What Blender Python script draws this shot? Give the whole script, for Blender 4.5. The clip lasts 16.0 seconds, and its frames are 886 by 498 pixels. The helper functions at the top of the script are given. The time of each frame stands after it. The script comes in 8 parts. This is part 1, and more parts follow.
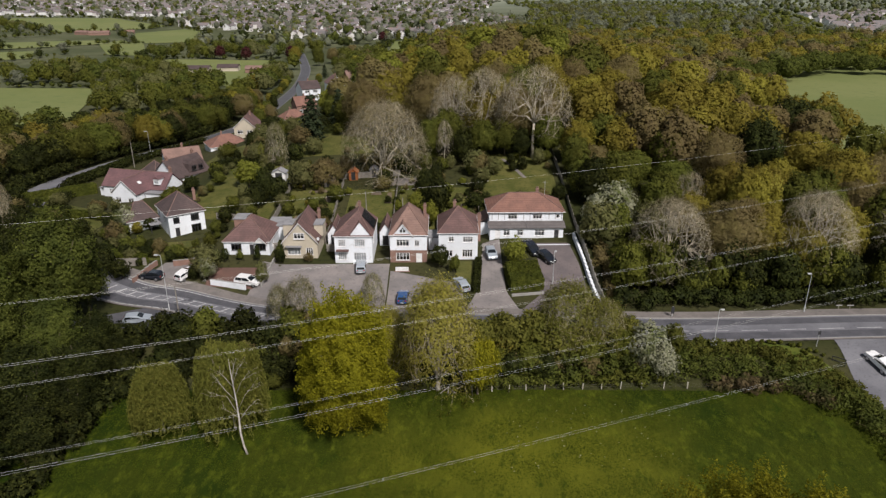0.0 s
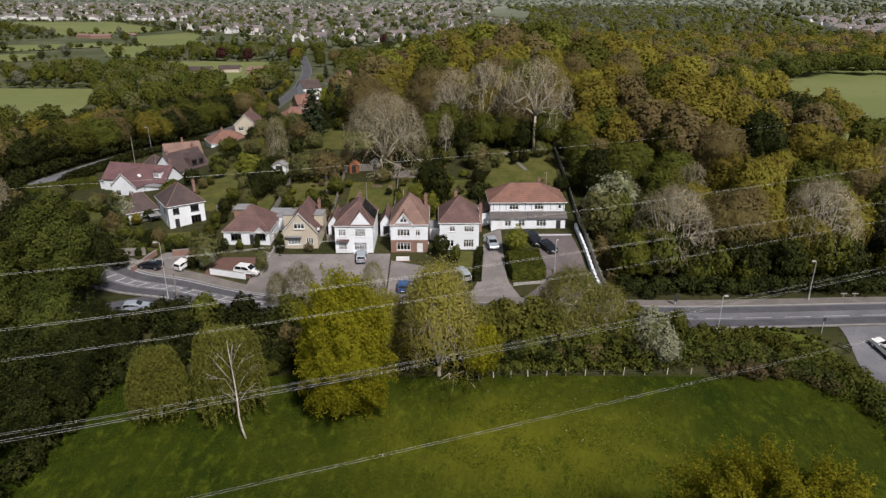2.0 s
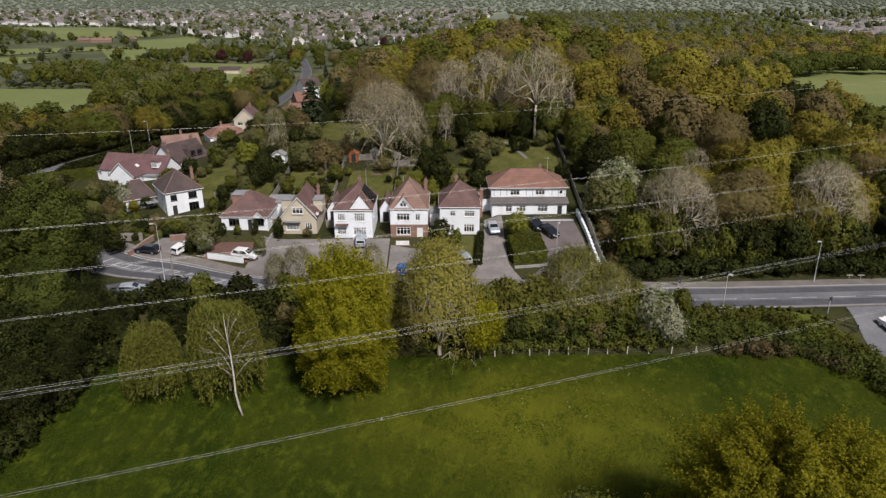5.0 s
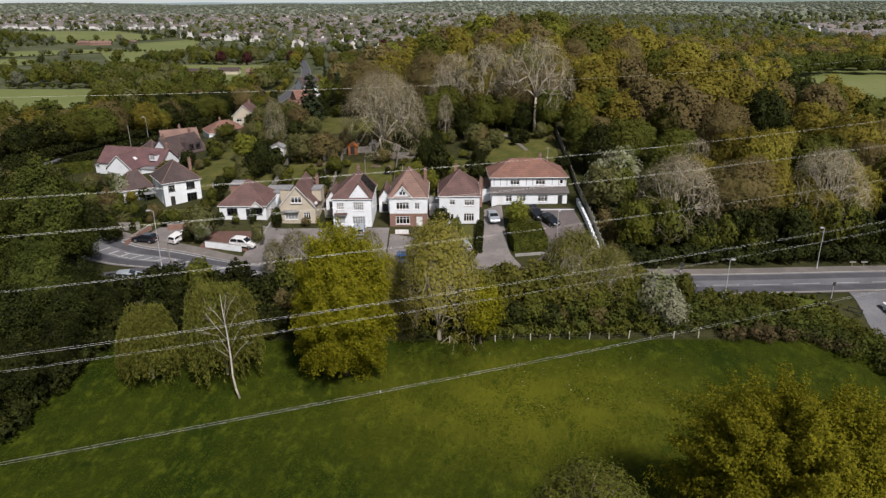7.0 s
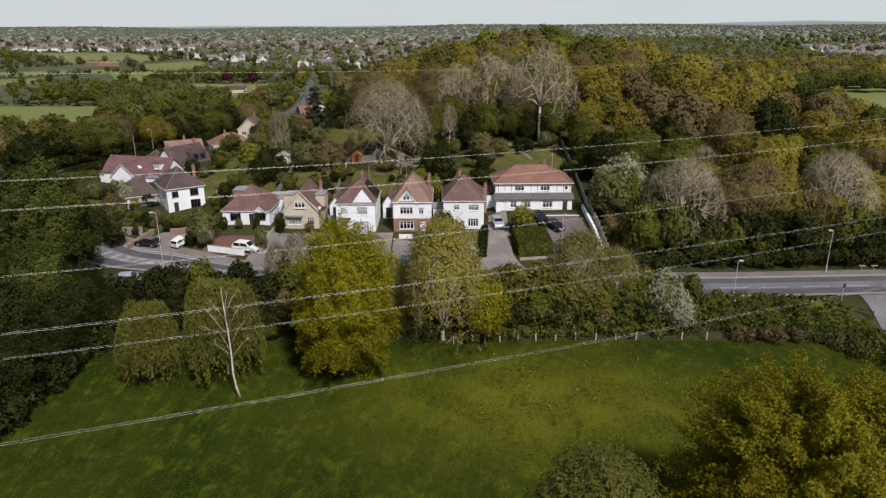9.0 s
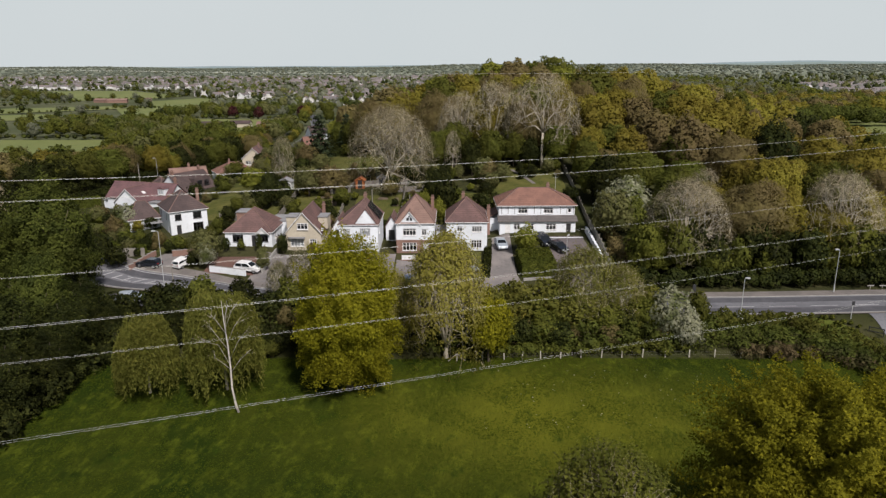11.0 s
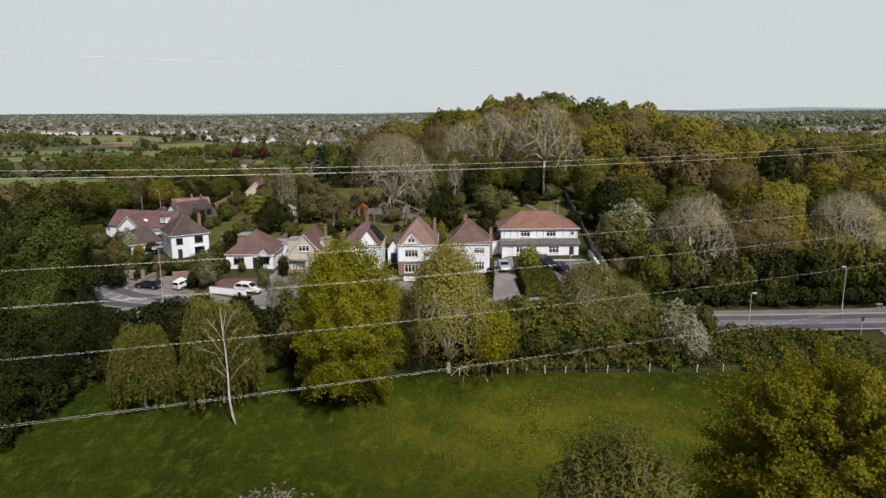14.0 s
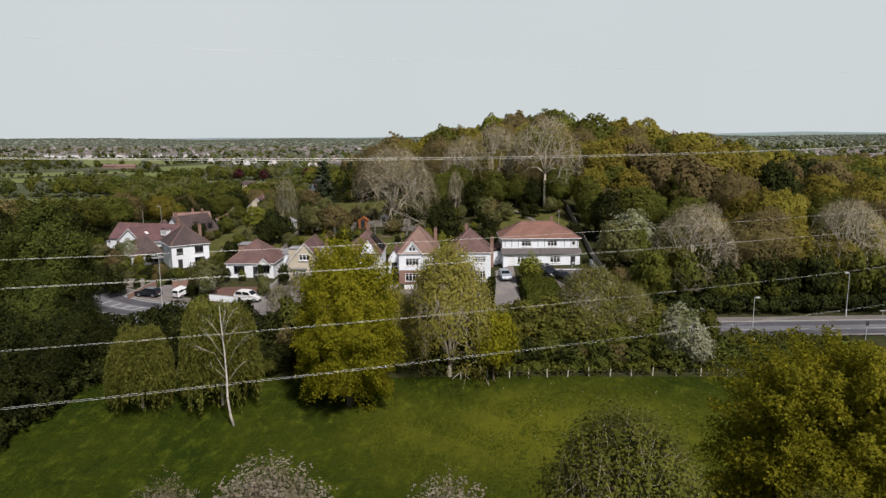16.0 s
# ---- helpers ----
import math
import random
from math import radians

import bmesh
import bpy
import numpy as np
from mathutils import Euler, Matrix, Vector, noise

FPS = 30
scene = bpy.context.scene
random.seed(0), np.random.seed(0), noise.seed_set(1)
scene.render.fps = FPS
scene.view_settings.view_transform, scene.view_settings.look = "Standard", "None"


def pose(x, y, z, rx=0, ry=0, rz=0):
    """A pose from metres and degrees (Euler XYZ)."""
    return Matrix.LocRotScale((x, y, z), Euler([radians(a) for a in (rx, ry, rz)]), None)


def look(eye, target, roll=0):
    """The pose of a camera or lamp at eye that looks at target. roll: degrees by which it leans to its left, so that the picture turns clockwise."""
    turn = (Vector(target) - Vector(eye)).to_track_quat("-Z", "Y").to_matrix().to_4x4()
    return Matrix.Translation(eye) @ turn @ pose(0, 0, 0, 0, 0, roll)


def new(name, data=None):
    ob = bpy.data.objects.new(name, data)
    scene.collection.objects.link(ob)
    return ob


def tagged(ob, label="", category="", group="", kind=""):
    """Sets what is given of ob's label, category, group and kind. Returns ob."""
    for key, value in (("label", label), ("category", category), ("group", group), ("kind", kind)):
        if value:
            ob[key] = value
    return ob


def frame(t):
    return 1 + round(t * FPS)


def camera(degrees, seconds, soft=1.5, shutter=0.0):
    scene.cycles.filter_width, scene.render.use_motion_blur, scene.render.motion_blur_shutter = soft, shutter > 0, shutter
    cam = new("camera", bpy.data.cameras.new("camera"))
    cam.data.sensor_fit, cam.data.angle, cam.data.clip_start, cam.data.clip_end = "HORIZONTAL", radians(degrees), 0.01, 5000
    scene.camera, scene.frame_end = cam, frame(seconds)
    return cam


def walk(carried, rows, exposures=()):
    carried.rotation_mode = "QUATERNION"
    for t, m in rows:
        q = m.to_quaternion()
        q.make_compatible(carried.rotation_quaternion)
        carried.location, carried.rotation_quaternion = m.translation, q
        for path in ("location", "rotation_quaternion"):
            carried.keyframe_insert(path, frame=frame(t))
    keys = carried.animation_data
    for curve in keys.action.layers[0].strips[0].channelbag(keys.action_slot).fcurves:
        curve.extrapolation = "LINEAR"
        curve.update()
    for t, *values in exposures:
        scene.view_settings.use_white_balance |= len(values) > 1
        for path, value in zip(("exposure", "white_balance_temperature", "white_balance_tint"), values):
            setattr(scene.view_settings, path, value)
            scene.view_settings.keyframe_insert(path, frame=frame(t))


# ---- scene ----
cam = camera(66.5, 16.0, 1.35)
METRES, EYE, TILT, LEAN, TURN = 22.5, 48.5, -21.6, 0.0, 0.0
ROWS = [
    (0.0, 0.0, 0.0, 0.0, 0.0, 0.0, -0.0),
    (0.5, 0.0002, 0.0089, -0.0308, 0.03, 0.1, 0.0),
    (1.0, 0.0011, 0.018, -0.0621, 0.07, 0.22, 0.0),
    (1.5, 0.0014, 0.028, -0.0918, 0.09, 0.32, 0.01),
    (2.0, 0.0022, 0.0371, -0.1211, 0.11, 0.42, 0.01),
    (2.5, 0.0028, 0.0467, -0.1503, 0.13, 0.53, 0.03),
    (3.0, 0.0033, 0.0561, -0.1797, 0.14, 0.63, 0.05),
    (3.5, 0.0025, 0.0669, -0.2084, 0.13, 0.72, 0.06),
    (6.0, 0.0025, 0.1228, -0.3529, 0.14, 1.16, 0.16),
    (6.5, 0.0026, 0.1329, -0.384, 0.11, 1.26, 0.17),
    (7.0, 0.0017, 0.142, -0.4144, 0.11, 1.37, 0.18),
    (7.5, 0.0016, 0.1541, -0.4443, 0.18, 1.59, 0.18),
    (8.0, 0.0026, 0.1661, -0.4768, 0.28, 1.93, 0.13),
    (8.5, 0.0016, 0.1772, -0.5076, 0.37, 2.47, 0.12),
    (9.0, 0.0019, 0.1892, -0.5397, 0.46, 3.19, 0.09),
    (11.5, 0.0, 0.2409, -0.685, 0.75, 7.11, 0.02),
    (12.0, -0.0002, 0.2501, -0.714, 0.79, 7.86, 0.01),
    (12.5, -0.0006, 0.2611, -0.7438, 0.82, 8.5, 0.02),
    (13.0, -0.0008, 0.2719, -0.773, 0.85, 9.06, 0.02),
    (13.5, -0.0013, 0.2828, -0.8018, 0.87, 9.61, 0.03),
    (14.0, -0.0013, 0.2934, -0.8309, 0.89, 10.15, 0.04),
    (14.5, -0.0012, 0.3032, -0.8597, 0.91, 10.69, 0.04),
    (15.0, -0.0016, 0.313, -0.8884, 0.93, 11.21, 0.05),
    (15.5, -0.0029, 0.3221, -0.9158, 0.94, 11.7, 0.03),
    (16.0, -0.0043, 0.3315, -0.9428, 0.94, 12.18, 0.02),
]
walk(cam, [(t, pose(0, 0, EYE, TILT, LEAN, TURN) @ pose(METRES * x, METRES * y, METRES * z, 90 + pitch, roll, yaw)) for t, x, y, z, yaw, pitch, roll in ROWS])

# ---- world, sun, exposure ----
scene.view_settings.exposure = 0.0
SUN_EL, SUN_AZ = 48.0, 152.0          # azimuth clockwise from +y
world = bpy.data.worlds.new("overcast_sky")
scene.world = world
world.use_nodes = True
wn, wl = world.node_tree.nodes, world.node_tree.links
bg = wn["Background"]
sky = wn.new("ShaderNodeTexSky")
sky.sky_type, sky.sun_disc = "NISHITA", False
sky.sun_elevation, sky.sun_rotation = radians(SUN_EL), radians(SUN_AZ)
sky.dust_density, sky.ozone_density = 3.0, 2.0
veil = wn.new("ShaderNodeMix")
veil.data_type = "RGBA"
scale_sky = wn.new("ShaderNodeMix")
scale_sky.data_type, scale_sky.blend_type = "RGBA", "MULTIPLY"
scale_sky.inputs[0].default_value = 1.0
scale_sky.inputs[7].default_value = (0.048, 0.047, 0.046, 1)
wl.new(sky.outputs[0], scale_sky.inputs[6])
cloud = wn.new("ShaderNodeTexNoise")
cloud.inputs["Scale"].default_value, cloud.inputs["Detail"].default_value = 3.0, 4.0
cloud_col = wn.new("ShaderNodeMix")
cloud_col.data_type = "RGBA"
cloud_col.inputs[6].default_value = (0.60, 0.655, 0.675, 1)
cloud_col.inputs[7].default_value = (0.66, 0.70, 0.715, 1)
wl.new(cloud.outputs[0], cloud_col.inputs[0])
up = wn.new("ShaderNodeTexCoord")
sep = wn.new("ShaderNodeSeparateXYZ")
wl.new(up.outputs["Generated"], sep.inputs[0])
haze = wn.new("ShaderNodeMapRange")
haze.interpolation_type = "SMOOTHSTEP"
wl.new(sep.outputs[2], haze.inputs[0])
for i_, v_ in ((1, 0.17), (2, 0.52), (3, 0.97), (4, 0.08)):
    haze.inputs[i_].default_value = v_
wl.new(haze.outputs[0], veil.inputs[0])
wl.new(scale_sky.outputs[2], veil.inputs[6])
wl.new(cloud_col.outputs[2], veil.inputs[7])
wl.new(veil.outputs[2], bg.inputs[0])
bg.inputs[1].default_value = 1.0
sun = new("sun", bpy.data.lights.new("sun", "SUN"))
sun.data.energy, sun.data.angle, sun.data.color = 5.0, radians(8), (1.0, 0.935, 0.89)
sun.matrix_world = look((math.sin(radians(SUN_AZ)) * 100, math.cos(radians(SUN_AZ)) * 100, 100 * math.tan(radians(SUN_EL))), (0, 0, 0))


# ---- materials ----
def nodes_of(m):
    m.use_nodes = True
    return m.node_tree.nodes, m.node_tree.links, m.node_tree.nodes["Principled BSDF"]


def mixed(n, l, fac, a, b, blend="MIX"):
    k = n.new("ShaderNodeMix")
    k.data_type, k.blend_type = "RGBA", blend
    for i, v in ((0, fac), (6, a), (7, b)):
        if isinstance(v, bpy.types.NodeSocket):
            l.new(v, k.inputs[i])
        else:
            k.inputs[i].default_value = v if i == 0 else (*v[:3], 1)
    return k.outputs[2]


def noise_of(n, l, scale, detail=4.0, vec=None, rough=0.6):
    k = n.new("ShaderNodeTexNoise")
    k.inputs["Scale"].default_value, k.inputs["Detail"].default_value, k.inputs["Roughness"].default_value = scale, detail, rough
    if vec is not None:
        l.new(vec, k.inputs["Vector"])
    return k.outputs[0]


def ramped(n, l, v, lo, hi):
    k = n.new("ShaderNodeMapRange")
    k.interpolation_type = "SMOOTHSTEP"
    l.new(v, k.inputs[0])
    k.inputs[1].default_value, k.inputs[2].default_value = lo, hi
    return k.outputs[0]


def surface(name, a, b, c=None, rough=0.85, big=0.15, fine=3.0, bump=0.3, spread=0.15, metal=0.0, spec=0.4, course=0.0, dist=0.03):
    """A rough surface: colours a and b in large patches, c in fine specks; course: height of horizontal rows, in metres."""
    m = bpy.data.materials.new(name)
    n, l, p = nodes_of(m)
    pos = n.new("ShaderNodeNewGeometry").outputs["Position"]
    col = mixed(n, l, ramped(n, l, noise_of(n, l, big, 5, pos), 0.5 - spread, 0.5 + spread), a, b)
    f = noise_of(n, l, fine, 6, pos, 0.7)
    col = mixed(n, l, ramped(n, l, f, 0.52, 0.72), col, c or [v * 0.6 for v in a])
    if course:
        w = n.new("ShaderNodeTexWave")
        w.bands_direction, w.wave_profile = "Z", "SAW"
        w.inputs["Scale"].default_value, w.inputs["Distortion"].default_value = 0.314 / course, 0.4
        l.new(pos, w.inputs["Vector"])
        col = mixed(n, l, ramped(n, l, w.outputs[1], 0.75, 0.95), col, [v * 0.66 for v in a])
    l.new(col, p.inputs["Base Color"])
    p.inputs["Roughness"].default_value, p.inputs["Metallic"].default_value = rough, metal
    p.inputs["Specular IOR Level"].default_value = spec
    if bump:
        k = n.new("ShaderNodeBump")
        k.inputs["Strength"].default_value, k.inputs["Distance"].default_value = bump, dist
        l.new(f, k.inputs["Height"])
        l.new(k.outputs[0], p.inputs["Normal"])
    return m


def wide_ground():
    """Dark scrub near by, greener land in the distance with patches of both; furthest off, haze is put into the colour.
    """
    m = bpy.data.materials.new("open_country")
    n, l, p = nodes_of(m)
    pos = n.new("ShaderNodeNewGeometry").outputs["Position"]
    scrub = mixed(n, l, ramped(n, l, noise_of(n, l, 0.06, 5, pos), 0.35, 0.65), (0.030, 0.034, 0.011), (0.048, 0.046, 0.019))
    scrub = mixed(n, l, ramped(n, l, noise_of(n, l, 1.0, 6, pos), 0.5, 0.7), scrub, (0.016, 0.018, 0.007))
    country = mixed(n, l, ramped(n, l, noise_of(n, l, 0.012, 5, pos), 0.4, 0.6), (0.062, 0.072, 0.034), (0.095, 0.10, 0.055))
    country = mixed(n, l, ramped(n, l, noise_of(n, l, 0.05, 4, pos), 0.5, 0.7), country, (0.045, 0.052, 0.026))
    # far land paled and greyed, haze painted in by distance
    hazed_land = mixed(n, l, ramped(n, l, noise_of(n, l, 0.004, 5, pos), 0.4, 0.6), (0.15, 0.17, 0.125), (0.20, 0.215, 0.165))
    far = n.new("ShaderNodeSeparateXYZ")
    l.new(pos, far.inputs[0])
    country = mixed(n, l, ramped(n, l, far.outputs[1], 900.0, 2200.0), country, hazed_land)
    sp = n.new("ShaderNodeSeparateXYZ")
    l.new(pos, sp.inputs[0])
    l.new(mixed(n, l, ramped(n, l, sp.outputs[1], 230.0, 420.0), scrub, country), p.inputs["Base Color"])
    p.inputs["Roughness"].default_value, p.inputs["Specular IOR Level"].default_value = 0.95, 0.1
    return m


def meadow_ground():
    """Rough grass: broad yellow and green patches, metre-wide tussocks, fine blades."""
    m = bpy.data.materials.new("rough_meadow_grass")
    n, l, p = nodes_of(m)
    pos = n.new("ShaderNodeNewGeometry").outputs["Position"]
    mp = n.new("ShaderNodeMapping")
    mp.inputs["Scale"].default_value = (1.0, 0.55, 1.0)
    l.new(pos, mp.inputs["Vector"])
    v = mp.outputs[0]
    col = mixed(n, l, ramped(n, l, noise_of(n, l, 0.075, 4, v), 0.3, 0.72), (0.012, 0.025, 0.002), (0.036, 0.045, 0.004))
    mid = noise_of(n, l, 0.42, 4, v, 0.65)
    col = mixed(n, l, ramped(n, l, mid, 0.52, 0.70), col, (0.013, 0.024, 0.002))
    col = mixed(n, l, ramped(n, l, noise_of(n, l, 0.8, 5, v, 0.7), 0.46, 0.70), col, (0.068, 0.085, 0.007))
    fine = noise_of(n, l, 3.5, 5, v, 0.8)
    col = mixed(n, l, ramped(n, l, fine, 0.48, 0.74), col, (0.014, 0.025, 0.002))
    # yellower grass patch, its extra brightness standing in for lens falloff around it
    dry = n.new("ShaderNodeTexGradient")
    dry.gradient_type = "SPHERICAL"
    place = n.new("ShaderNodeMapping")
    place.vector_type = "TEXTURE"
    place.inputs["Location"].default_value, place.inputs["Scale"].default_value = (9.0, 64.0, -4.0), (32.0, 17.0, 40.0)
    l.new(pos, place.inputs["Vector"])
    l.new(place.outputs[0], dry.inputs["Vector"])
    wob = n.new("ShaderNodeMath")
    wob.operation = "MULTIPLY_ADD"
    l.new(noise_of(n, l, 0.14, 4, v), wob.inputs[0])
    wob.inputs[1].default_value = 0.8
    l.new(dry.outputs[1], wob.inputs[2])
    col = mixed(n, l, ramped(n, l, wob.outputs[0], 0.3, 1.5), col, (0.098, 0.102, 0.009))
    col = mixed(n, l, ramped(n, l, noise_of(n, l, 0.55, 4, v, 0.7), 0.54, 0.74), col, (0.022, 0.038, 0.003))
    l.new(col, p.inputs["Base Color"])
    p.inputs["Roughness"].default_value, p.inputs["Specular IOR Level"].default_value = 0.9, 0.06
    add = n.new("ShaderNodeMath")
    add.operation = "MULTIPLY_ADD"
    l.new(fine, add.inputs[0])
    add.inputs[1].default_value = 0.4
    l.new(mid, add.inputs[2])
    k = n.new("ShaderNodeBump")
    k.inputs["Strength"].default_value, k.inputs["Distance"].default_value = 0.9, 0.5
    l.new(add.outputs[0], k.inputs["Height"])
    l.new(k.outputs[0], p.inputs["Normal"])
    return m


def plain(name, col, rough=0.5, metal=0.0, spec=0.5, coat=0.0):
    m = bpy.data.materials.new(name)
    n, l, p = nodes_of(m)
    pos = n.new("ShaderNodeNewGeometry").outputs["Position"]
    l.new(mixed(n, l, ramped(n, l, noise_of(n, l, 2.5, 5, pos), 0.35, 0.7), col, [v * 0.82 for v in col]), p.inputs["Base Color"])
    p.inputs["Roughness"].default_value, p.inputs["Metallic"].default_value = rough, metal
    p.inputs["Specular IOR Level"].default_value, p.inputs["Coat Weight"].default_value = spec, coat
    return m


def foliage(name, a, b, c, vary=0.25, through_leaf=0.5):
    """Leaves: colours a to b leaf by leaf, c in clumps, shifted a little from plant to plant and over ten metres or so."""
    m = bpy.data.materials.new(name)
    n, l, p = nodes_of(m)
    bright = 1.22 if through_leaf > 0.4 else 1.0
    geo = n.new("ShaderNodeNewGeometry")
    pos = geo.outputs["Position"]
    col = mixed(n, l, geo.outputs["Random Per Island"], a, b)
    grain = noise_of(n, l, 2.2, 3, pos, 0.75)
    col = mixed(n, l, ramped(n, l, grain, 0.40, 0.62), [v * 0.72 for v in a], col)
    col = mixed(n, l, ramped(n, l, noise_of(n, l, 0.45, 3, pos), 0.42, 0.68), col, c)
    hsv = n.new("ShaderNodeHueSaturation")
    rnd = n.new("ShaderNodeMath")
    rnd.operation = "MULTIPLY_ADD"
    l.new(n.new("ShaderNodeObjectInfo").outputs["Random"], rnd.inputs[0])
    rnd.inputs[1].default_value = 0.5
    patch = ramped(n, l, noise_of(n, l, 0.11, 1, pos), 0.3, 0.7)
    half = n.new("ShaderNodeMath")
    half.operation = "MULTIPLY"
    half.inputs[1].default_value = 0.5
    l.new(patch, half.inputs[0])
    l.new(half.outputs[0], rnd.inputs[2])
    for i, lo, hi in ((0, 0.5 - 0.05 * vary, 0.5 + 0.05 * vary), (2, bright * (1 - vary), bright * (1 + vary))):
        k = n.new("ShaderNodeMapRange")
        l.new(rnd.outputs[0], k.inputs[0])
        k.inputs[3].default_value, k.inputs[4].default_value = lo, hi
        l.new(k.outputs[0], hsv.inputs[i])
    l.new(col, hsv.inputs[4])
    l.new(hsv.outputs[0], p.inputs["Base Color"])
    p.inputs["Roughness"].default_value, p.inputs["Specular IOR Level"].default_value = 0.7, 0.08
    bp = n.new("ShaderNodeBump")
    bp.inputs["Strength"].default_value, bp.inputs["Distance"].default_value = 0.7, 0.25
    l.new(grain, bp.inputs["Height"])
    l.new(bp.outputs[0], p.inputs["Normal"])
    tr = n.new("ShaderNodeBsdfTranslucent")
    l.new(hsv.outputs[0], tr.inputs[0])
    mx = n.new("ShaderNodeMixShader")
    mx.inputs[0].default_value = through_leaf
    l.new(p.outputs[0], mx.inputs[1])
    l.new(tr.outputs[0], mx.inputs[2])
    l.new(mx.outputs[0], n["Material Output"].inputs[0])
    return m


def glass(name, tint=(0.55, 0.6, 0.62)):
    m = bpy.data.materials.new(name)
    n, l, p = nodes_of(m)
    p.inputs["Base Color"].default_value = (*tint, 1)
    p.inputs["Roughness"].default_value, p.inputs["Transmission Weight"].default_value, p.inputs["IOR"].default_value = 0.03, 1.0, 1.45
    return m


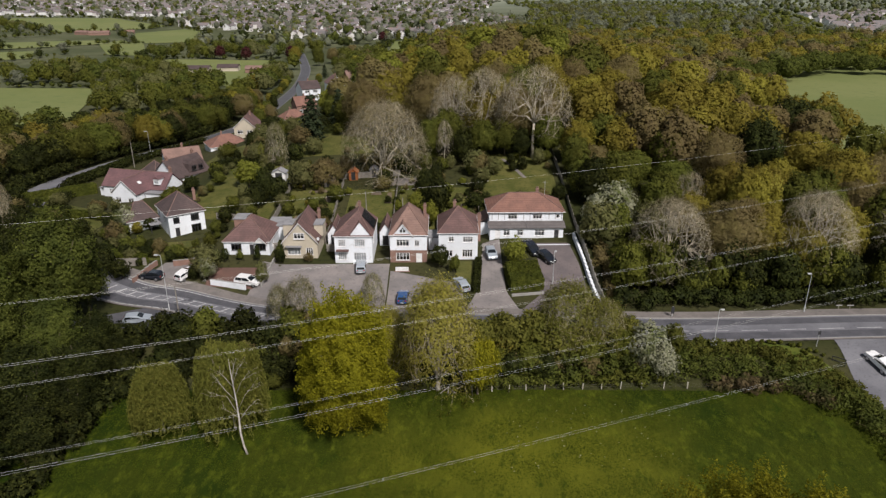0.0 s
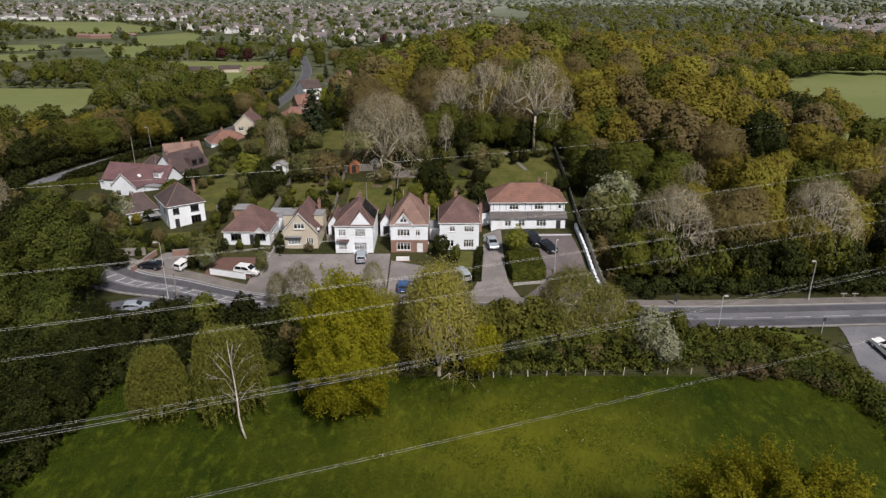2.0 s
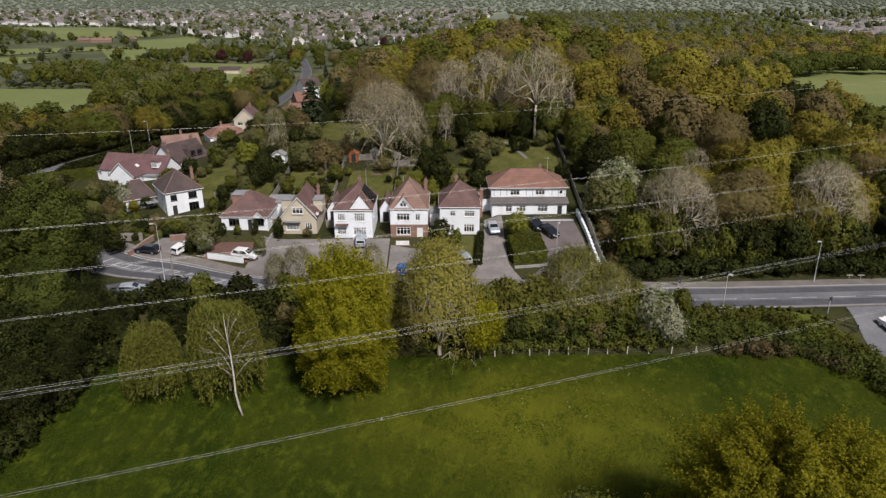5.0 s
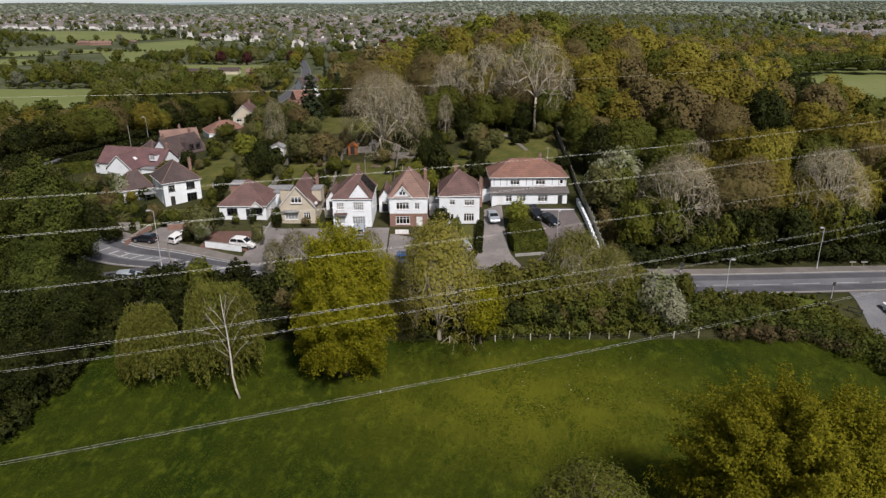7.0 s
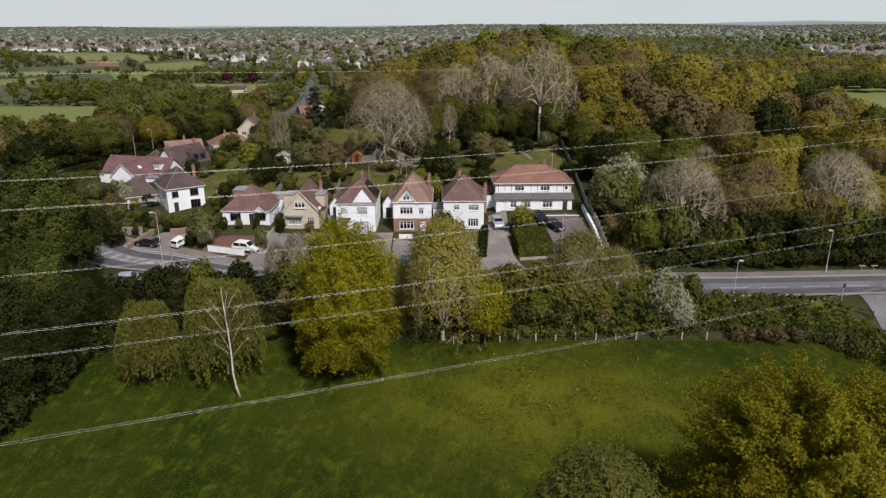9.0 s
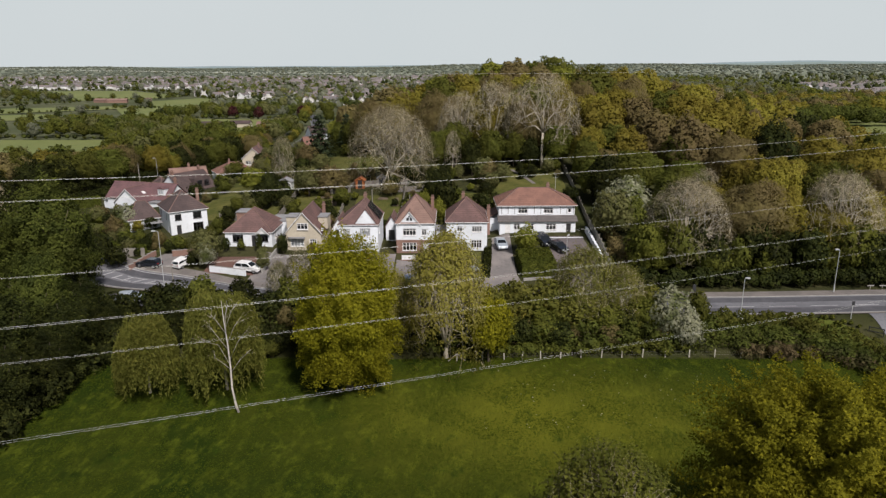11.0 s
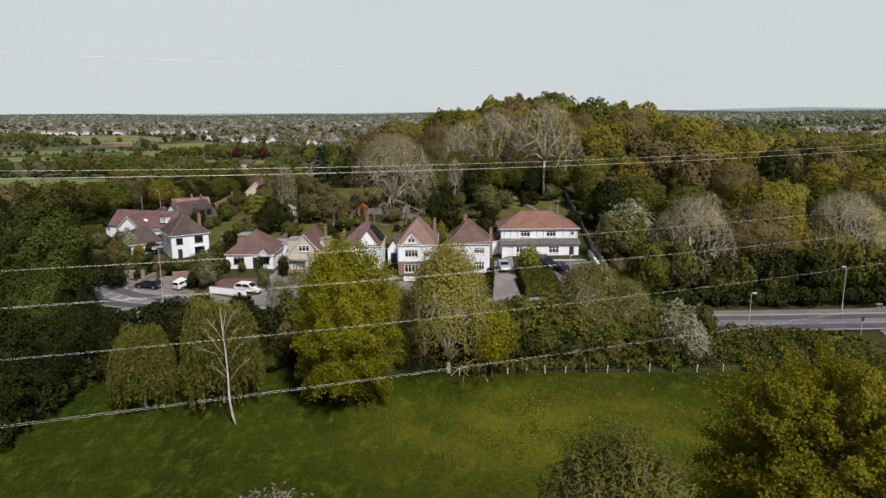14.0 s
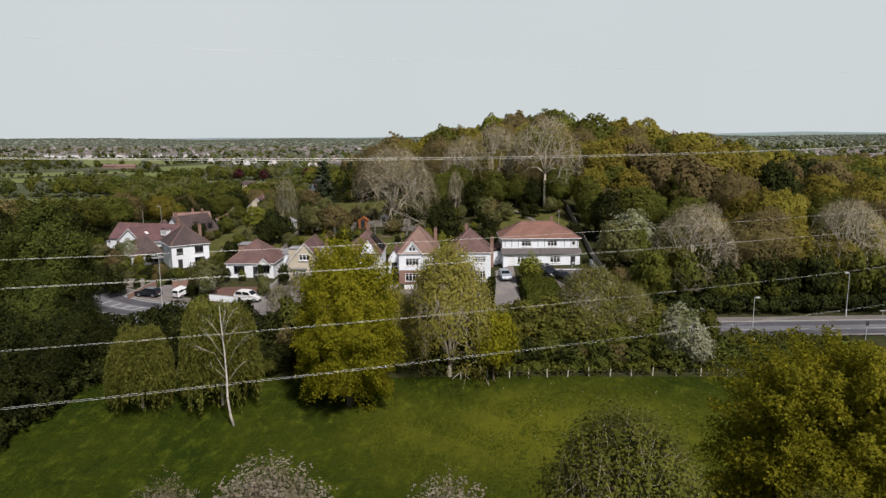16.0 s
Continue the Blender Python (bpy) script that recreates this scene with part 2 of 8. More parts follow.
M = {
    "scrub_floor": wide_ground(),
    "meadow": meadow_ground(),
    "pasture": surface("pasture_grass", (0.128, 0.150, 0.052), (0.155, 0.170, 0.064), (0.105, 0.130, 0.044), big=0.012, fine=0.2, bump=0.2, spec=0.1),
    "paving_dark": surface("brown_block_paving", (0.135, 0.112, 0.112), (0.105, 0.090, 0.092), (0.075, 0.064, 0.064), big=0.3, fine=2.2, bump=0.25),
    "verge_grass": surface("long_verge_grass", (0.055, 0.075, 0.012), (0.085, 0.095, 0.018), (0.035, 0.048, 0.008), big=0.4, fine=1.5, bump=0.8, dist=0.2, spec=0.08),
    "lawn": surface("garden_lawn", (0.058, 0.066, 0.016), (0.105, 0.100, 0.030), (0.030, 0.038, 0.010), big=0.3, fine=1.6, bump=0.9, dist=0.25, spread=0.2, spec=0.1),
    "earth": surface("bare_earth", (0.16, 0.12, 0.085), (0.11, 0.085, 0.06), (0.07, 0.06, 0.04), big=0.3, fine=2.0, bump=0.5, dist=0.1),
    "asphalt": surface("worn_asphalt", (0.116, 0.116, 0.130), (0.152, 0.152, 0.167), (0.078, 0.078, 0.088), big=0.16, fine=2.5, bump=0.15, rough=0.9),
    "asphalt_new": surface("dark_asphalt_lane", (0.058, 0.058, 0.067), (0.082, 0.082, 0.093), (0.042, 0.042, 0.048), big=0.3, fine=2.5, bump=0.15, rough=0.9),
    "drive": surface("drive_tarmac", (0.215, 0.192, 0.185), (0.15, 0.138, 0.136), (0.10, 0.092, 0.09), big=0.25, fine=1.8, bump=0.2),
    "paving": surface("pale_footway", (0.165, 0.147, 0.138), (0.125, 0.113, 0.106), (0.09, 0.082, 0.076), big=0.4, fine=2.0, bump=0.2),
    "road_paint": surface("worn_white_road_paint", (0.46, 0.46, 0.47), (0.34, 0.34, 0.35), (0.18, 0.18, 0.19), big=0.8, fine=3.0, bump=0.1),
    "kerb": surface("concrete_kerb", (0.30, 0.29, 0.275), (0.24, 0.23, 0.22), (0.16, 0.16, 0.15), big=0.5, fine=3, bump=0.2),
    "render": surface("white_painted_render", (0.70, 0.73, 0.78), (0.63, 0.66, 0.70), (0.54, 0.555, 0.58), big=0.25, fine=1.2, bump=0.15, rough=0.9),
    "pebble": surface("cream_pebbledash", (0.47, 0.42, 0.335), (0.41, 0.365, 0.29), (0.32, 0.28, 0.225), big=0.4, fine=6, bump=0.5, rough=0.95),
    "brick": surface("red_brick_wall", (0.25, 0.150, 0.118), (0.20, 0.12, 0.098), (0.14, 0.085, 0.072), big=0.8, fine=4, bump=0.3, course=0.075),
    "roof_brown": surface("plum_brown_clay_tiles", (0.148, 0.090, 0.084), (0.106, 0.068, 0.065), (0.062, 0.046, 0.045), big=0.5, fine=2.6, spec=0.12, bump=0.4, course=0.3, rough=0.8),
    "roof_rust": surface("russet_clay_tiles", (0.235, 0.150, 0.125), (0.175, 0.115, 0.098), (0.11, 0.078, 0.068), big=0.5, fine=2.6, spec=0.12, bump=0.4, course=0.3, rough=0.8),
    "roof_red": surface("red_clay_tiles", (0.220, 0.118, 0.092), (0.165, 0.092, 0.075), (0.105, 0.064, 0.055), big=0.5, fine=2.6, spec=0.12, bump=0.4, course=0.3, rough=0.8),
    "roof_dark": surface("dark_brown_tiles", (0.090, 0.066, 0.064), (0.066, 0.050, 0.050), (0.042, 0.034, 0.034), big=0.35, fine=2.2, spec=0.12, bump=0.4, course=0.3, rough=0.75),
    "roof_plum": surface("plum_clay_tiles", (0.155, 0.088, 0.092), (0.118, 0.070, 0.074), (0.07, 0.046, 0.05), big=0.5, fine=2.6, spec=0.12, bump=0.4, course=0.3, rough=0.8),
    "lead": surface("grey_flat_roof_felt", (0.24, 0.24, 0.25), (0.19, 0.19, 0.20), (0.13, 0.13, 0.14), big=0.5, fine=2, bump=0.15),
    "slate": surface("weathered_grey_tiles", (0.135, 0.122, 0.120), (0.105, 0.096, 0.096), (0.07, 0.064, 0.064), big=0.5, fine=2.6, spec=0.12, bump=0.4, course=0.3),
    "ridge": surface("weathered_ridge_tiles", (0.19, 0.115, 0.098), (0.14, 0.09, 0.08), (0.09, 0.062, 0.056), big=1.0, fine=3, bump=0.2),
    "white_trim": plain("white_upvc_trim", (0.72, 0.72, 0.73), 0.4),
    "net": plain("white_net_curtain", (0.62, 0.63, 0.66), 0.9, 0.0, 0.1),
    "dark_trim": plain("dark_window_frame", (0.035, 0.035, 0.038), 0.4),
    "grey_metal": plain("galvanised_steel", (0.55, 0.56, 0.57), 0.5, 0.3),
    "lamp_steel": plain("painted_lamp_steel", (0.40, 0.41, 0.42), 0.6, 0.0, 0.3),
    "wire": plain("aluminium_conductor", (0.60, 0.60, 0.57), 0.5, 0.3),
    "solar": plain("solar_panel_glass", (0.012, 0.013, 0.02), 0.15, 0.0, 0.6),
    "glass": glass("window_glass"),
    "car_glass": plain("tinted_car_glass", (0.012, 0.014, 0.016), 0.06, 0.0, 0.8),
    "car_white": plain("white_car_paint", (0.72, 0.72, 0.73), 0.4, 0.0, 0.5, 0.2),
    "car_silver": plain("silver_car_paint", (0.34, 0.38, 0.43), 0.45, 0.25, 0.4, 0.15),
    "car_blue": plain("blue_car_paint", (0.03, 0.09, 0.24), 0.25, 0.2, 0.5, 0.6),
    "car_dark": plain("dark_blue_black_car_paint", (0.012, 0.015, 0.022), 0.22, 0.1, 0.5, 0.7),
    "tyre": plain("black_tyre_rubber", (0.015, 0.015, 0.015), 0.9),
    "rim": plain("alloy_rim", (0.4, 0.4, 0.42), 0.35, 0.8),
    "lamp_lens": plain("clear_lamp_lens", (0.6, 0.6, 0.58), 0.2),
    "tail_lens": plain("red_lamp_lens", (0.3, 0.01, 0.01), 0.2),
    "fence_wood": surface("weathered_grey_timber", (0.25, 0.23, 0.205), (0.18, 0.165, 0.145), (0.10, 0.09, 0.08), big=0.8, fine=4, bump=0.3),
    "post_wood": surface("pale_timber_post", (0.46, 0.43, 0.37), (0.36, 0.33, 0.28), (0.2, 0.18, 0.15), big=1.5, fine=6, bump=0.3),
    "orange_wood": surface("orange_stained_timber", (0.36, 0.12, 0.04), (0.28, 0.10, 0.035), (0.16, 0.06, 0.03), big=0.8, fine=4, bump=0.3),
    "bark": surface("brown_bark", (0.10, 0.078, 0.055), (0.07, 0.058, 0.045), (0.04, 0.033, 0.025), big=0.6, fine=3, bump=0.7, dist=0.06),
    "bark_grey": surface("grey_bark", (0.42, 0.375, 0.30), (0.33, 0.295, 0.235), (0.19, 0.165, 0.13), big=0.5, fine=3, bump=0.5, dist=0.05),
    "bark_white": surface("white_birch_bark", (0.52, 0.48, 0.42), (0.38, 0.35, 0.31), (0.10, 0.09, 0.08), big=1.0, fine=2.5, bump=0.3),
    "leaf_yellow": foliage("fresh_yellow_green_leaves", (0.175, 0.172, 0.012), (0.36, 0.325, 0.022), (0.21, 0.20, 0.014), 0.06),
    "leaf_olive": foliage("olive_spring_leaves", (0.184, 0.158, 0.026), (0.280, 0.238, 0.042), (0.190, 0.165, 0.032), 0.26),
    "leaf_green": foliage("mid_green_leaves", (0.092, 0.100, 0.019), (0.165, 0.166, 0.032), (0.086, 0.094, 0.019), 0.28),
    "leaf_dark": foliage("dark_green_leaves", (0.024, 0.030, 0.007), (0.082, 0.088, 0.019), (0.016, 0.020, 0.005), 0.22, 0.3),
    "leaf_deep": foliage("deep_green_leaves", (0.038, 0.049, 0.011), (0.075, 0.082, 0.019), (0.017, 0.022, 0.007), 0.14, 0.3),
    "leaf_bright": foliage("opening_yellow_green_leaves", (0.26, 0.24, 0.05), (0.42, 0.385, 0.08), (0.24, 0.225, 0.05), 0.06),
    "leaf_lime": foliage("lime_green_spring_leaves", (0.180, 0.190, 0.030), (0.235, 0.235, 0.042), (0.140, 0.150, 0.026), 0.1),
    "leaf_fresh": foliage("fresh_hedgerow_leaves", (0.130, 0.140, 0.024), (0.185, 0.188, 0.036), (0.075, 0.085, 0.016), 0.12),
    "leaf_mid": foliage("fresh_mid_green_leaves", (0.092, 0.112, 0.022), (0.150, 0.162, 0.036), (0.048, 0.060, 0.014), 0.12),
    # horizon foliage, with distance haze put into its grey-green
    "leaf_hazed": foliage("haze_paled_horizon_trees", (0.19, 0.215, 0.175), (0.23, 0.25, 0.205), (0.16, 0.185, 0.145), 0.1),
    "leaf_grey": foliage("grey_green_young_leaves", (0.145, 0.145, 0.055), (0.195, 0.187, 0.075), (0.11, 0.115, 0.042), 0.15),
    "leaf_bud": foliage("brown_opening_buds", (0.175, 0.140, 0.062), (0.220, 0.176, 0.080), (0.155, 0.128, 0.048), 0.2),
    "leaf_oak": foliage("bright_olive_oak_leaves", (0.150, 0.144, 0.011), (0.295, 0.262, 0.018), (0.16, 0.152, 0.012), 0.05),
    "leaf_twig": foliage("grey_brown_twigs", (0.54, 0.475, 0.33), (0.40, 0.355, 0.25), (0.44, 0.385, 0.26), 0.12, 0.15),
    "leaf_haw": foliage("dull_olive_hawthorn_leaves", (0.150, 0.152, 0.030), (0.225, 0.210, 0.050), (0.105, 0.110, 0.024), 0.08),
    "leaf_willow": foliage("fine_hanging_birch_leaves", (0.150, 0.156, 0.032), (0.260, 0.250, 0.054), (0.140, 0.146, 0.030), 0.14),
    # distant foliage paled: haze is mixed into the leaf colour
    "leaf_far": foliage("haze_paled_distant_trees", (0.18, 0.192, 0.130), (0.245, 0.255, 0.185), (0.14, 0.155, 0.105), 0.3),
    "leaf_conifer": foliage("blue_green_needles", (0.026, 0.039, 0.018), (0.053, 0.063, 0.029), (0.021, 0.029, 0.014), 0.15, 0.1),
    "leaf_purple": foliage("dark_purple_leaves", (0.065, 0.019, 0.023), (0.106, 0.034, 0.032), (0.059, 0.024, 0.023), 0.15),
    "leaf_hedge": foliage("clipped_hedge_leaves", (0.090, 0.105, 0.018), (0.165, 0.168, 0.030), (0.070, 0.082, 0.015), 0.15),
    "blossom": foliage("white_blossom", (0.40, 0.40, 0.29), (0.22, 0.23, 0.12), (0.11, 0.13, 0.04), 0.05),
    "blossom_pink": foliage("pale_pink_blossom", (0.42, 0.365, 0.31), (0.30, 0.26, 0.20), (0.15, 0.13, 0.07), 0.05),
    "grass_blade": foliage("grass_blades", (0.044, 0.062, 0.005), (0.076, 0.088, 0.007), (0.050, 0.066, 0.006), 0.05),
    "dead_stem": foliage("dry_bramble_stems", (0.155, 0.118, 0.060), (0.105, 0.084, 0.042), (0.07, 0.075, 0.025), 0.1),
    "far_wall": surface("far_house_render", (0.64, 0.64, 0.65), (0.52, 0.50, 0.48), (0.38, 0.33, 0.30), big=0.05, fine=0.3, bump=0),
    # far tiles lightened, with distance haze put into the colour
    "far_roof": surface("far_house_tiles_hazed", (0.165, 0.140, 0.138), (0.125, 0.117, 0.120), (0.20, 0.120, 0.10), big=0.03, fine=0.2, bump=0),
}


# ---- mesh tools ----
class Shape:
    """Corners and faces gathered for one mesh."""

    def __init__(self):
        self.v, self.f = [], []

    def add(self, verts, faces, m=None):
        k = len(self.v)
        self.v += [tuple(m @ Vector(q)) for q in verts] if m is not None else [tuple(q) for q in verts]
        self.f += [tuple(i + k for i in q) for q in faces]
        return self

    def box(self, x0, x1, y0, y1, z0, z1, m=None):
        return self.add([(x0, y0, z0), (x1, y0, z0), (x1, y1, z0), (x0, y1, z0), (x0, y0, z1), (x1, y0, z1), (x1, y1, z1), (x0, y1, z1)],
                        [(0, 3, 2, 1), (4, 5, 6, 7), (0, 1, 5, 4), (1, 2, 6, 5), (2, 3, 7, 6), (3, 0, 4, 7)], m)

    def tube(self, pts, radii, sides=6, m=None):
        pts = [Vector(q) for q in pts]
        vs, fs = [], []
        for i, q in enumerate(pts):
            d = (pts[min(i + 1, len(pts) - 1)] - pts[max(i - 1, 0)]).normalized()
            a = d.orthogonal().normalized()
            b = d.cross(a)
            for j in range(sides):
                w = 2 * math.pi * j / sides
                vs.append(q + (a * math.cos(w) + b * math.sin(w)) * radii[i])
        for i in range(len(pts) - 1):
            for j in range(sides):
                k = (j + 1) % sides
                fs.append((i * sides + j, i * sides + k, (i + 1) * sides + k, (i + 1) * sides + j))
        fs.append(tuple(range(sides - 1, -1, -1)))
        fs.append(tuple((len(pts) - 1) * sides + j for j in range(sides)))
        return self.add(vs, fs, m)

    def mesh(self, name, material, smooth=False, weld=False):
        if weld:
            seen, to, keep = {}, [], []
            for q in self.v:
                key = tuple(round(c, 4) for c in q)
                if key not in seen:
                    seen[key] = len(keep)
                    keep.append(q)
                to.append(seen[key])
            self.v, self.f = keep, [tuple(to[i] for i in q) for q in self.f]
        me = bpy.data.meshes.new(name)
        me.from_pydata(self.v, [], self.f)
        me.materials.append(material)
        if smooth:
            me.polygons.foreach_set("use_smooth", [True] * len(me.polygons))
        return me


def part(name, shape, material, parent, label="", smooth=False, at=None, weld=False):
    me = shape if isinstance(shape, bpy.types.Mesh) else shape.mesh(name, material, smooth, weld)
    ob = new(name, me)
    ob.parent = parent
    if at is not None:
        ob.matrix_basis = at
    return tagged(ob, label)


def thing(name, at, label, category, group="", kind=""):
    ob = new(name)
    ob.empty_display_size = 0.3
    ob.matrix_basis = at
    return tagged(ob, label, category, group, kind)


# ---- the land ----
def step(a, b, v):
    k = np.clip((v - a) / (b - a), 0, 1)
    return k * k * (3 - 2 * k)


def land(x, y):
    """Height of the ground."""
    x, y = np.asarray(x, float), np.asarray(y, float)
    left = 1 - step(-80, -45, x)
    h = -4.3 + 1.3 * step(56, 78, y) + 2.2 * step(78.5, 87, y) + 1.5 * step(101, 113, y)
    h = h + 3.2 * step(117, 152, y) * (1 - left)
    h = h + 1.1 * step(107, 122, y) * step(6, 11, x) * (1 - step(27, 34, x))
    h = h + 0.9 * step(106, 115, y) * step(-48, -41, x) * (1 - step(-33, -29, x)) * (1 - step(125, 140, y))
    h = h - 2.2 * left * step(130, 190, y) - 3.0 * left * step(180, 260, y)
    h = h - (11.8 - 7.0 * left) * step(160, 320, y)
    wide = np.where(x > 37, 62.0, 76.0)
    deep = np.where(y > 255, 300.0, 72.0)
    h = h + 22.5 * np.exp(-((x - 37) / wide) ** 2 - ((y - 255) / deep) ** 2)
    far = np.hypot(x, y)
    h = h + 30 * step(1500, 4300, far) * (1 + 0.22 * np.sin(x / 520.0 + 0.6) + 0.12 * np.sin(x / 170.0 + 1.0))
    return h + 0.12 * np.sin(x / 7.0) * np.sin(y / 9.0) * (1 - step(82, 87, y) * (1 - step(125, 140, y)))


def g(x, y):
    return float(land(x, y))


def steps_between(stops):
    out = []
    for (a, b, d) in stops:
        out += list(np.arange(a, b, d))
    return np.array(out + [stops[-1][1]])


def sheet_grid(name, xs, ys, off, material):
    X, Y = np.meshgrid(xs, ys)
    Z = land(X, Y) + off
    me = bpy.data.meshes.new(name)
    nx, ny = len(xs), len(ys)
    i = np.arange(nx * ny).reshape(ny, nx)
    q = np.stack([i[:-1, :-1], i[:-1, 1:], i[1:, 1:], i[1:, :-1]], -1).reshape(-1, 4)
    me.from_pydata(np.stack([X, Y, Z], -1).reshape(-1, 3).tolist(), [], q.tolist())
    me.materials.append(material)
    me.polygons.foreach_set("use_smooth", [True] * len(me.polygons))
    return me


def resample(line, n):
    line = [Vector((*q, 0)) for q in line]
    lens = [0.0]
    for a, b in zip(line, line[1:]):
        lens.append(lens[-1] + (b - a).length)
    out = []
    for k in range(n + 1):
        s = lens[-1] * k / n
        for i in range(len(line) - 1):
            if s <= lens[i + 1] + 1e-6:
                w = (s - lens[i]) / max(lens[i + 1] - lens[i], 1e-6)
                out.append(line[i].lerp(line[i + 1], w))
                break
    return out


def sheet(name, edge_a, edge_b, off, material, n=0, m=0, label="", kind="structure", category="", group=""):
    """A sheet on the ground between two edge lines."""
    n = n or max(2, int(sum(math.dist(a, b) for a, b in zip(edge_a, edge_a[1:])) / 1.5))
    m = m or max(2, int(math.dist(edge_a[0], edge_b[0]) / 1.5))
    A, B = resample(edge_a, n), resample(edge_b, n)
    s = Shape()
    for i in range(n + 1):
        for j in range(m + 1):
            q = A[i].lerp(B[i], j / m)
            s.v.append((q.x, q.y, g(q.x, q.y) + off))
    for i in range(n):
        for j in range(m):
            k = i * (m + 1) + j
            s.f.append((k, k + 1, k + m + 2, k + m + 1))
    me = s.mesh(name, material, True)
    return tagged(new(name, me), label, category, group, kind)


def smooth_line(pts, n):
    """A rounded line through pts."""
    P = [Vector((*q, 0)) for q in pts]
    P = [P[0] * 2 - P[1]] + P + [P[-1] * 2 - P[-2]]
    out = []
    for i in range(1, len(P) - 2):
        for k in range(n):
            t = k / n
            a, b, c, d = P[i - 1:i + 3]
            q = 0.5 * ((2 * b) + (c - a) * t + (2 * a - 5 * b + 4 * c - d) * t * t + (3 * b - a - 3 * c + d) * t ** 3)
            out.append((q.x, q.y))
    return out + [tuple(P[-2][:2])]


def offset_line(line, d):
    out = []
    for i, q in enumerate(line):
        a, b = Vector(line[max(i - 1, 0)]), Vector(line[min(i + 1, len(line) - 1)])
        t = (b - a).normalized()
        out.append((q[0] - t.y * d, q[1] + t.x * d))
    return out


def along_line(name, line, d0, d1, off, material, label="", kind="structure", category="", group="", m=0):
    return sheet(name, offset_line(line, d0), offset_line(line, d1), off, material, n=len(line) * 2, m=m or max(1, int(abs(d1 - d0) / 1.2)), label=label, kind=kind, category=category, group=group)


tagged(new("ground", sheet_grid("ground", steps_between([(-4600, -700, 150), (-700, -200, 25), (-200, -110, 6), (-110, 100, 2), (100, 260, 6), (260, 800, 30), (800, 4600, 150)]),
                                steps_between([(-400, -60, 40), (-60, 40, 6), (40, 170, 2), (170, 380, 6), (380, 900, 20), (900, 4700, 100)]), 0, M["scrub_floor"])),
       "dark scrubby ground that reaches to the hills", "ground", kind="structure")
tagged(new("ground_meadow", sheet_grid("ground_meadow", np.arange(-56, 68.1, 2), np.arange(-6, 79.1, 2), 0.03, M["meadow"])), "rough green meadow with paler yellow patches", "meadow", kind="structure")

ROAD = smooth_line([(150, 91.5), (100, 92), (70, 92.2), (37, 90.9), (5, 92.4), (-14, 93.6), (-30, 95.7), (-44, 101.0), (-55, 104.5), (-72, 116), (-90, 138), (-101, 163), (-100, 186), (-95, 208), (-90, 235), (-82, 275), (-81, 325), (-82, 372), (-86, 418), (-97, 490), (-122, 600)], 8)
along_line("road_main", ROAD, -3.4, 3.4, 0.06, M["asphalt"], "grey worn two-lane asphalt road", category="road")
NEAR = [q for q in ROAD if q[1] < 112]
along_line("road_lane", [q for q in ROAD if q[1] > 236], -2.9, 2.9, 0.075, M["asphalt_new"], "darker asphalt strip along the far road", category="road")
along_line("road_lane", NEAR, 1.1, 3.0, 0.075, M["asphalt_new"], "darker resurfaced asphalt lane strip", category="road")
along_line("road_lane", NEAR, -3.0, -1.2, 0.075, M["asphalt_new"], "darker resurfaced asphalt lane strip", category="road")
along_line("pavement_far", NEAR, -3.55, -5.6, 0.14, M["paving"], "brownish worn footway beside the road", category="pavement")
along_line("pavement_near", NEAR, 3.55, 3.95, 0.14, M["paving"], "pale narrow verge edging beside the road", category="pavement")
for k, (a, b) in enumerate(((-3.55, -3.4), (3.4, 3.55))):
    line = NEAR
    s = Shape()
    A, B = offset_line(line, a), offset_line(line, b)
    for i in range(len(line) - 1):
        q = []
        for (x, y) in (A[i], B[i], B[i + 1], A[i + 1]):
            q.append((x, y, g(x, y)))
        s.add([(x, y, z - 0.1) for x, y, z in q] + [(x, y, z + 0.16) for x, y, z in q], [(4, 5, 6, 7), (0, 1, 5, 4), (2, 3, 7, 6), (1, 2, 6, 5), (3, 0, 4, 7)])
    tagged(new("kerb_line", s.mesh("kerb_line", M["kerb"])), "pale concrete kerb along the road", "kerb", kind="structure")
SIDE = smooth_line([(62.5, 92), (61.5, 84), (61, 75), (64, 60), (72, 40), (85, 10)], 6)
along_line("road_side", SIDE, -4.2, 4.2, 0.065, M["asphalt"], "grey asphalt side road at the junction", category="road")
LAYBY = smooth_line([(-40, 99), (-48, 94.5), (-58, 90), (-72, 86), (-90, 84)], 6)
along_line("road_branch", LAYBY, -3.6, 4.2, 0.055, M["asphalt_new"], "grey asphalt side road under dark trees", category="road")


def dashes(name, line, d, width, length, gap, label):
    pts = resample(line, int(sum(math.dist(a, b) for a, b in zip(line, line[1:])) / 0.5))
    pts = [(q.x, q.y) for q in pts]
    k, run = 0, max(1, int(length / 0.5))
    hop = run + max(0, int(gap / 0.5))
    while k + run < len(pts):
        seg = pts[k:k + run + 1]
        along_line(name, seg, d - width / 2, d + width / 2, 0.09, M["road_paint"], label, kind="", category="road marking", group="white road markings", m=1)
        k += hop


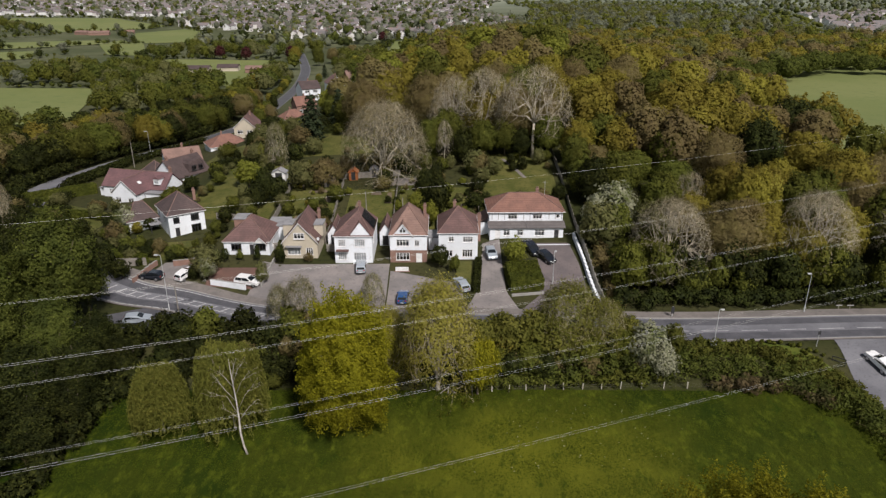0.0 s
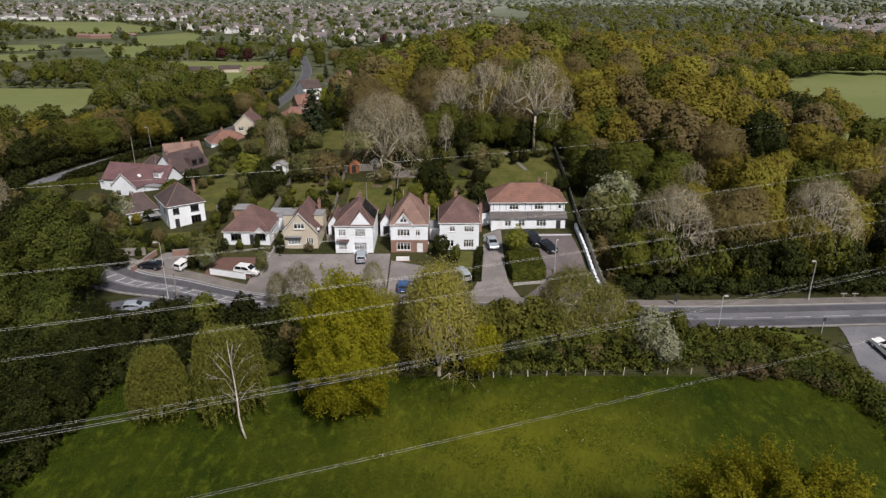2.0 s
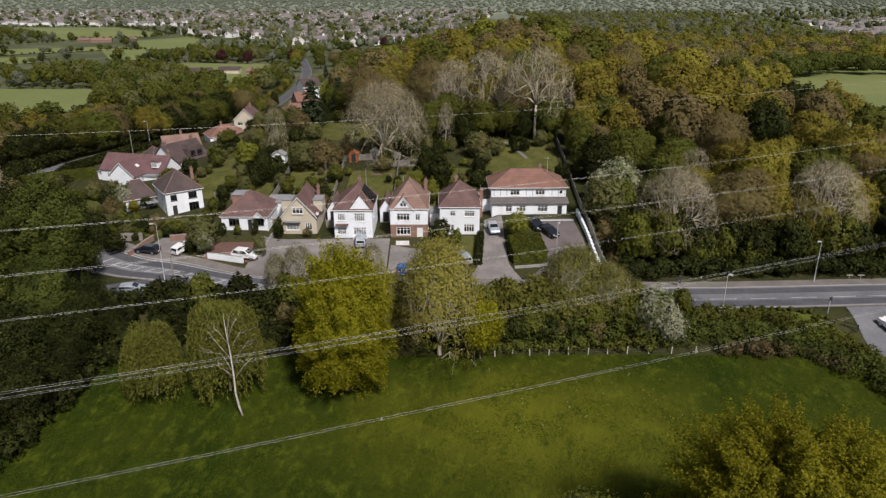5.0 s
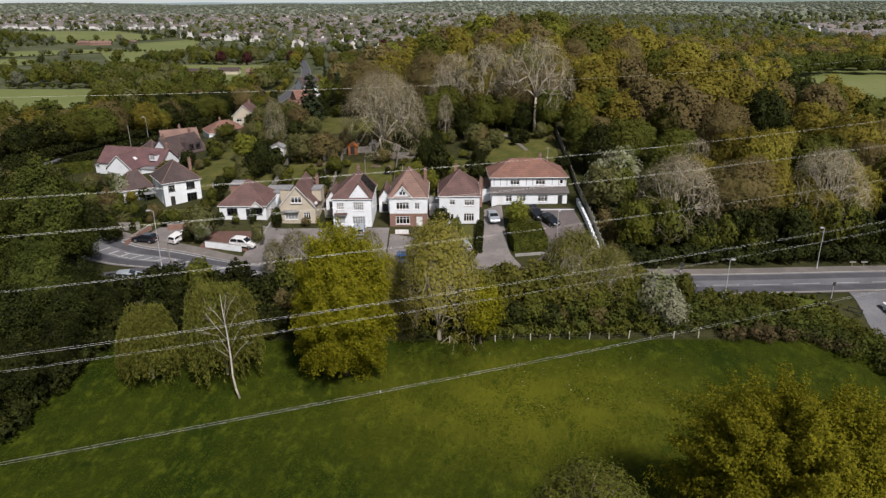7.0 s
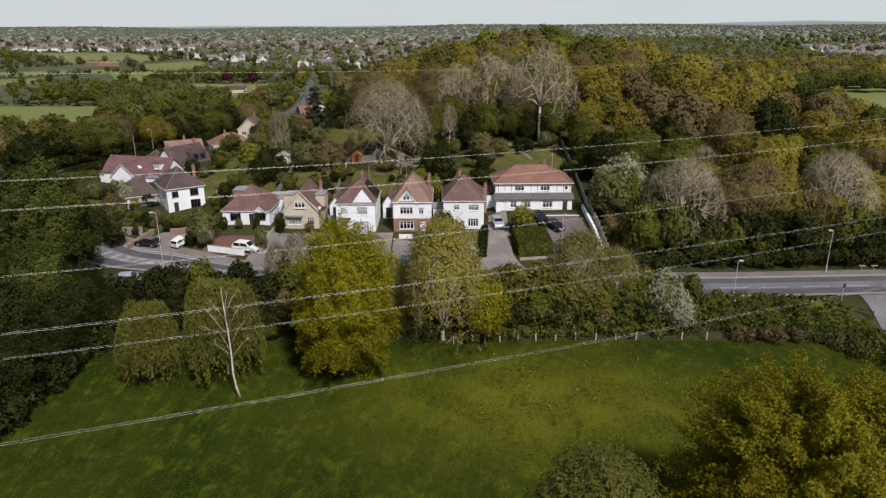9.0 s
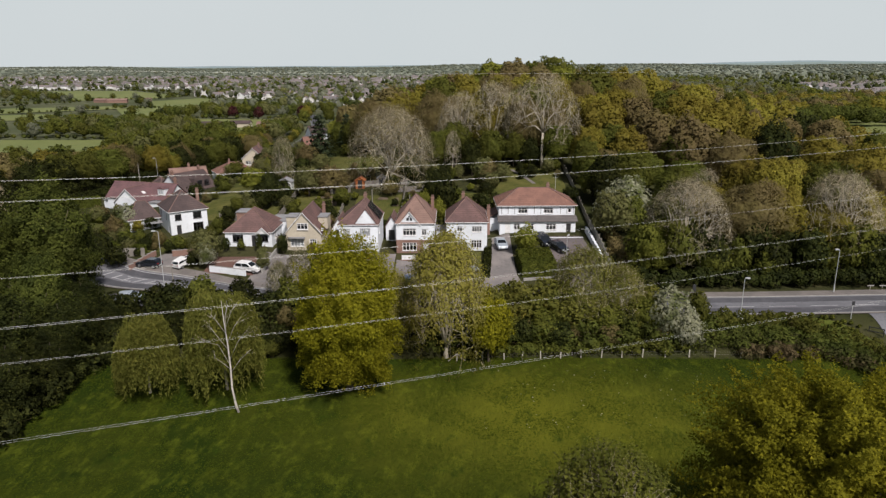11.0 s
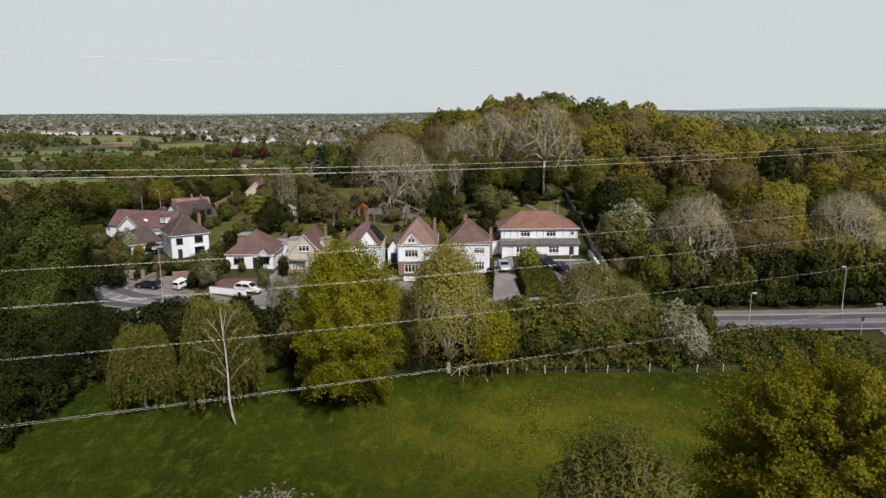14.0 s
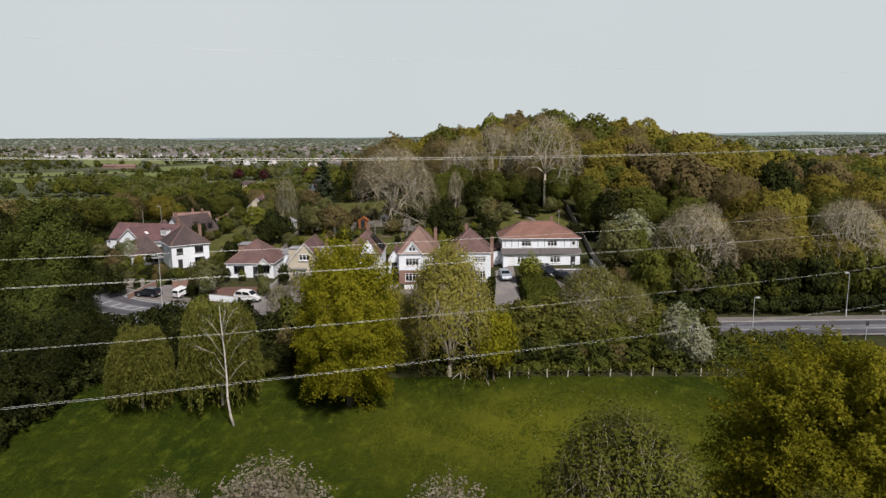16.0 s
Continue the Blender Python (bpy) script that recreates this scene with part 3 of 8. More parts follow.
VIEW = [q for q in NEAR if -58 < q[0] < 95]
dashes("lane_line", VIEW, 0.55, 0.14, 4.0, 2.0, "worn white lane line on the road")
dashes("lane_line", [q for q in VIEW if q[0] < -20], -0.75, 0.14, 4.0, 2.0, "worn white lane line on the road")
dashes("edge_line", [q for q in NEAR if -58 < q[0] < -25], -2.95, 0.14, 8.0, 0.0, "white edge line on the road")
HATCH = [q for q in NEAR if -58 < q[0] < -24]
for i, q in enumerate(resample(HATCH, 15)):
    a = Vector((q.x, q.y)) + Vector((0.62, 0.5))
    b = Vector((q.x, q.y)) + Vector((-0.7, -0.66))
    w = Vector((0.32, -0.04))
    sheet("hatch_stripe", [tuple(a), tuple(b)], [tuple(a + w), tuple(b + w)], 0.1, M["road_paint"], 4, 1, "white diagonal hatch stripe on the road", "", "road marking", "white hatch stripes")
dashes("give_way_line", [(-44.5, 97.9), (-52, 99.6), (-58, 101.5)], 0, 0.3, 1.0, 0.5, "broken white give way line at the junction")

# ---- drives and gardens ----
sheet("driveway", [(-33.0, 101.2), (-32.5, 112.5)], [(-9.5, 97.5), (-9.6, 112.6)], 0.05, M["drive"], label="wide pale tarmac forecourt before the houses", category="driveway", kind="structure")
sheet("driveway", [(-9.3, 97.5), (-9.3, 110)], [(3.2, 96.8), (3.4, 106)], 0.05, M["drive"], label="pale tarmac drive behind the roadside trees", category="driveway", kind="structure")
sheet("driveway", [(3.4, 97.0), (5.5, 103), (6.6, 110), (7.3, 121)], [(12.5, 97.0), (10.7, 104), (10.6, 112), (10.8, 121)], 0.05, M["drive"], label="pale worn tarmac drive climbing to a house", category="driveway", kind="structure")
sheet("driveway", [(12.5, 97.2), (16.5, 103), (17.2, 112), (17.0, 119.5)], [(24.6, 97.0), (24.6, 103), (24.4, 112), (23.8, 119.5)], 0.055, M["paving_dark"], label="brownish paved drive beside a white wall", category="driveway", kind="structure")
sheet("driveway", [(-52.5, 105.8), (-50.5, 113.5)], [(-44.5, 104.2), (-45.5, 114.5)], 0.05, M["drive"], label="short tarmac drive with parked cars", category="driveway", kind="structure")
sheet("driveway", [(-41.0, 105.6), (-41.0, 110.5)], [(-32.5, 104.6), (-32.6, 110.5)], 0.06, surface("red_gravel", (0.125, 0.066, 0.052), (0.095, 0.054, 0.044), (0.06, 0.036, 0.03), big=0.5, fine=3), label="red gravel parking space before a bungalow", category="driveway", kind="structure")
sheet("lawn", [(2.6, 104), (2.2, 113.5)], [(5.3, 104), (6.0, 113.5)], 0.06, M["lawn"], label="mown front lawn strip", category="lawn", kind="structure")
for a, b, c, d in (((-34, 126), (-34, 150), (-23, 126), (-23, 150)), ((-20.5, 126), (-20.5, 146), (-10.5, 126), (-10.5, 146)), ((-9.5, 126), (-9.5, 150), (-1.5, 126), (-1.5, 150)),
                   ((-0.5, 127), (-0.5, 146), (7, 127), (7, 146)), ((8, 132), (8, 163), (25, 133), (25, 163)), ((-56, 136), (-56, 170), (-36, 128), (-36, 165)),
                   ((-40, 172), (-40, 196), (-18, 172), (-18, 196)), ((-62, 114), (-60, 122), (-48, 115), (-48, 124)), ((-92, 132), (-88, 150), (-72, 126), (-70, 140)), ((-66, 180), (-66, 200), (-45, 178), (-45, 200))):
    sheet("lawn", [a, b], [c, d], 0.05, M["lawn"], label="back garden lawn between fences and shrubs", category="lawn", kind="structure")
sheet("garden_path", [(18, 148), (16.5, 153), (14, 160)], [(18.9, 148), (17.4, 153), (14.9, 160)], 0.09, M["paving"], label="pale narrow path up a sloping lawn", category="path", kind="structure")
sheet("patio", [(-12.5, 147.5), (-12.5, 152)], [(-5.5, 147.5), (-5.5, 152)], 0.08, M["paving"], label="pale stone patio in a back garden", category="patio", kind="structure")

for x, y, a, b in ((-31, 132, 3.4, 1.6), (-26, 140, 1.6, 5.0), (-19, 134, 1.5, 6.0), (-12.5, 139, 1.4, 5.0), (-8, 132, 4.0, 1.3), (-3.5, 143, 2.2, 3.0), (3.5, 133, 1.4, 5.0), (-30, 145, 4.5, 1.6), (-16, 143, 2.5, 1.6), (5, 141, 2.6, 1.4)):
    sheet("flower_bed", [(x, y), (x + 0.3, y + b)], [(x + a, y), (x + a * 0.8, y + b)], 0.09, M["earth"], label="dug earth bed in a back garden", category="flower bed", kind="structure")

# ---- distant fields ----
for name, left, right in (("ground_field_1", [(-330, 300), (-330, 400)], [(-162, 287), (-196, 396)]), ("ground_field_2", [(98, 172), (132, 290), (166, 392)], [(420, 172), (420, 300), (345, 560)]),
                          ("ground_field_3", [(-469, 860), (-606, 1011), (-736, 1197)], [(-385, 922), (-382, 982), (-554, 1197)]), ("ground_field_4", [(-303, 700), (-375, 824), (-335, 913)], [(-252, 716), (-282, 841), (-322, 915)]),
                          ("ground_field_5", [(-215, 492), (-228, 520), (-217, 555)], [(-114, 390), (-108, 437), (-135, 545)]), ("ground_field_6", [(-44, 520), (-48, 700)], [(-10, 500), (0, 700)]),
                          ("ground_field_7", [(-283, 590), (-336, 687), (-338, 742)], [(-254, 580), (-268, 631), (-296, 696)]), ("ground_field_8", [(-430, 615), (-500, 690)], [(-334, 692), (-354, 743)]), ("ground_field_9", [(-420, 500), (-460, 590)], [(-330, 560), (-361, 619)])):
    sheet(name, left, right, 0.5, M["pasture"], 24, 24, "pale green pasture among hedges", category="field")


# ---- houses ----
def panel(s, m, w, h, holes=(), thick=0.25):
    """A wall of that width and height with rectangular openings; its outer face looks along -y of m."""
    us = sorted({0, w, *[q for o in holes for q in (o[0], o[0] + o[2])]})
    vs = sorted({0, h, *[q for o in holes for q in (o[1], o[1] + o[3])]})
    for a, b in zip(us, us[1:]):
        for c, d in zip(vs, vs[1:]):
            if any(o[0] - 1e-6 < (a + b) / 2 < o[0] + o[2] and o[1] - 1e-6 < (c + d) / 2 < o[1] + o[3] for o in holes):
                continue
            s.add([(a, 0, c), (b, 0, c), (b, 0, d), (a, 0, d), (a, thick, c), (b, thick, c), (b, thick, d), (a, thick, d)], [(0, 1, 2, 3), (5, 4, 7, 6)], m)
    for x, z, u, v in [o[:4] for o in holes]:
        s.add([(x, 0, z), (x + u, 0, z), (x + u, 0, z + v), (x, 0, z + v), (x, thick, z), (x + u, thick, z), (x + u, thick, z + v), (x, thick, z + v)],
              [(0, 4, 5, 1), (1, 5, 6, 2), (2, 6, 7, 3), (3, 7, 4, 0)], m)


def window(house, m, x, z, w, h, lights=2, frame_mat="white_trim", nets=False, transom=True):
    """A framed window with its panes in the opening; m: the wall's pose."""
    s = Shape()
    b = 0.11
    lt = (w - b) / lights
    rows = ((b, h * 0.66), (h * 0.66 + 0.05, h - b)) if transom and h > 0.9 else ((b, h - b),)
    panel(s, pose(x, 0.05, z), w, h, [(b + lt * k, r0, lt - b, r1 - r0) for k in range(lights) for r0, r1 in rows], 0.08)
    fr = part("window", s, M[frame_mat], house, at=m, weld=True)
    part("window_sill", Shape().box(x - 0.08, x + w + 0.08, -0.08, 0.04, z - 0.07, z - 0.003), M[frame_mat], fr)
    for k in range(lights):
        u = x + b + (w - b) * k / lights
        part("pane", Shape().add([(u, 0.09, z + b), (u + (w - b) / lights - b, 0.09, z + b), (u + (w - b) / lights - b, 0.09, z + h - b), (u, 0.09, z + h - b)], [(0, 1, 2, 3)]), M["glass"], fr)
    if nets:
        part("net_curtain", Shape().add([(x, 0.2, z), (x + w, 0.2, z), (x + w, 0.2, z + h), (x, 0.2, z + h)], [(0, 1, 2, 3)]), M["net"], fr)
    return fr


def door(house, m, x, z, w, h, mat_name="white_trim"):
    s = Shape().box(x, x + 0.08, 0.04, 0.14, z, z + h).box(x + w - 0.08, x + w, 0.04, 0.14, z, z + h).box(x + 0.08, x + w - 0.08, 0.04, 0.14, z + h - 0.08, z + h)
    fr = part("door_frame", s, M["white_trim"], house, at=m)
    leaf = Shape().box(x + 0.08, x + w - 0.08, 0.08, 0.13, z, z + h - 0.08)
    for k in range(2):
        leaf.box(x + 0.2, x + w - 0.2, 0.065, 0.08, z + 0.15 + k * h * 0.47, z + h * 0.40 + k * h * 0.47)
    part("door", leaf, M[mat_name], fr)


def ridges(house, lines, r=0.085):
    s = Shape()
    for a, b in lines:
        s.tube([Vector(a) + Vector((0, 0, 0.03)), Vector(b) + Vector((0, 0, 0.03))], [r, r], 6)
    part("ridge_tiles", s, M["ridge"], house)


def hip_roof(house, x0, x1, y0, y1, z, top, a, b, mat_name, over=0.22, thick=0.16, name="roof"):
    """A hipped roof over a rectangle; a, b: the ends of its ridge (x, y)."""
    k = [(x0 - over, y0 - over), (x1 + over, y0 - over), (x1 + over, y1 + over), (x0 - over, y1 + over)]
    v = [(x, y, z) for x, y in k] + [(x, y, z - thick) for x, y in k] + [(*a, top), (*b, top)]
    along_y = abs(a[0] - b[0]) < abs(a[1] - b[1])
    f = [(0, 1, 8), (1, 2, 9, 8), (2, 3, 9), (3, 0, 8, 9)] if along_y else [(0, 1, 9, 8), (1, 2, 9), (2, 3, 8, 9), (3, 0, 8)]
    roof = part(name, Shape().add(v, f + [(4, 5, 1, 0), (5, 6, 2, 1), (6, 7, 3, 2), (7, 4, 0, 3), (7, 6, 5, 4)]), M[mat_name], house)
    e = [(x, y, z) for x, y in k]
    A, B = (*a, top), (*b, top)
    ridges(house, [(A, B), (e[0], A), (e[1], A if along_y else B), (e[2], B), (e[3], B if along_y else A)])
    g_ = Shape()
    for i in range(4):
        p, q = Vector((*k[i], z - 0.1)), Vector((*k[(i + 1) % 4], z - 0.1))
        g_.tube([p, q], [0.06, 0.06], 6)
    part("gutter", g_, M["white_trim"], house)
    return roof


def gable_roof(house, x0, x1, y0, y1, z, top, mat_name, over=0.16, axis="y", thick=0.15, name="roof", fascia=True):
    """A gabled roof of two slabs; axis: the way its ridge runs."""
    s, tr = Shape(), Shape()
    if axis == "y":
        c, lo, hi = (x0 + x1) / 2, (x0 - over), (x1 + over)
        drop = (top - z) / ((x1 - x0) / 2) * over
        P = [(lo, z - drop), (c, top), (hi, z - drop)]
        ends = (y0 - over, y1 + over)
        for (p, q) in ((P[0], P[1]), (P[1], P[2])):
            v = [(p[0], ends[0], p[1]), (q[0], ends[0], q[1]), (q[0], ends[1], q[1]), (p[0], ends[1], p[1])]
            s.add(v + [(x, y, w - thick) for x, y, w in v], [(0, 1, 2, 3), (7, 6, 5, 4), (0, 4, 5, 1), (1, 5, 6, 2), (2, 6, 7, 3), (3, 7, 4, 0)])
            e = [(p[0], ends[0] - 0.04, p[1] - 0.02), (q[0], ends[0] - 0.04, q[1] - 0.02)]
            tr.add([*e, (e[1][0], e[1][1], e[1][2] - 0.17), (e[0][0], e[0][1], e[0][2] - 0.17), *[(x, y + 0.035, w) for x, y, w in e], (e[1][0], e[1][1] + 0.035, e[1][2] - 0.17), (e[0][0], e[0][1] + 0.035, e[0][2] - 0.17)],
                   [(0, 1, 2, 3), (7, 6, 5, 4), (0, 4, 5, 1), (2, 6, 7, 3), (0, 3, 7, 4), (1, 5, 6, 2)])
        line = ((c, ends[0], top), (c, ends[1], top))
    else:
        c, lo, hi = (y0 + y1) / 2, (y0 - over), (y1 + over)
        drop = (top - z) / ((y1 - y0) / 2) * over
        P = [(lo, z - drop), (c, top), (hi, z - drop)]
        ends = (x0 - over, x1 + over)
        for (p, q) in ((P[0], P[1]), (P[1], P[2])):
            v = [(ends[0], p[0], p[1]), (ends[1], p[0], p[1]), (ends[1], q[0], q[1]), (ends[0], q[0], q[1])]
            s.add(v + [(x, y, w - thick) for x, y, w in v], [(0, 1, 2, 3), (7, 6, 5, 4), (0, 4, 5, 1), (1, 5, 6, 2), (2, 6, 7, 3), (3, 7, 4, 0)])
        line = ((ends[0], c, top), (ends[1], c, top))
    part(name, s, M[mat_name], house)
    if axis == "y" and fascia:
        part("bargeboard", tr, M["white_trim"], house)
    ridges(house, [line])


def chimney(house, x, y, z0, z1, mat_name="brick", w=0.7, d=0.55):
    w, d, z1 = w * 0.8, d * 0.85, z1 - 0.35
    st = Shape().box(x - w / 2, x + w / 2, y - d / 2, y + d / 2, z0, z1).box(x - w / 2 - 0.07, x + w / 2 + 0.07, y - d / 2 - 0.07, y + d / 2 + 0.07, z1 - 0.25, z1 - 0.1)
    c = part("chimney", st, M[mat_name], house)
    for k in (-1, 1):
        part("chimney_pot", Shape().tube([(x + k * w * 0.24, y, z1), (x + k * w * 0.24, y, z1 + 0.4)], [0.13, 0.10], 8), M["roof_rust"], c)


def walls(house, w, d, h, front=(), left=(), right=(), mat_name="render", x=0.0, y=0.0, name="wall", gable_front=0.0, gable_side=0.0, z=0.0, base=1.2):
    """Four walls round a rectangle with openings (x, z, w, h) in three of them; they reach down into the slope."""
    s = Shape()
    F, L, R = pose(x, y, z), pose(x, y + d, z, 0, 0, -90), pose(x + w, y, z, 0, 0, 90)
    panel(s, F, w, h, front)
    panel(s, L, d, h, left)
    panel(s, R, d, h, right)
    panel(s, pose(x + w, y + d, z, 0, 0, 180), w, h)
    s.box(x, x + w, y, y + d, z - base, z - 0.002)
    if gable_front:
        for yy in (y, y + d - 0.25):
            s.add([(x, yy, z + h), (x + w, yy, z + h), (x + w / 2, yy, z + gable_front), (x, yy + 0.25, z + h), (x + w, yy + 0.25, z + h), (x + w / 2, yy + 0.25, z + gable_front)], [(0, 1, 2), (5, 4, 3), (0, 2, 5, 3), (2, 1, 4, 5)])
    if gable_side:
        for xx in (x, x + w - 0.25):
            s.add([(xx, y, z + h), (xx, y + d, z + h), (xx, y + d / 2, z + gable_side), (xx + 0.25, y, z + h), (xx + 0.25, y + d, z + h), (xx + 0.25, y + d / 2, z + gable_side)], [(2, 1, 0), (3, 4, 5), (3, 5, 2, 0), (5, 4, 1, 2)])
    part(name, s, M[mat_name], house, weld=True)
    return F, L, R


def house_at(x, y, z, turn, label, name="house", sx=1.0):
    return thing(name, pose(x, y, z, 0, 0, turn) @ Matrix.Diagonal((sx, 1, 1, 1)), label, "house", "houses along the road")


def hipped_bungalow():
    h = house_at(-40.1, 115.2, 1.75, 0, "white rendered bungalow under a brown hipped tile roof")
    w, d = 8.3, 9.0
    op = [(1.3, 0.85, 1.9, 1.3), (4.6, 0.0, 0.9, 2.1), (5.9, 0.85, 1.7, 1.3)]
    F, L, R = walls(h, w, d, 2.6, op, right=[(2, 0.9, 1.2, 1.2)])
    window(h, F, *op[0], 3, "dark_trim")
    door(h, F, *op[1], "dark_trim")
    window(h, F, *op[2], 3, "dark_trim")
    window(h, R, 2, 0.9, 1.2, 1.2, 2)
    hip_roof(h, 0, w, 0, d, 2.65, 6.1, (4.1, 4.2), (4.1, 5.4), "roof_brown")
    # small gable over the bay window
    gw = Shape().add([(5.7, -0.5, 2.45), (7.8, -0.5, 2.45), (6.75, -0.5, 3.45), (5.7, 1.2, 2.45), (7.8, 1.2, 2.45), (6.75, 1.6, 3.45)], [(0, 1, 2), (5, 4, 3), (0, 3, 4, 1)])
    part("bay_gable", gw, M["white_trim"], h)
    gable_roof(h, 5.6, 7.9, -0.55, 1.5, 2.5, 3.6, "roof_brown", 0.12, name="bay_roof")
    part("rear_extension", Shape().box(w - 2.2, w + 1.6, d - 1.5, d + 3.5, -1, 2.9), M["render"], h, "white flat-roofed extension")
    part("flat_roof", Shape().box(w - 2.35, w + 1.75, d - 1.65, d + 3.65, 2.9, 3.1), M["lead"], h)
    part("rear_dormer", Shape().box(0.6, 3.2, 5.5, 8.6, 2.9, 5.0), M["brick"], h, "red tile-hung rear dormer")
    part("dormer_roof", Shape().box(0.45, 3.3, 5.35, 8.7, 5.0, 5.15), M["lead"], h)
    return h


def chalet_house():
    h = house_at(-29.4, 115.4, 0.7, 0, "cream pebbledash chalet house with steep brown gable roof", sx=0.92)
    w, d = 6.9, 10.0
    op = [(0.9, 1.0, 2.6, 1.4), (4.6, 1.0, 1.4, 1.35)]
    F, L, R = walls(h, w, d, 3.7, op, mat_name="pebble", gable_front=7.1)
    window(h, F, *op[0], 4, nets=True)
    window(h, F, *op[1], 3)
    window(h, pose(0, -0.16, 0), 2.35, 4.1, 2.1, 1.15, 3)
    # dark plate behind the panes stands in for an unlit room
    part("dark_room_plate", Shape().box(2.42, 4.38, -0.03, 0.0, 4.15, 5.2), M["dark_trim"], h)
    part("bay_canopy", Shape().box(0.6, 3.8, -0.55, -0.002, 2.55, 2.75), M["lead"], h)
    gable_roof(h, 0, w, 0, d, 3.6, 7.25, "roof_brown", 0.25)
    for x0, x1 in ((-0.6, 1.4), (5.7, 7.5)):
        dm = part("side_dormer", Shape().box(x0, x1, 3.6, 6.8, 3.4, 5.5), M["pebble"], h, "flat-roofed cream side dormer")
        part("dormer_roof", Shape().box(x0 - 0.1, x1 + 0.1, 3.5, 6.9, 5.5, 5.65), M["lead"], dm)
    chimney(h, 6.1, 7.6, 4.5, 7.6)
    part("satellite_dish", Shape().tube([(7.2, -0.05, 4.1), (7.2, -0.18, 4.15)], [0.05, 0.3], 10), M["grey_metal"], h)
    return h


def gabled_villa():
    h = house_at(-19.5, 113.2, 0.65, 0, "white rendered two-storey house with solar panels on its roof", sx=0.94)
    w, d, e = 7.2, 9.5, 5.5
    op = [(0.6, 0.9, 1.6, 1.5), (3.6, 0.8, 2.4, 1.5), (0.7, 3.5, 1.4, 1.3), (3.8, 3.4, 2.0, 1.5)]
    F, L, R = walls(h, w, d, e, op, right=[(2.0, 3.4, 1.0, 1.1)], left=[(4, 3.4, 0.9, 1.1)])
    for o, k in zip(op, (4, 5, 4, 5)):
        window(h, F, *o, k, nets=True)
    window(h, R, 2.0, 3.4, 1.0, 1.1, 2)
    window(h, L, 4, 3.4, 0.9, 1.1, 2)
    hip_roof(h, 0, w, 0, d, e + 0.05, 9.1, (4.3, 3.6), (4.3, 6.4), "roof_brown")
    # front gable
    x0, x1 = 2.75, 7.2
    part("front_gable", Shape().add([(x0, -0.06, e - 0.1), (x1, -0.06, e - 0.1), ((x0 + x1) / 2, -0.06, 8.15), (x0, 0.2, e - 0.1), (x1, 0.2, e - 0.1), ((x0 + x1) / 2, 0.2, 8.15)], [(0, 1, 2), (5, 4, 3), (0, 3, 4, 1), (0, 2, 5, 3), (2, 1, 4, 5)]), M["render"], h)
    gable_roof(h, x0, x1, 0, 3.7, e - 0.02, 8.3, "roof_brown", 0.16, name="gable_roof", fascia=False)
    # solar panels on the slope over the side wall
    s_dir = Vector((4.3 - 7.65, 0, 9.1 - 5.55)).normalized()
    nrm = Vector((-s_dir.z, 0, s_dir.x)) * -1
    for i in range(4):
        for j in range(2):
            o = Vector((7.4, 2.9 + i * 1.1, 5.85)) + s_dir * (0.05 + j * 1.72) + nrm * 0.09
            u, v2 = Vector((0, 1.05, 0)), s_dir * 1.66
            q = [o, o + u, o + u + v2, o + v2]
            part("solar_panel", Shape().add(q + [k - nrm * 0.05 for k in q], [(0, 1, 2, 3), (7, 6, 5, 4), (0, 4, 5, 1), (1, 5, 6, 2), (2, 6, 7, 3), (3, 7, 4, 0)]), M["solar"], h)
    part("porch_canopy", Shape().box(0.3, 2.7, -0.7, -0.002, 2.75, 2.95), M["roof_brown"], h)
    part("bay_window_base", Shape().box(3.45, 6.15, -0.5, -0.002, -0.6, 0.75), M["render"], h)
    chimney(h, 4.2, 6.8, 8.2, 10.0)
    return h


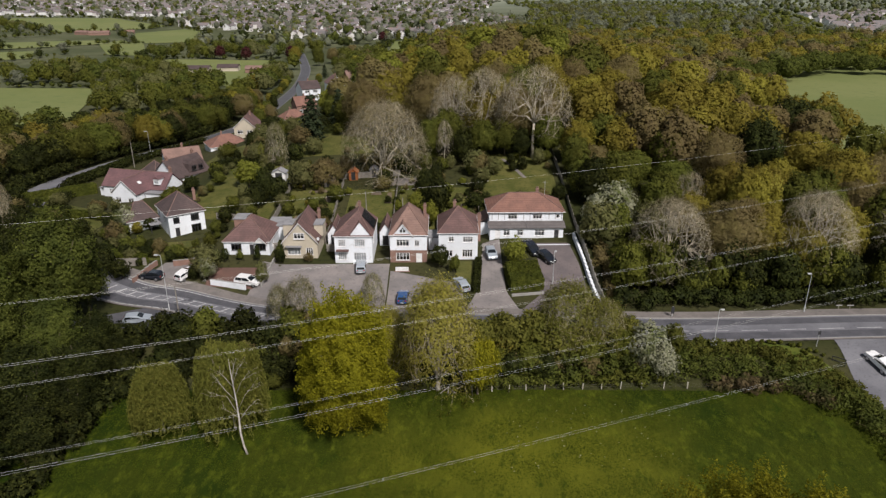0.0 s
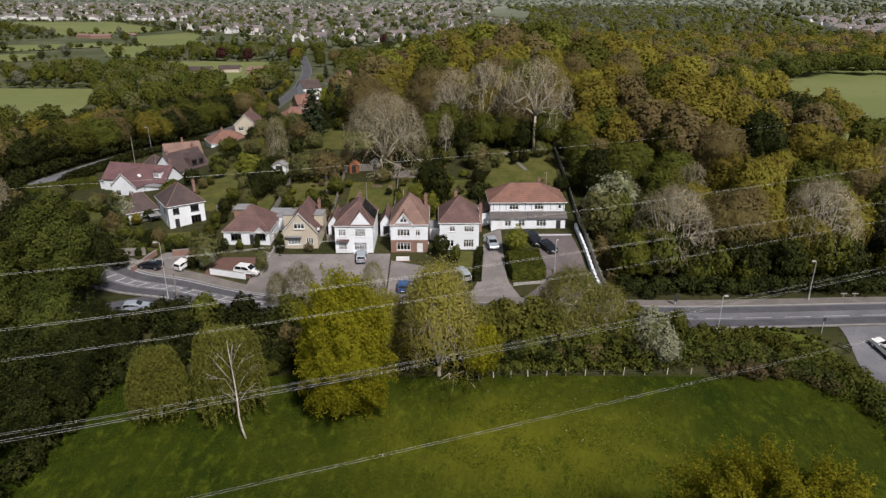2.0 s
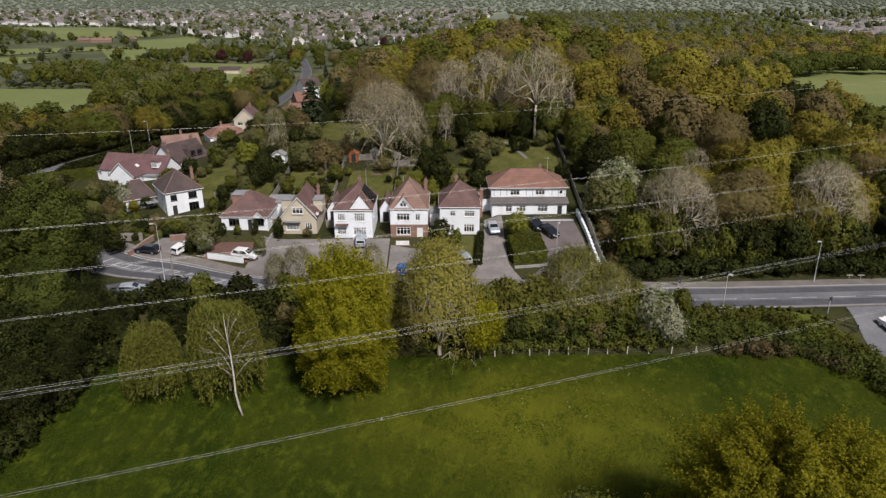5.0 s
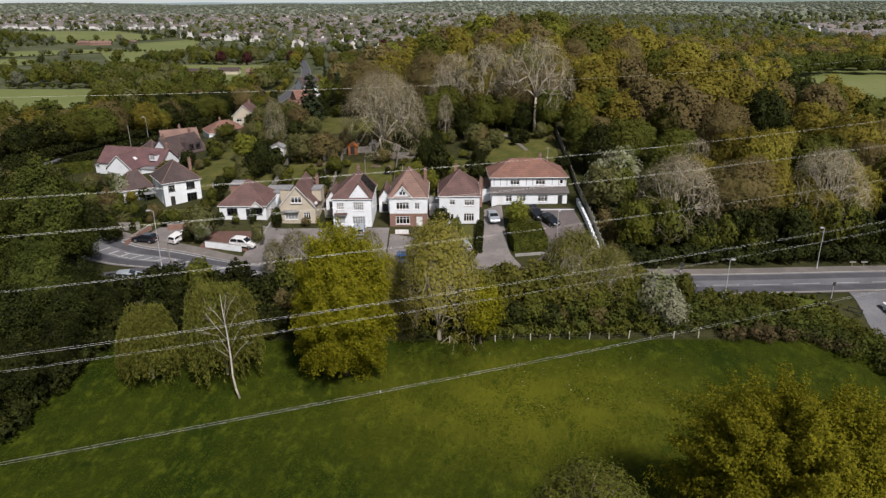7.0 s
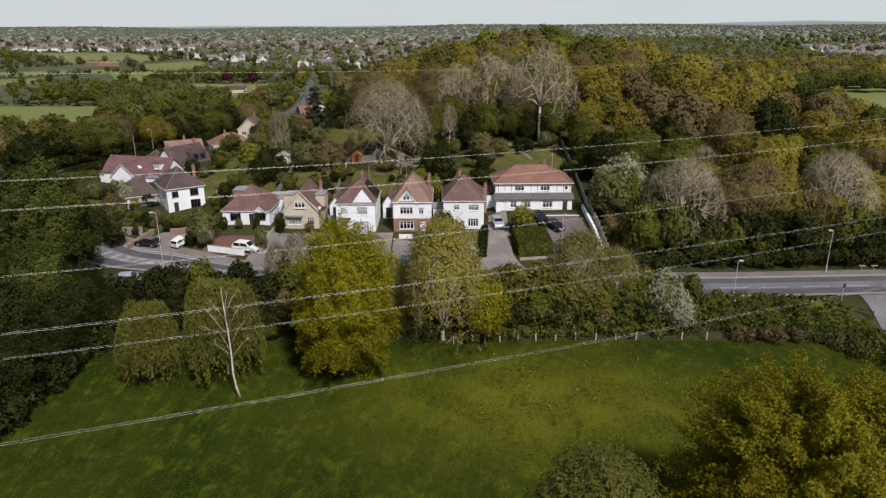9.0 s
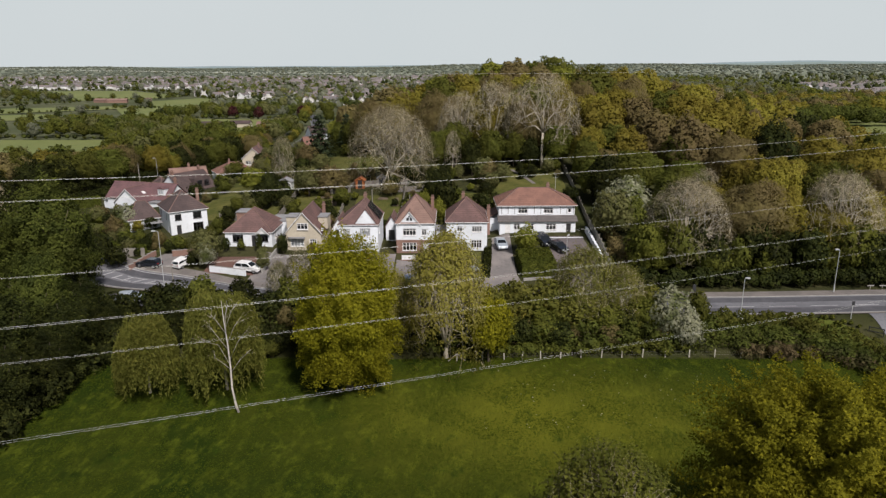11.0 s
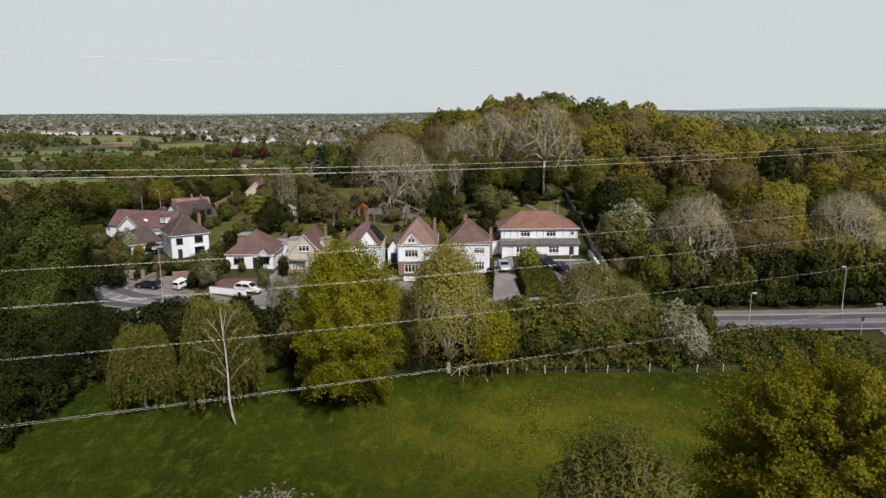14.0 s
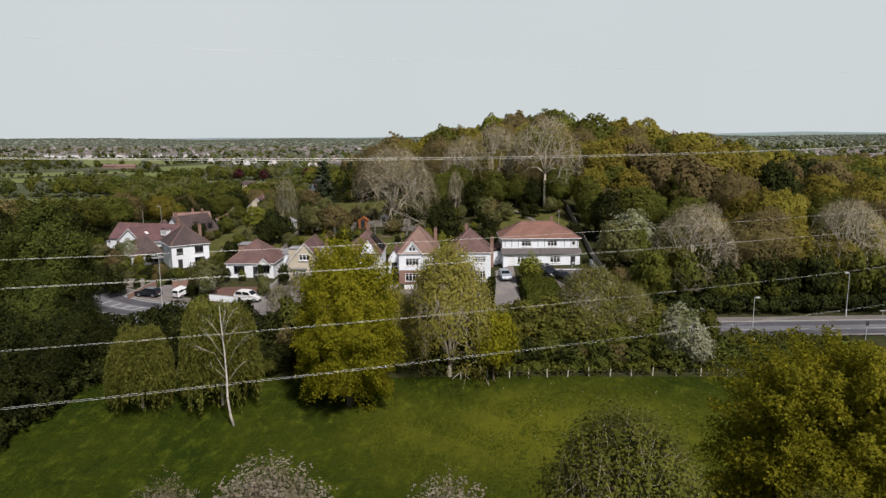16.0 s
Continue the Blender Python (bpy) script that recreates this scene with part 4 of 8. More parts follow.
def brick_villa():
    h = house_at(-9.55, 113.3, 0.65, 0, "white and red brick two-storey house with russet roof", sx=0.96)
    w, d, e = 6.9, 10.5, 5.7
    low = [(1.1, 0.8, 2.6, 1.45), (4.9, 0.0, 1.1, 2.2)]
    up = [(1.2, 0.75, 2.4, 1.3), (4.6, 0.75, 0.9, 1.2)]
    F, L, R = walls(h, w, d, 2.75, low, right=[(3, 0.9, 1, 1.2)], mat_name="brick", name="brick_wall")
    F2, L2, R2 = walls(h, w, d, e - 2.75, up, mat_name="render", z=2.755, base=0.0, name="upper_wall")
    window(h, F, *low[0], 4)
    door(h, F, *low[1])
    window(h, R, 3, 0.9, 1, 1.2, 2)
    window(h, F2, *up[0], 4)
    window(h, F2, *up[1], 2)
    hip_roof(h, 0, w, 0, d, e + 0.05, 9.7, (3.3, 4.9), (3.3, 6.6), "roof_rust")
    x0, x1 = 0.55, 4.3
    part("front_gable", Shape().add([(x0, -0.05, e - 0.1), (x1, -0.05, e - 0.1), ((x0 + x1) / 2, -0.05, 7.75), (x0, 0.2, e - 0.1), (x1, 0.2, e - 0.1), ((x0 + x1) / 2, 0.2, 7.75)], [(0, 1, 2), (5, 4, 3), (0, 3, 4, 1), (0, 2, 5, 3), (2, 1, 4, 5)]), M["render"], h)
    gable_roof(h, x0, x1, 0, 2.9, e - 0.05, 7.85, "roof_rust", 0.2, name="gable_roof")
    for k in (-1, 1):
        part("gable_vent", Shape().add([(2.43 + k * 0.3 - 0.22, -0.09, 6.2), (2.43 + k * 0.3 + 0.22, -0.09, 6.2), (2.43 + k * 0.3 + 0.22, -0.09, 6.65 + 0.2 * (k < 0)), (2.43 + k * 0.3 - 0.22, -0.09, 6.65 + 0.2 * (k > 0))], [(0, 1, 2, 3)]), M["dark_trim"], h)
    part("gable_vent", Shape().add([(2.2, -0.09, 6.85), (2.66, -0.09, 6.85), (2.43, -0.09, 7.2)], [(0, 1, 2)]), M["dark_trim"], h)
    part("porch_wall", Shape().box(1.0, 3.8, -3.6, -3.35, -1.2, 0.2), M["brick"], h, "low red brick garden wall")
    part("porch_rail", Shape().box(1.2, 3.6, -3.55, -3.45, 0.2, 0.95), M["white_trim"], h, "white balustrade")
    chimney(h, 6.4, 7.8, 6.5, 9.2)
    return h


def pyramid_house():
    h = house_at(-0.8, 114.5, 0.65, 0, "white rendered two-storey house under brown pyramid roof")
    w, d, e = 7.1, 9.5, 5.6
    op = [(0.7, 1.0, 1.9, 1.3), (4.3, 0.9, 1.9, 1.5), (1.8, 3.9, 1.0, 1.0), (4.4, 3.8, 1.8, 1.1)]
    F, L, R = walls(h, w, d, e, op, right=[(2, 3.6, 1.0, 1.2), (5, 1, 1.2, 1.2)], left=[(5, 3.6, 1, 1.2)])
    for o, k in zip(op, (3, 4, 2, 4)):
        window(h, F, *o, k)
    window(h, R, 2, 3.6, 1.0, 1.2, 2)
    window(h, R, 5, 1, 1.2, 1.2, 2)
    window(h, L, 5, 3.6, 1, 1.2, 2)
    hip_roof(h, 0, w, 0, d, e + 0.05, 9.2, (3.55, 4.6), (3.55, 4.9), "roof_brown")
    chimney(h, 3.0, 6.6, 7.4, 9.9)
    part("side_annexe", Shape().box(-1.9, -0.003, 4.5, 8.5, -1, 3.0), M["render"], h, "white flat-roofed side annexe")
    part("annexe_roof", Shape().box(-2.0, -0.004, 4.4, 8.6, 3.0, 3.15), M["lead"], h)
    chimney(h, 7.6, 5.5, 2.0, 7.6)
    return h


def long_house():
    h = house_at(8.9, 123.2, 2.2, 1.0, "long white semi-detached house with red hipped roof")
    w, d, e = 14.2, 7.6, 5.2
    lo = [(1.0, 0.0, 1.0, 2.1), (2.6, 0.9, 1.2, 1.2), (5.2, 0.9, 1.2, 1.2), (8.6, 0.85, 1.9, 1.3), (12.3, 0.0, 1.0, 2.1)]
    F, L, R = walls(h, w - 0.1, 1.7, 2.6, lo, y=-1.7, x=0.05, name="ground_floor_wall")
    window(h, F, *lo[1], 2)
    window(h, F, *lo[2], 2)
    window(h, F, *lo[3], 3, "white_trim")
    door(h, F, *lo[0])
    door(h, F, *lo[4], "dark_trim")
    up = [(3.6, 3.65, 1.8, 1.15), (8.4, 3.65, 1.8, 1.15), (12.9, 3.8, 0.7, 0.8)]
    F2, L2, R2 = walls(h, w, d, e, up, left=[(3, 3.4, 1, 1.2)], right=[(4, 3.4, 0.9, 1.1)], name="wall")
    window(h, F2, *up[0], 3)
    window(h, F2, *up[1], 3)
    window(h, F2, *up[2], 1)
    window(h, L2, 3, 3.4, 1, 1.2, 2)
    window(h, R2, 4, 3.4, 0.9, 1.1, 2)
    for k in range(12):
        if k not in (3, 4, 7, 8):
            part("timber_batten", Shape().box(0.5 + k * 1.22, 0.6 + k * 1.22, -0.03, -0.002, 3.6, e - 0.1), M["lead"], h)
    # lean-to roofs over the projecting ground floor
    for x0, x1 in ((-0.3, 7.0), (7.06, w + 0.3)):
        v = [(x0, -2.05, 2.62), (x1, -2.05, 2.62), (x1, -0.004, 3.35), (x0, -0.004, 3.35)]
        part("lean_to_roof", Shape().add(v + [(x, y, z - 0.15) for x, y, z in v], [(0, 1, 2, 3), (7, 6, 5, 4), (0, 4, 5, 1), (1, 5, 6, 2), (2, 6, 7, 3), (3, 7, 4, 0)]), M["slate"], h, "grey tiled lean-to roof")
    hip_roof(h, 0, w, 0, d, e + 0.05, 7.9, (4.0, 3.8), (w - 4.4, 3.8), "roof_red", 0.4)
    chimney(h, w - 4.4, 5.0, 6.9, 8.7)
    part("terrace", Shape().box(5.5, w + 0.8, -4.6, -1.71, -2.0, 0.0), M["paving"], h, "raised paved terrace")
    part("terrace_wall", Shape().box(5.5, w + 0.8, -4.75, -4.603, -2.0, 0.25), M["render"], h)
    part("side_annexe", Shape().box(-2.0, -0.003, 1.5, 6.5, -1, 2.5), M["render"], h)
    v = [(-2.2, 1.3, 2.5), (-0.01, 1.3, 3.7), (-0.01, 6.7, 3.7), (-2.2, 6.7, 2.5)]
    part("annexe_roof", Shape().add(v + [(x, y, z - 0.15) for x, y, z in v], [(0, 1, 2, 3), (7, 6, 5, 4), (0, 4, 5, 1), (1, 5, 6, 2), (2, 6, 7, 3), (3, 7, 4, 0)]), M["roof_rust"], h)
    s = Shape().tube([(11.2, 4.6, 6.9), (11.2, 4.6, 10.0)], [0.03, 0.03], 6).tube([(10.7, 4.6, 9.7), (11.7, 4.6, 9.7)], [0.02, 0.02], 4)
    part("aerial", s, M["grey_metal"], h)
    return h


def corner_house():
    h = house_at(-53.8, 125.1, 1.1, 35, "white rendered two-storey corner house with brown hipped roof")
    w, d, e = 7.0, 8.6, 4.75
    op = [(1.0, 0.0, 1.0, 2.1), (4.2, 0.1, 1.9, 2.1), (0.9, 3.0, 1.2, 1.2), (4.3, 3.0, 1.6, 1.3)]
    F, L, R = walls(h, w, d, e, op, left=[(1.2, 2.9, 0.6, 1.3), (5.4, 2.9, 0.5, 1.4), (6.6, 0.2, 0.7, 1.8)], right=[(3, 3, 1, 1.2)])
    door(h, F, *op[0], "dark_trim")
    for o, k in zip(op[1:], (3, 2, 3)):
        window(h, F, *o, k, "dark_trim")
    window(h, L, 1.2, 2.9, 0.6, 1.3, 1, "dark_trim")
    window(h, L, 5.4, 2.9, 0.5, 1.4, 1, "dark_trim")
    window(h, L, 6.6, 0.2, 0.7, 1.8, 1, "dark_trim")
    window(h, R, 3, 3, 1, 1.2, 2)
    hip_roof(h, 0, w, 0, d, e + 0.05, 8.1, (3.5, 4.1), (3.5, 4.9), "roof_dark", 0.3)
    chimney(h, 6.9, 5.8, 5.4, 8.0)
    # rear wing under a low hipped roof, with a flat canopy between it and the house
    walls(h, 5.6, 5.4, 2.5, [(1.0, 0.8, 1.2, 1.2)], x=-6.0, y=7.6, name="wing_wall", base=0.6)
    window(h, pose(-6.0, 7.6, 0), 1.0, 0.8, 1.2, 1.2, 2)
    hip_roof(h, -6.0, -0.4, 7.6, 13.0, 2.55, 5.7, (-3.9, 10.3), (-2.2, 10.3), "roof_dark", 0.35, name="wing_roof")
    part("canopy_roof", Shape().box(-2.6, -0.4, 4.6, 7.2, 1.9, 2.05), M["lead"], h, "grey flat canopy roof")
    part("canopy_post", Shape().box(-2.5, -2.38, 4.7, 4.82, -0.8, 1.9), M["dark_trim"], h)
    return h


def dormer(house, x, y, z, w, hgt, depth, mat_name="roof_brown"):
    dm = part("dormer", Shape().box(x, x + w, y, y + depth, z, z + hgt), M["render"], house)
    fr = window(house, pose(0, y - 0.15, 0), x + 0.15, z + 0.2, w - 0.3, hgt - 0.3, 2)
    c = x + w / 2
    v = [(x - 0.15, y - 0.2, z + hgt), (x + w + 0.15, y - 0.2, z + hgt), (c, y - 0.2, z + hgt + w * 0.35), (x - 0.15, y + depth, z + hgt), (x + w + 0.15, y + depth, z + hgt), (c, y + depth, z + hgt + w * 0.35)]
    part("dormer_roof", Shape().add(v, [(0, 1, 2), (0, 2, 5, 3), (2, 1, 4, 5), (3, 5, 4), (0, 3, 4, 1)]), M[mat_name], dm)


def cross_gable_house():
    h = house_at(-82.2, 157.6, -0.2, -14.4, "white rendered chalet house with plum brown cross-gabled roof")
    w, d, e = 17.0, 7.0, 3.2
    op = [(1.6, 0.9, 1.5, 1.2), (13.4, 0.8, 1.8, 1.3)]
    F, L, R = walls(h, w, d, e, op, gable_side=6.1)
    for o in op:
        window(h, F, *o, 3)
    gable_roof(h, 0, w, 0, d, e, 6.2, "roof_plum", 0.3, axis="x")
    # gabled wing towards the road
    wop = [(0.8, 0.7, 1.5, 1.2), (4.2, 0.7, 1.5, 1.2)]
    walls(h, 6.6, 4.8, 3.2, wop, x=6.3, y=-4.8, gable_front=6.0, name="wing_wall")
    for o in wop:
        window(h, pose(6.3, -4.8, 0), *o, 2)
    gable_roof(h, 6.3, 12.9, -4.8, 3.4, 3.2, 6.14, "roof_plum", 0.3, name="wing_roof")
    dormer(h, 13.9, 0.5, 3.9, 1.7, 1.4, 2.4, "roof_plum")
    part("skylight", Shape().add([(11.0, -1.6, 4.99), (11.6, -1.6, 4.46), (11.6, -0.6, 4.46), (11.0, -0.6, 4.99)], [(0, 1, 2, 3)]), M["white_trim"], h)
    part("flat_roof", Shape().box(13.1, 17.6, -2.4, -0.4, 2.5, 2.7), M["lead"], h, "grey flat roof of a lean-to")
    part("lean_to_wall", Shape().box(13.3, 17.4, -2.2, -0.02, -1.0, 2.496), M["render"], h)
    part("porch", Shape().box(-1.6, -0.003, 0.6, 3.0, -1.5, 2.0), M["render"], h)
    part("porch_roof", Shape().box(-1.75, -0.004, 0.45, 3.15, 2.0, 2.15), M["lead"], h)
    chimney(h, 16.0, 4.4, 5.0, 7.6)
    return h


def plum_house():
    h = house_at(-66.3, 163.0, -0.3, 61, "white gabled house with dark brown roof and tile-hung dormer")
    w, d, e = 10.6, 8.4, 3.3
    walls(h, w, d, e, [(6.5, 0.8, 1.5, 1.3)], right=[(2, 0.8, 1.5, 1.3)], gable_side=7.0)
    window(h, pose(0, 0, 0), 6.5, 0.8, 1.5, 1.3, 3)
    window(h, pose(w, 0, 0, 0, 0, 90), 2, 0.8, 1.5, 1.3, 3)
    gable_roof(h, 0, w, 0, d, e, 7.15, "roof_dark", 0.3, axis="x")
    dm = part("large_dormer", Shape().add([(4.2, 0.2, 3.3), (9.6, 0.2, 3.3), (9.3, 0.45, 5.7), (8.4, 0.9, 6.4), (5.4, 0.9, 6.4), (4.5, 0.45, 5.7), (4.2, 4.0, 3.3), (9.6, 4.0, 3.3), (9.3, 4.0, 5.7), (8.4, 4.0, 6.5), (5.4, 4.0, 6.5), (4.5, 4.0, 5.7)],
                                             [(0, 1, 2, 3, 4, 5), (1, 7, 8, 2), (2, 8, 9, 3), (3, 9, 10, 4), (4, 10, 11, 5), (5, 11, 6, 0)]), M["roof_dark"], h, "rounded tile-hung dormer")
    for x in (5.2, 7.3):
        window(h, pose(0, 0.1, 0), x, 3.9, 1.4, 1.3, 2, "dark_trim")
    chimney(h, 1.0, 4.2, 6.3, 8.2)
    chimney(h, 9.4, 4.4, 6.0, 8.4)
    # lower grey-roofed wing behind
    walls(h, 5.0, 6.0, 2.8, x=0.6, y=d + 0.01, name="wing_wall")
    hip_roof(h, 0.6, 5.6, d + 0.4, d + 6.0, 2.85, 5.6, (2.6, d + 2.0), (3.6, d + 3.6), "roof_dark", 0.25, name="wing_roof")
    return h


def red_bungalow(x, y, z, turn, w, d, mat_name="roof_red"):
    h = house_at(x, y, z, turn, "white bungalow under a bright red tile roof")
    walls(h, w, d, 2.7, [(1.0, 0.8, 1.6, 1.3), (w - 3.0, 0.8, 1.6, 1.3)], right=[(2, 0.8, 1.5, 1.2)])
    window(h, pose(0, 0, 0), 1.0, 0.8, 1.6, 1.3, 3)
    window(h, pose(0, 0, 0), w - 3.0, 0.8, 1.6, 1.3, 3)
    window(h, pose(w, 0, 0, 0, 0, 90), 2, 0.8, 1.5, 1.2, 2)
    hip_roof(h, 0, w, 0, d, 2.7, 5.6, (d * 0.5, d * 0.5), (w - d * 0.5, d * 0.5), mat_name)
    chimney(h, w * 0.4, d * 0.6, 5.0, 6.6)
    return h


def gable_house(x, y, z, turn, w, d, e, top, wall_mat, roof_mat, label, axis="y"):
    h = house_at(x, y, z, turn, label)
    op = [(w * 0.15, e * 0.15, w * 0.25, 1.3), (w * 0.58, e * 0.15, w * 0.25, 1.3)]
    if e > 4.5:
        op += [(w * 0.15, e * 0.62, w * 0.25, 1.2), (w * 0.58, e * 0.62, w * 0.25, 1.2)]
    walls(h, w, d, e, op, mat_name=wall_mat, gable_front=top - 0.12 if axis == "y" else 0, gable_side=top - 0.12 if axis == "x" else 0)
    for o in op:
        window(h, pose(0, 0, 0), *o, 2)
    gable_roof(h, 0, w, 0, d, e, top, roof_mat, 0.3, axis=axis)
    chimney(h, w * 0.5 + 0.6, d * 0.7, top - 1.0, top + 1.0)
    return h


hipped_bungalow(); chalet_house(); gabled_villa(); brick_villa(); pyramid_house(); long_house(); corner_house(); cross_gable_house(); plum_house()
red_bungalow(-72.5, 207.5, -2.4, 30, 12, 9)
gable_house(-74.3, 177.5, -1.6, 30, 9.2, 8, 4.9, 7.6, "render", "roof_rust", "white house with a faded pink gabled roof", "x")
gable_house(-70.9, 228, -3.3, 4, 7.2, 11, 5.8, 9.2, "pebble", "roof_brown", "cream rendered gable-fronted house", "y")
red_bungalow(-60, 255, -2.6, 30, 9.5, 7, "roof_red")
gable_house(-66, 322, -3.6, 30, 9, 9, 5.2, 8.2, "render", "roof_dark", "white house with a grey roof", "x")
gable_house(-57, 341, -3.6, 20, 9, 9, 5.2, 8.4, "render", "roof_brown", "white house with a brown roof", "y")
gable_house(-61, 284, -3.2, 30, 8.5, 7, 3.6, 6.8, "brick", "roof_red", "brick house with an orange tiled roof beside the road", "x")
gable_house(-50, 392, -4.5, 10, 10, 9, 5.2, 8.4, "brick", "roof_rust", "brick house with a russet roof", "y")
gable_house(-50, 362, -3.6, 20, 9, 9, 5.2, 8.4, "brick", "roof_rust", "brick house with a russet roof", "x")


def outbuilding(x, y, w, d, e, top, label, wall_mat="render", roof_mat="roof_brown", turn=0):
    b = thing("garage", pose(x, y, g(x + w / 2, y), 0, 0, turn), label, "garage", "garden outbuildings")
    op = [(w * 0.25, 0.05, w * 0.5, 2.0)]
    walls(b, w, d, e, op, mat_name=wall_mat, gable_front=top - 0.1, base=0.8)
    part("garage_door", Shape().box(w * 0.25, w * 0.75, 0.1, 0.16, 0.05, 2.05), M["dark_trim"], b)
    gable_roof(b, 0, w, 0, d, e, top, roof_mat, 0.2, fascia=False)
    return b


outbuilding(-22.1, 121.5, 2.3, 6, 2.5, 4.2, "white garage with a small brown gable roof")
outbuilding(-12.1, 121.0, 2.2, 6, 2.9, 4.6, "white garage with a small brown gable roof")
outbuilding(-40.0, 153.0, 3.2, 2.6, 2.1, 2.9, "white painted timber garden shed", "white_trim", "lead")
outbuilding(-21.8, 151.8, 2.0, 2.2, 2.0, 2.7, "orange stained timber garden shed", "orange_wood", "orange_wood")
outbuilding(-17.0, 153.0, 1.8, 2.2, 2.0, 2.6, "grey weathered timber garden shed", "fence_wood", "lead")
outbuilding(-29.5, 128.6, 2.6, 2.4, 2.0, 3.0, "pale glazed garden summerhouse", "lead", "lead")
outbuilding(-27.0, 148, 2.4, 2.4, 2.0, 2.6, "brown timber garden shed", "fence_wood", "roof_dark")


# ---- boundary walls and fences ----
def drive_wall():
    t = thing("boundary_wall", pose(0, 0, 0), "low white garden wall stepping down beside a drive", "wall")
    n = 18
    for i in range(n):
        y0, y1 = 98.4 + i * 1.3, 98.4 + (i + 1) * 1.3
        x = 25.3 - 0.025 * i
        z = g(x - 1, (y0 + y1) / 2)
        part("wall_panel", Shape().box(x, x + 0.35, y0, y1 - 0.004, z - 1.0, z + 1.0), M["render"], t)
        part("coping", Shape().box(x - 0.04, x + 0.39, y0 + 0.01, y1 - 0.014, z + 1.002, z + 1.07), M["render"], t)
    f = thing("panel_fence", pose(0, 0, 0), "grey weathered timber panel fence", "fence")
    for i in range(14):
        y0 = 98.8 + i * 1.85
        z = g(26.2, y0)
        part("fence_panel", Shape().box(26.15, 26.2, y0, y0 + 1.8, z - 0.3, z + 1.7), M["post_wood"], f)
        part("post", Shape().box(26.12, 26.23, y0 - 0.05, y0 - 0.002, z - 0.3, z + 2.0), M["fence_wood"], f)
    return t


drive_wall()


def low_wall(a, b, h, mat_name, label, thick=0.25, n=6):
    t = thing("garden_wall", pose(0, 0, 0), label, "wall")
    A, B = Vector(a), Vector(b)
    d = (B - A).normalized()
    nrm = Vector((-d.y, d.x)) * thick
    for i in range(n):
        p, q = A.lerp(B, i / n), A.lerp(B, (i + 1) / n)
        z = min(g(*p), g(*q))
        k = [p, q, q + nrm, p + nrm]
        part("wall_section", Shape().add([(v.x, v.y, z - 0.5) for v in k] + [(v.x, v.y, z + h) for v in k], [(4, 5, 6, 7), (0, 1, 5, 4), (1, 2, 6, 5), (2, 3, 7, 6), (3, 0, 4, 7)]), M[mat_name], t)
        part("coping", Shape().add([(v.x, v.y, z + h + 0.002) for v in k] + [(v.x, v.y, z + h + 0.07) for v in k], [(4, 5, 6, 7), (0, 1, 5, 4), (1, 2, 6, 5), (2, 3, 7, 6), (3, 0, 4, 7), (3, 2, 1, 0)]), M["kerb"], t)
    return t


low_wall((-40.0, 105.9), (-33.6, 104.4), 1.1, "render", "white rendered garden wall along the footway")
low_wall((-42.8, 113.0), (-48.5, 112.2), 1.1, "brick", "red brick retaining wall behind a drive")
low_wall((-53.5, 106.5), (-51.5, 112.5), 1.0, "brick", "red brick garden wall beside a drive")
low_wall((-31.0, 105.2), (-30.4, 113.5), 0.8, "kerb", "pale garden wall beside a drive")
low_wall((17.0, 103.2), (11.5, 102.4), 0.35, "kerb", "low pale kerb wall round a planting bed")


def board_fence(a, b, h=1.5, label="grey weathered timber garden fence"):
    A, B = Vector(a), Vector(b)
    n = max(1, int((B - A).length / 1.85))
    f = thing("garden_fence", pose(0, 0, 0), label, "fence", "garden fences")
    turn = math.degrees(math.atan2(B.y - A.y, B.x - A.x))
    for i in range(n):
        p = A.lerp(B, i / n)
        m = pose(p.x, p.y, g(p.x, p.y), 0, 0, turn)
        part("fence_panel", Shape().box(0.07, (B - A).length / n - 0.002, -0.02, 0.02, -0.3, h, m), M["fence_wood"], f)
        part("post", Shape().box(-0.05, 0.06, -0.05, 0.05, -0.3, h + 0.1, m), M["fence_wood"], f)


for a, b in (((-22.7, 122), (-22.7, 150)), ((-10.2, 126), (-10.2, 152)), ((-1.2, 126), (-1.2, 150)), ((7.4, 126), (7.4, 165)), ((-34.5, 126), (-34.5, 150)), ((-34, 152.5), (-10, 153.5)), ((26.2, 125), (26.6, 166)), ((-47, 133), (-36.5, 129)), ((-31.0, 118.2), (-33.0, 118.2)), ((-21.9, 118.5), (-20.1, 118.5)), ((-59, 112), (-53.5, 112.5))):
    board_fence(a, b)


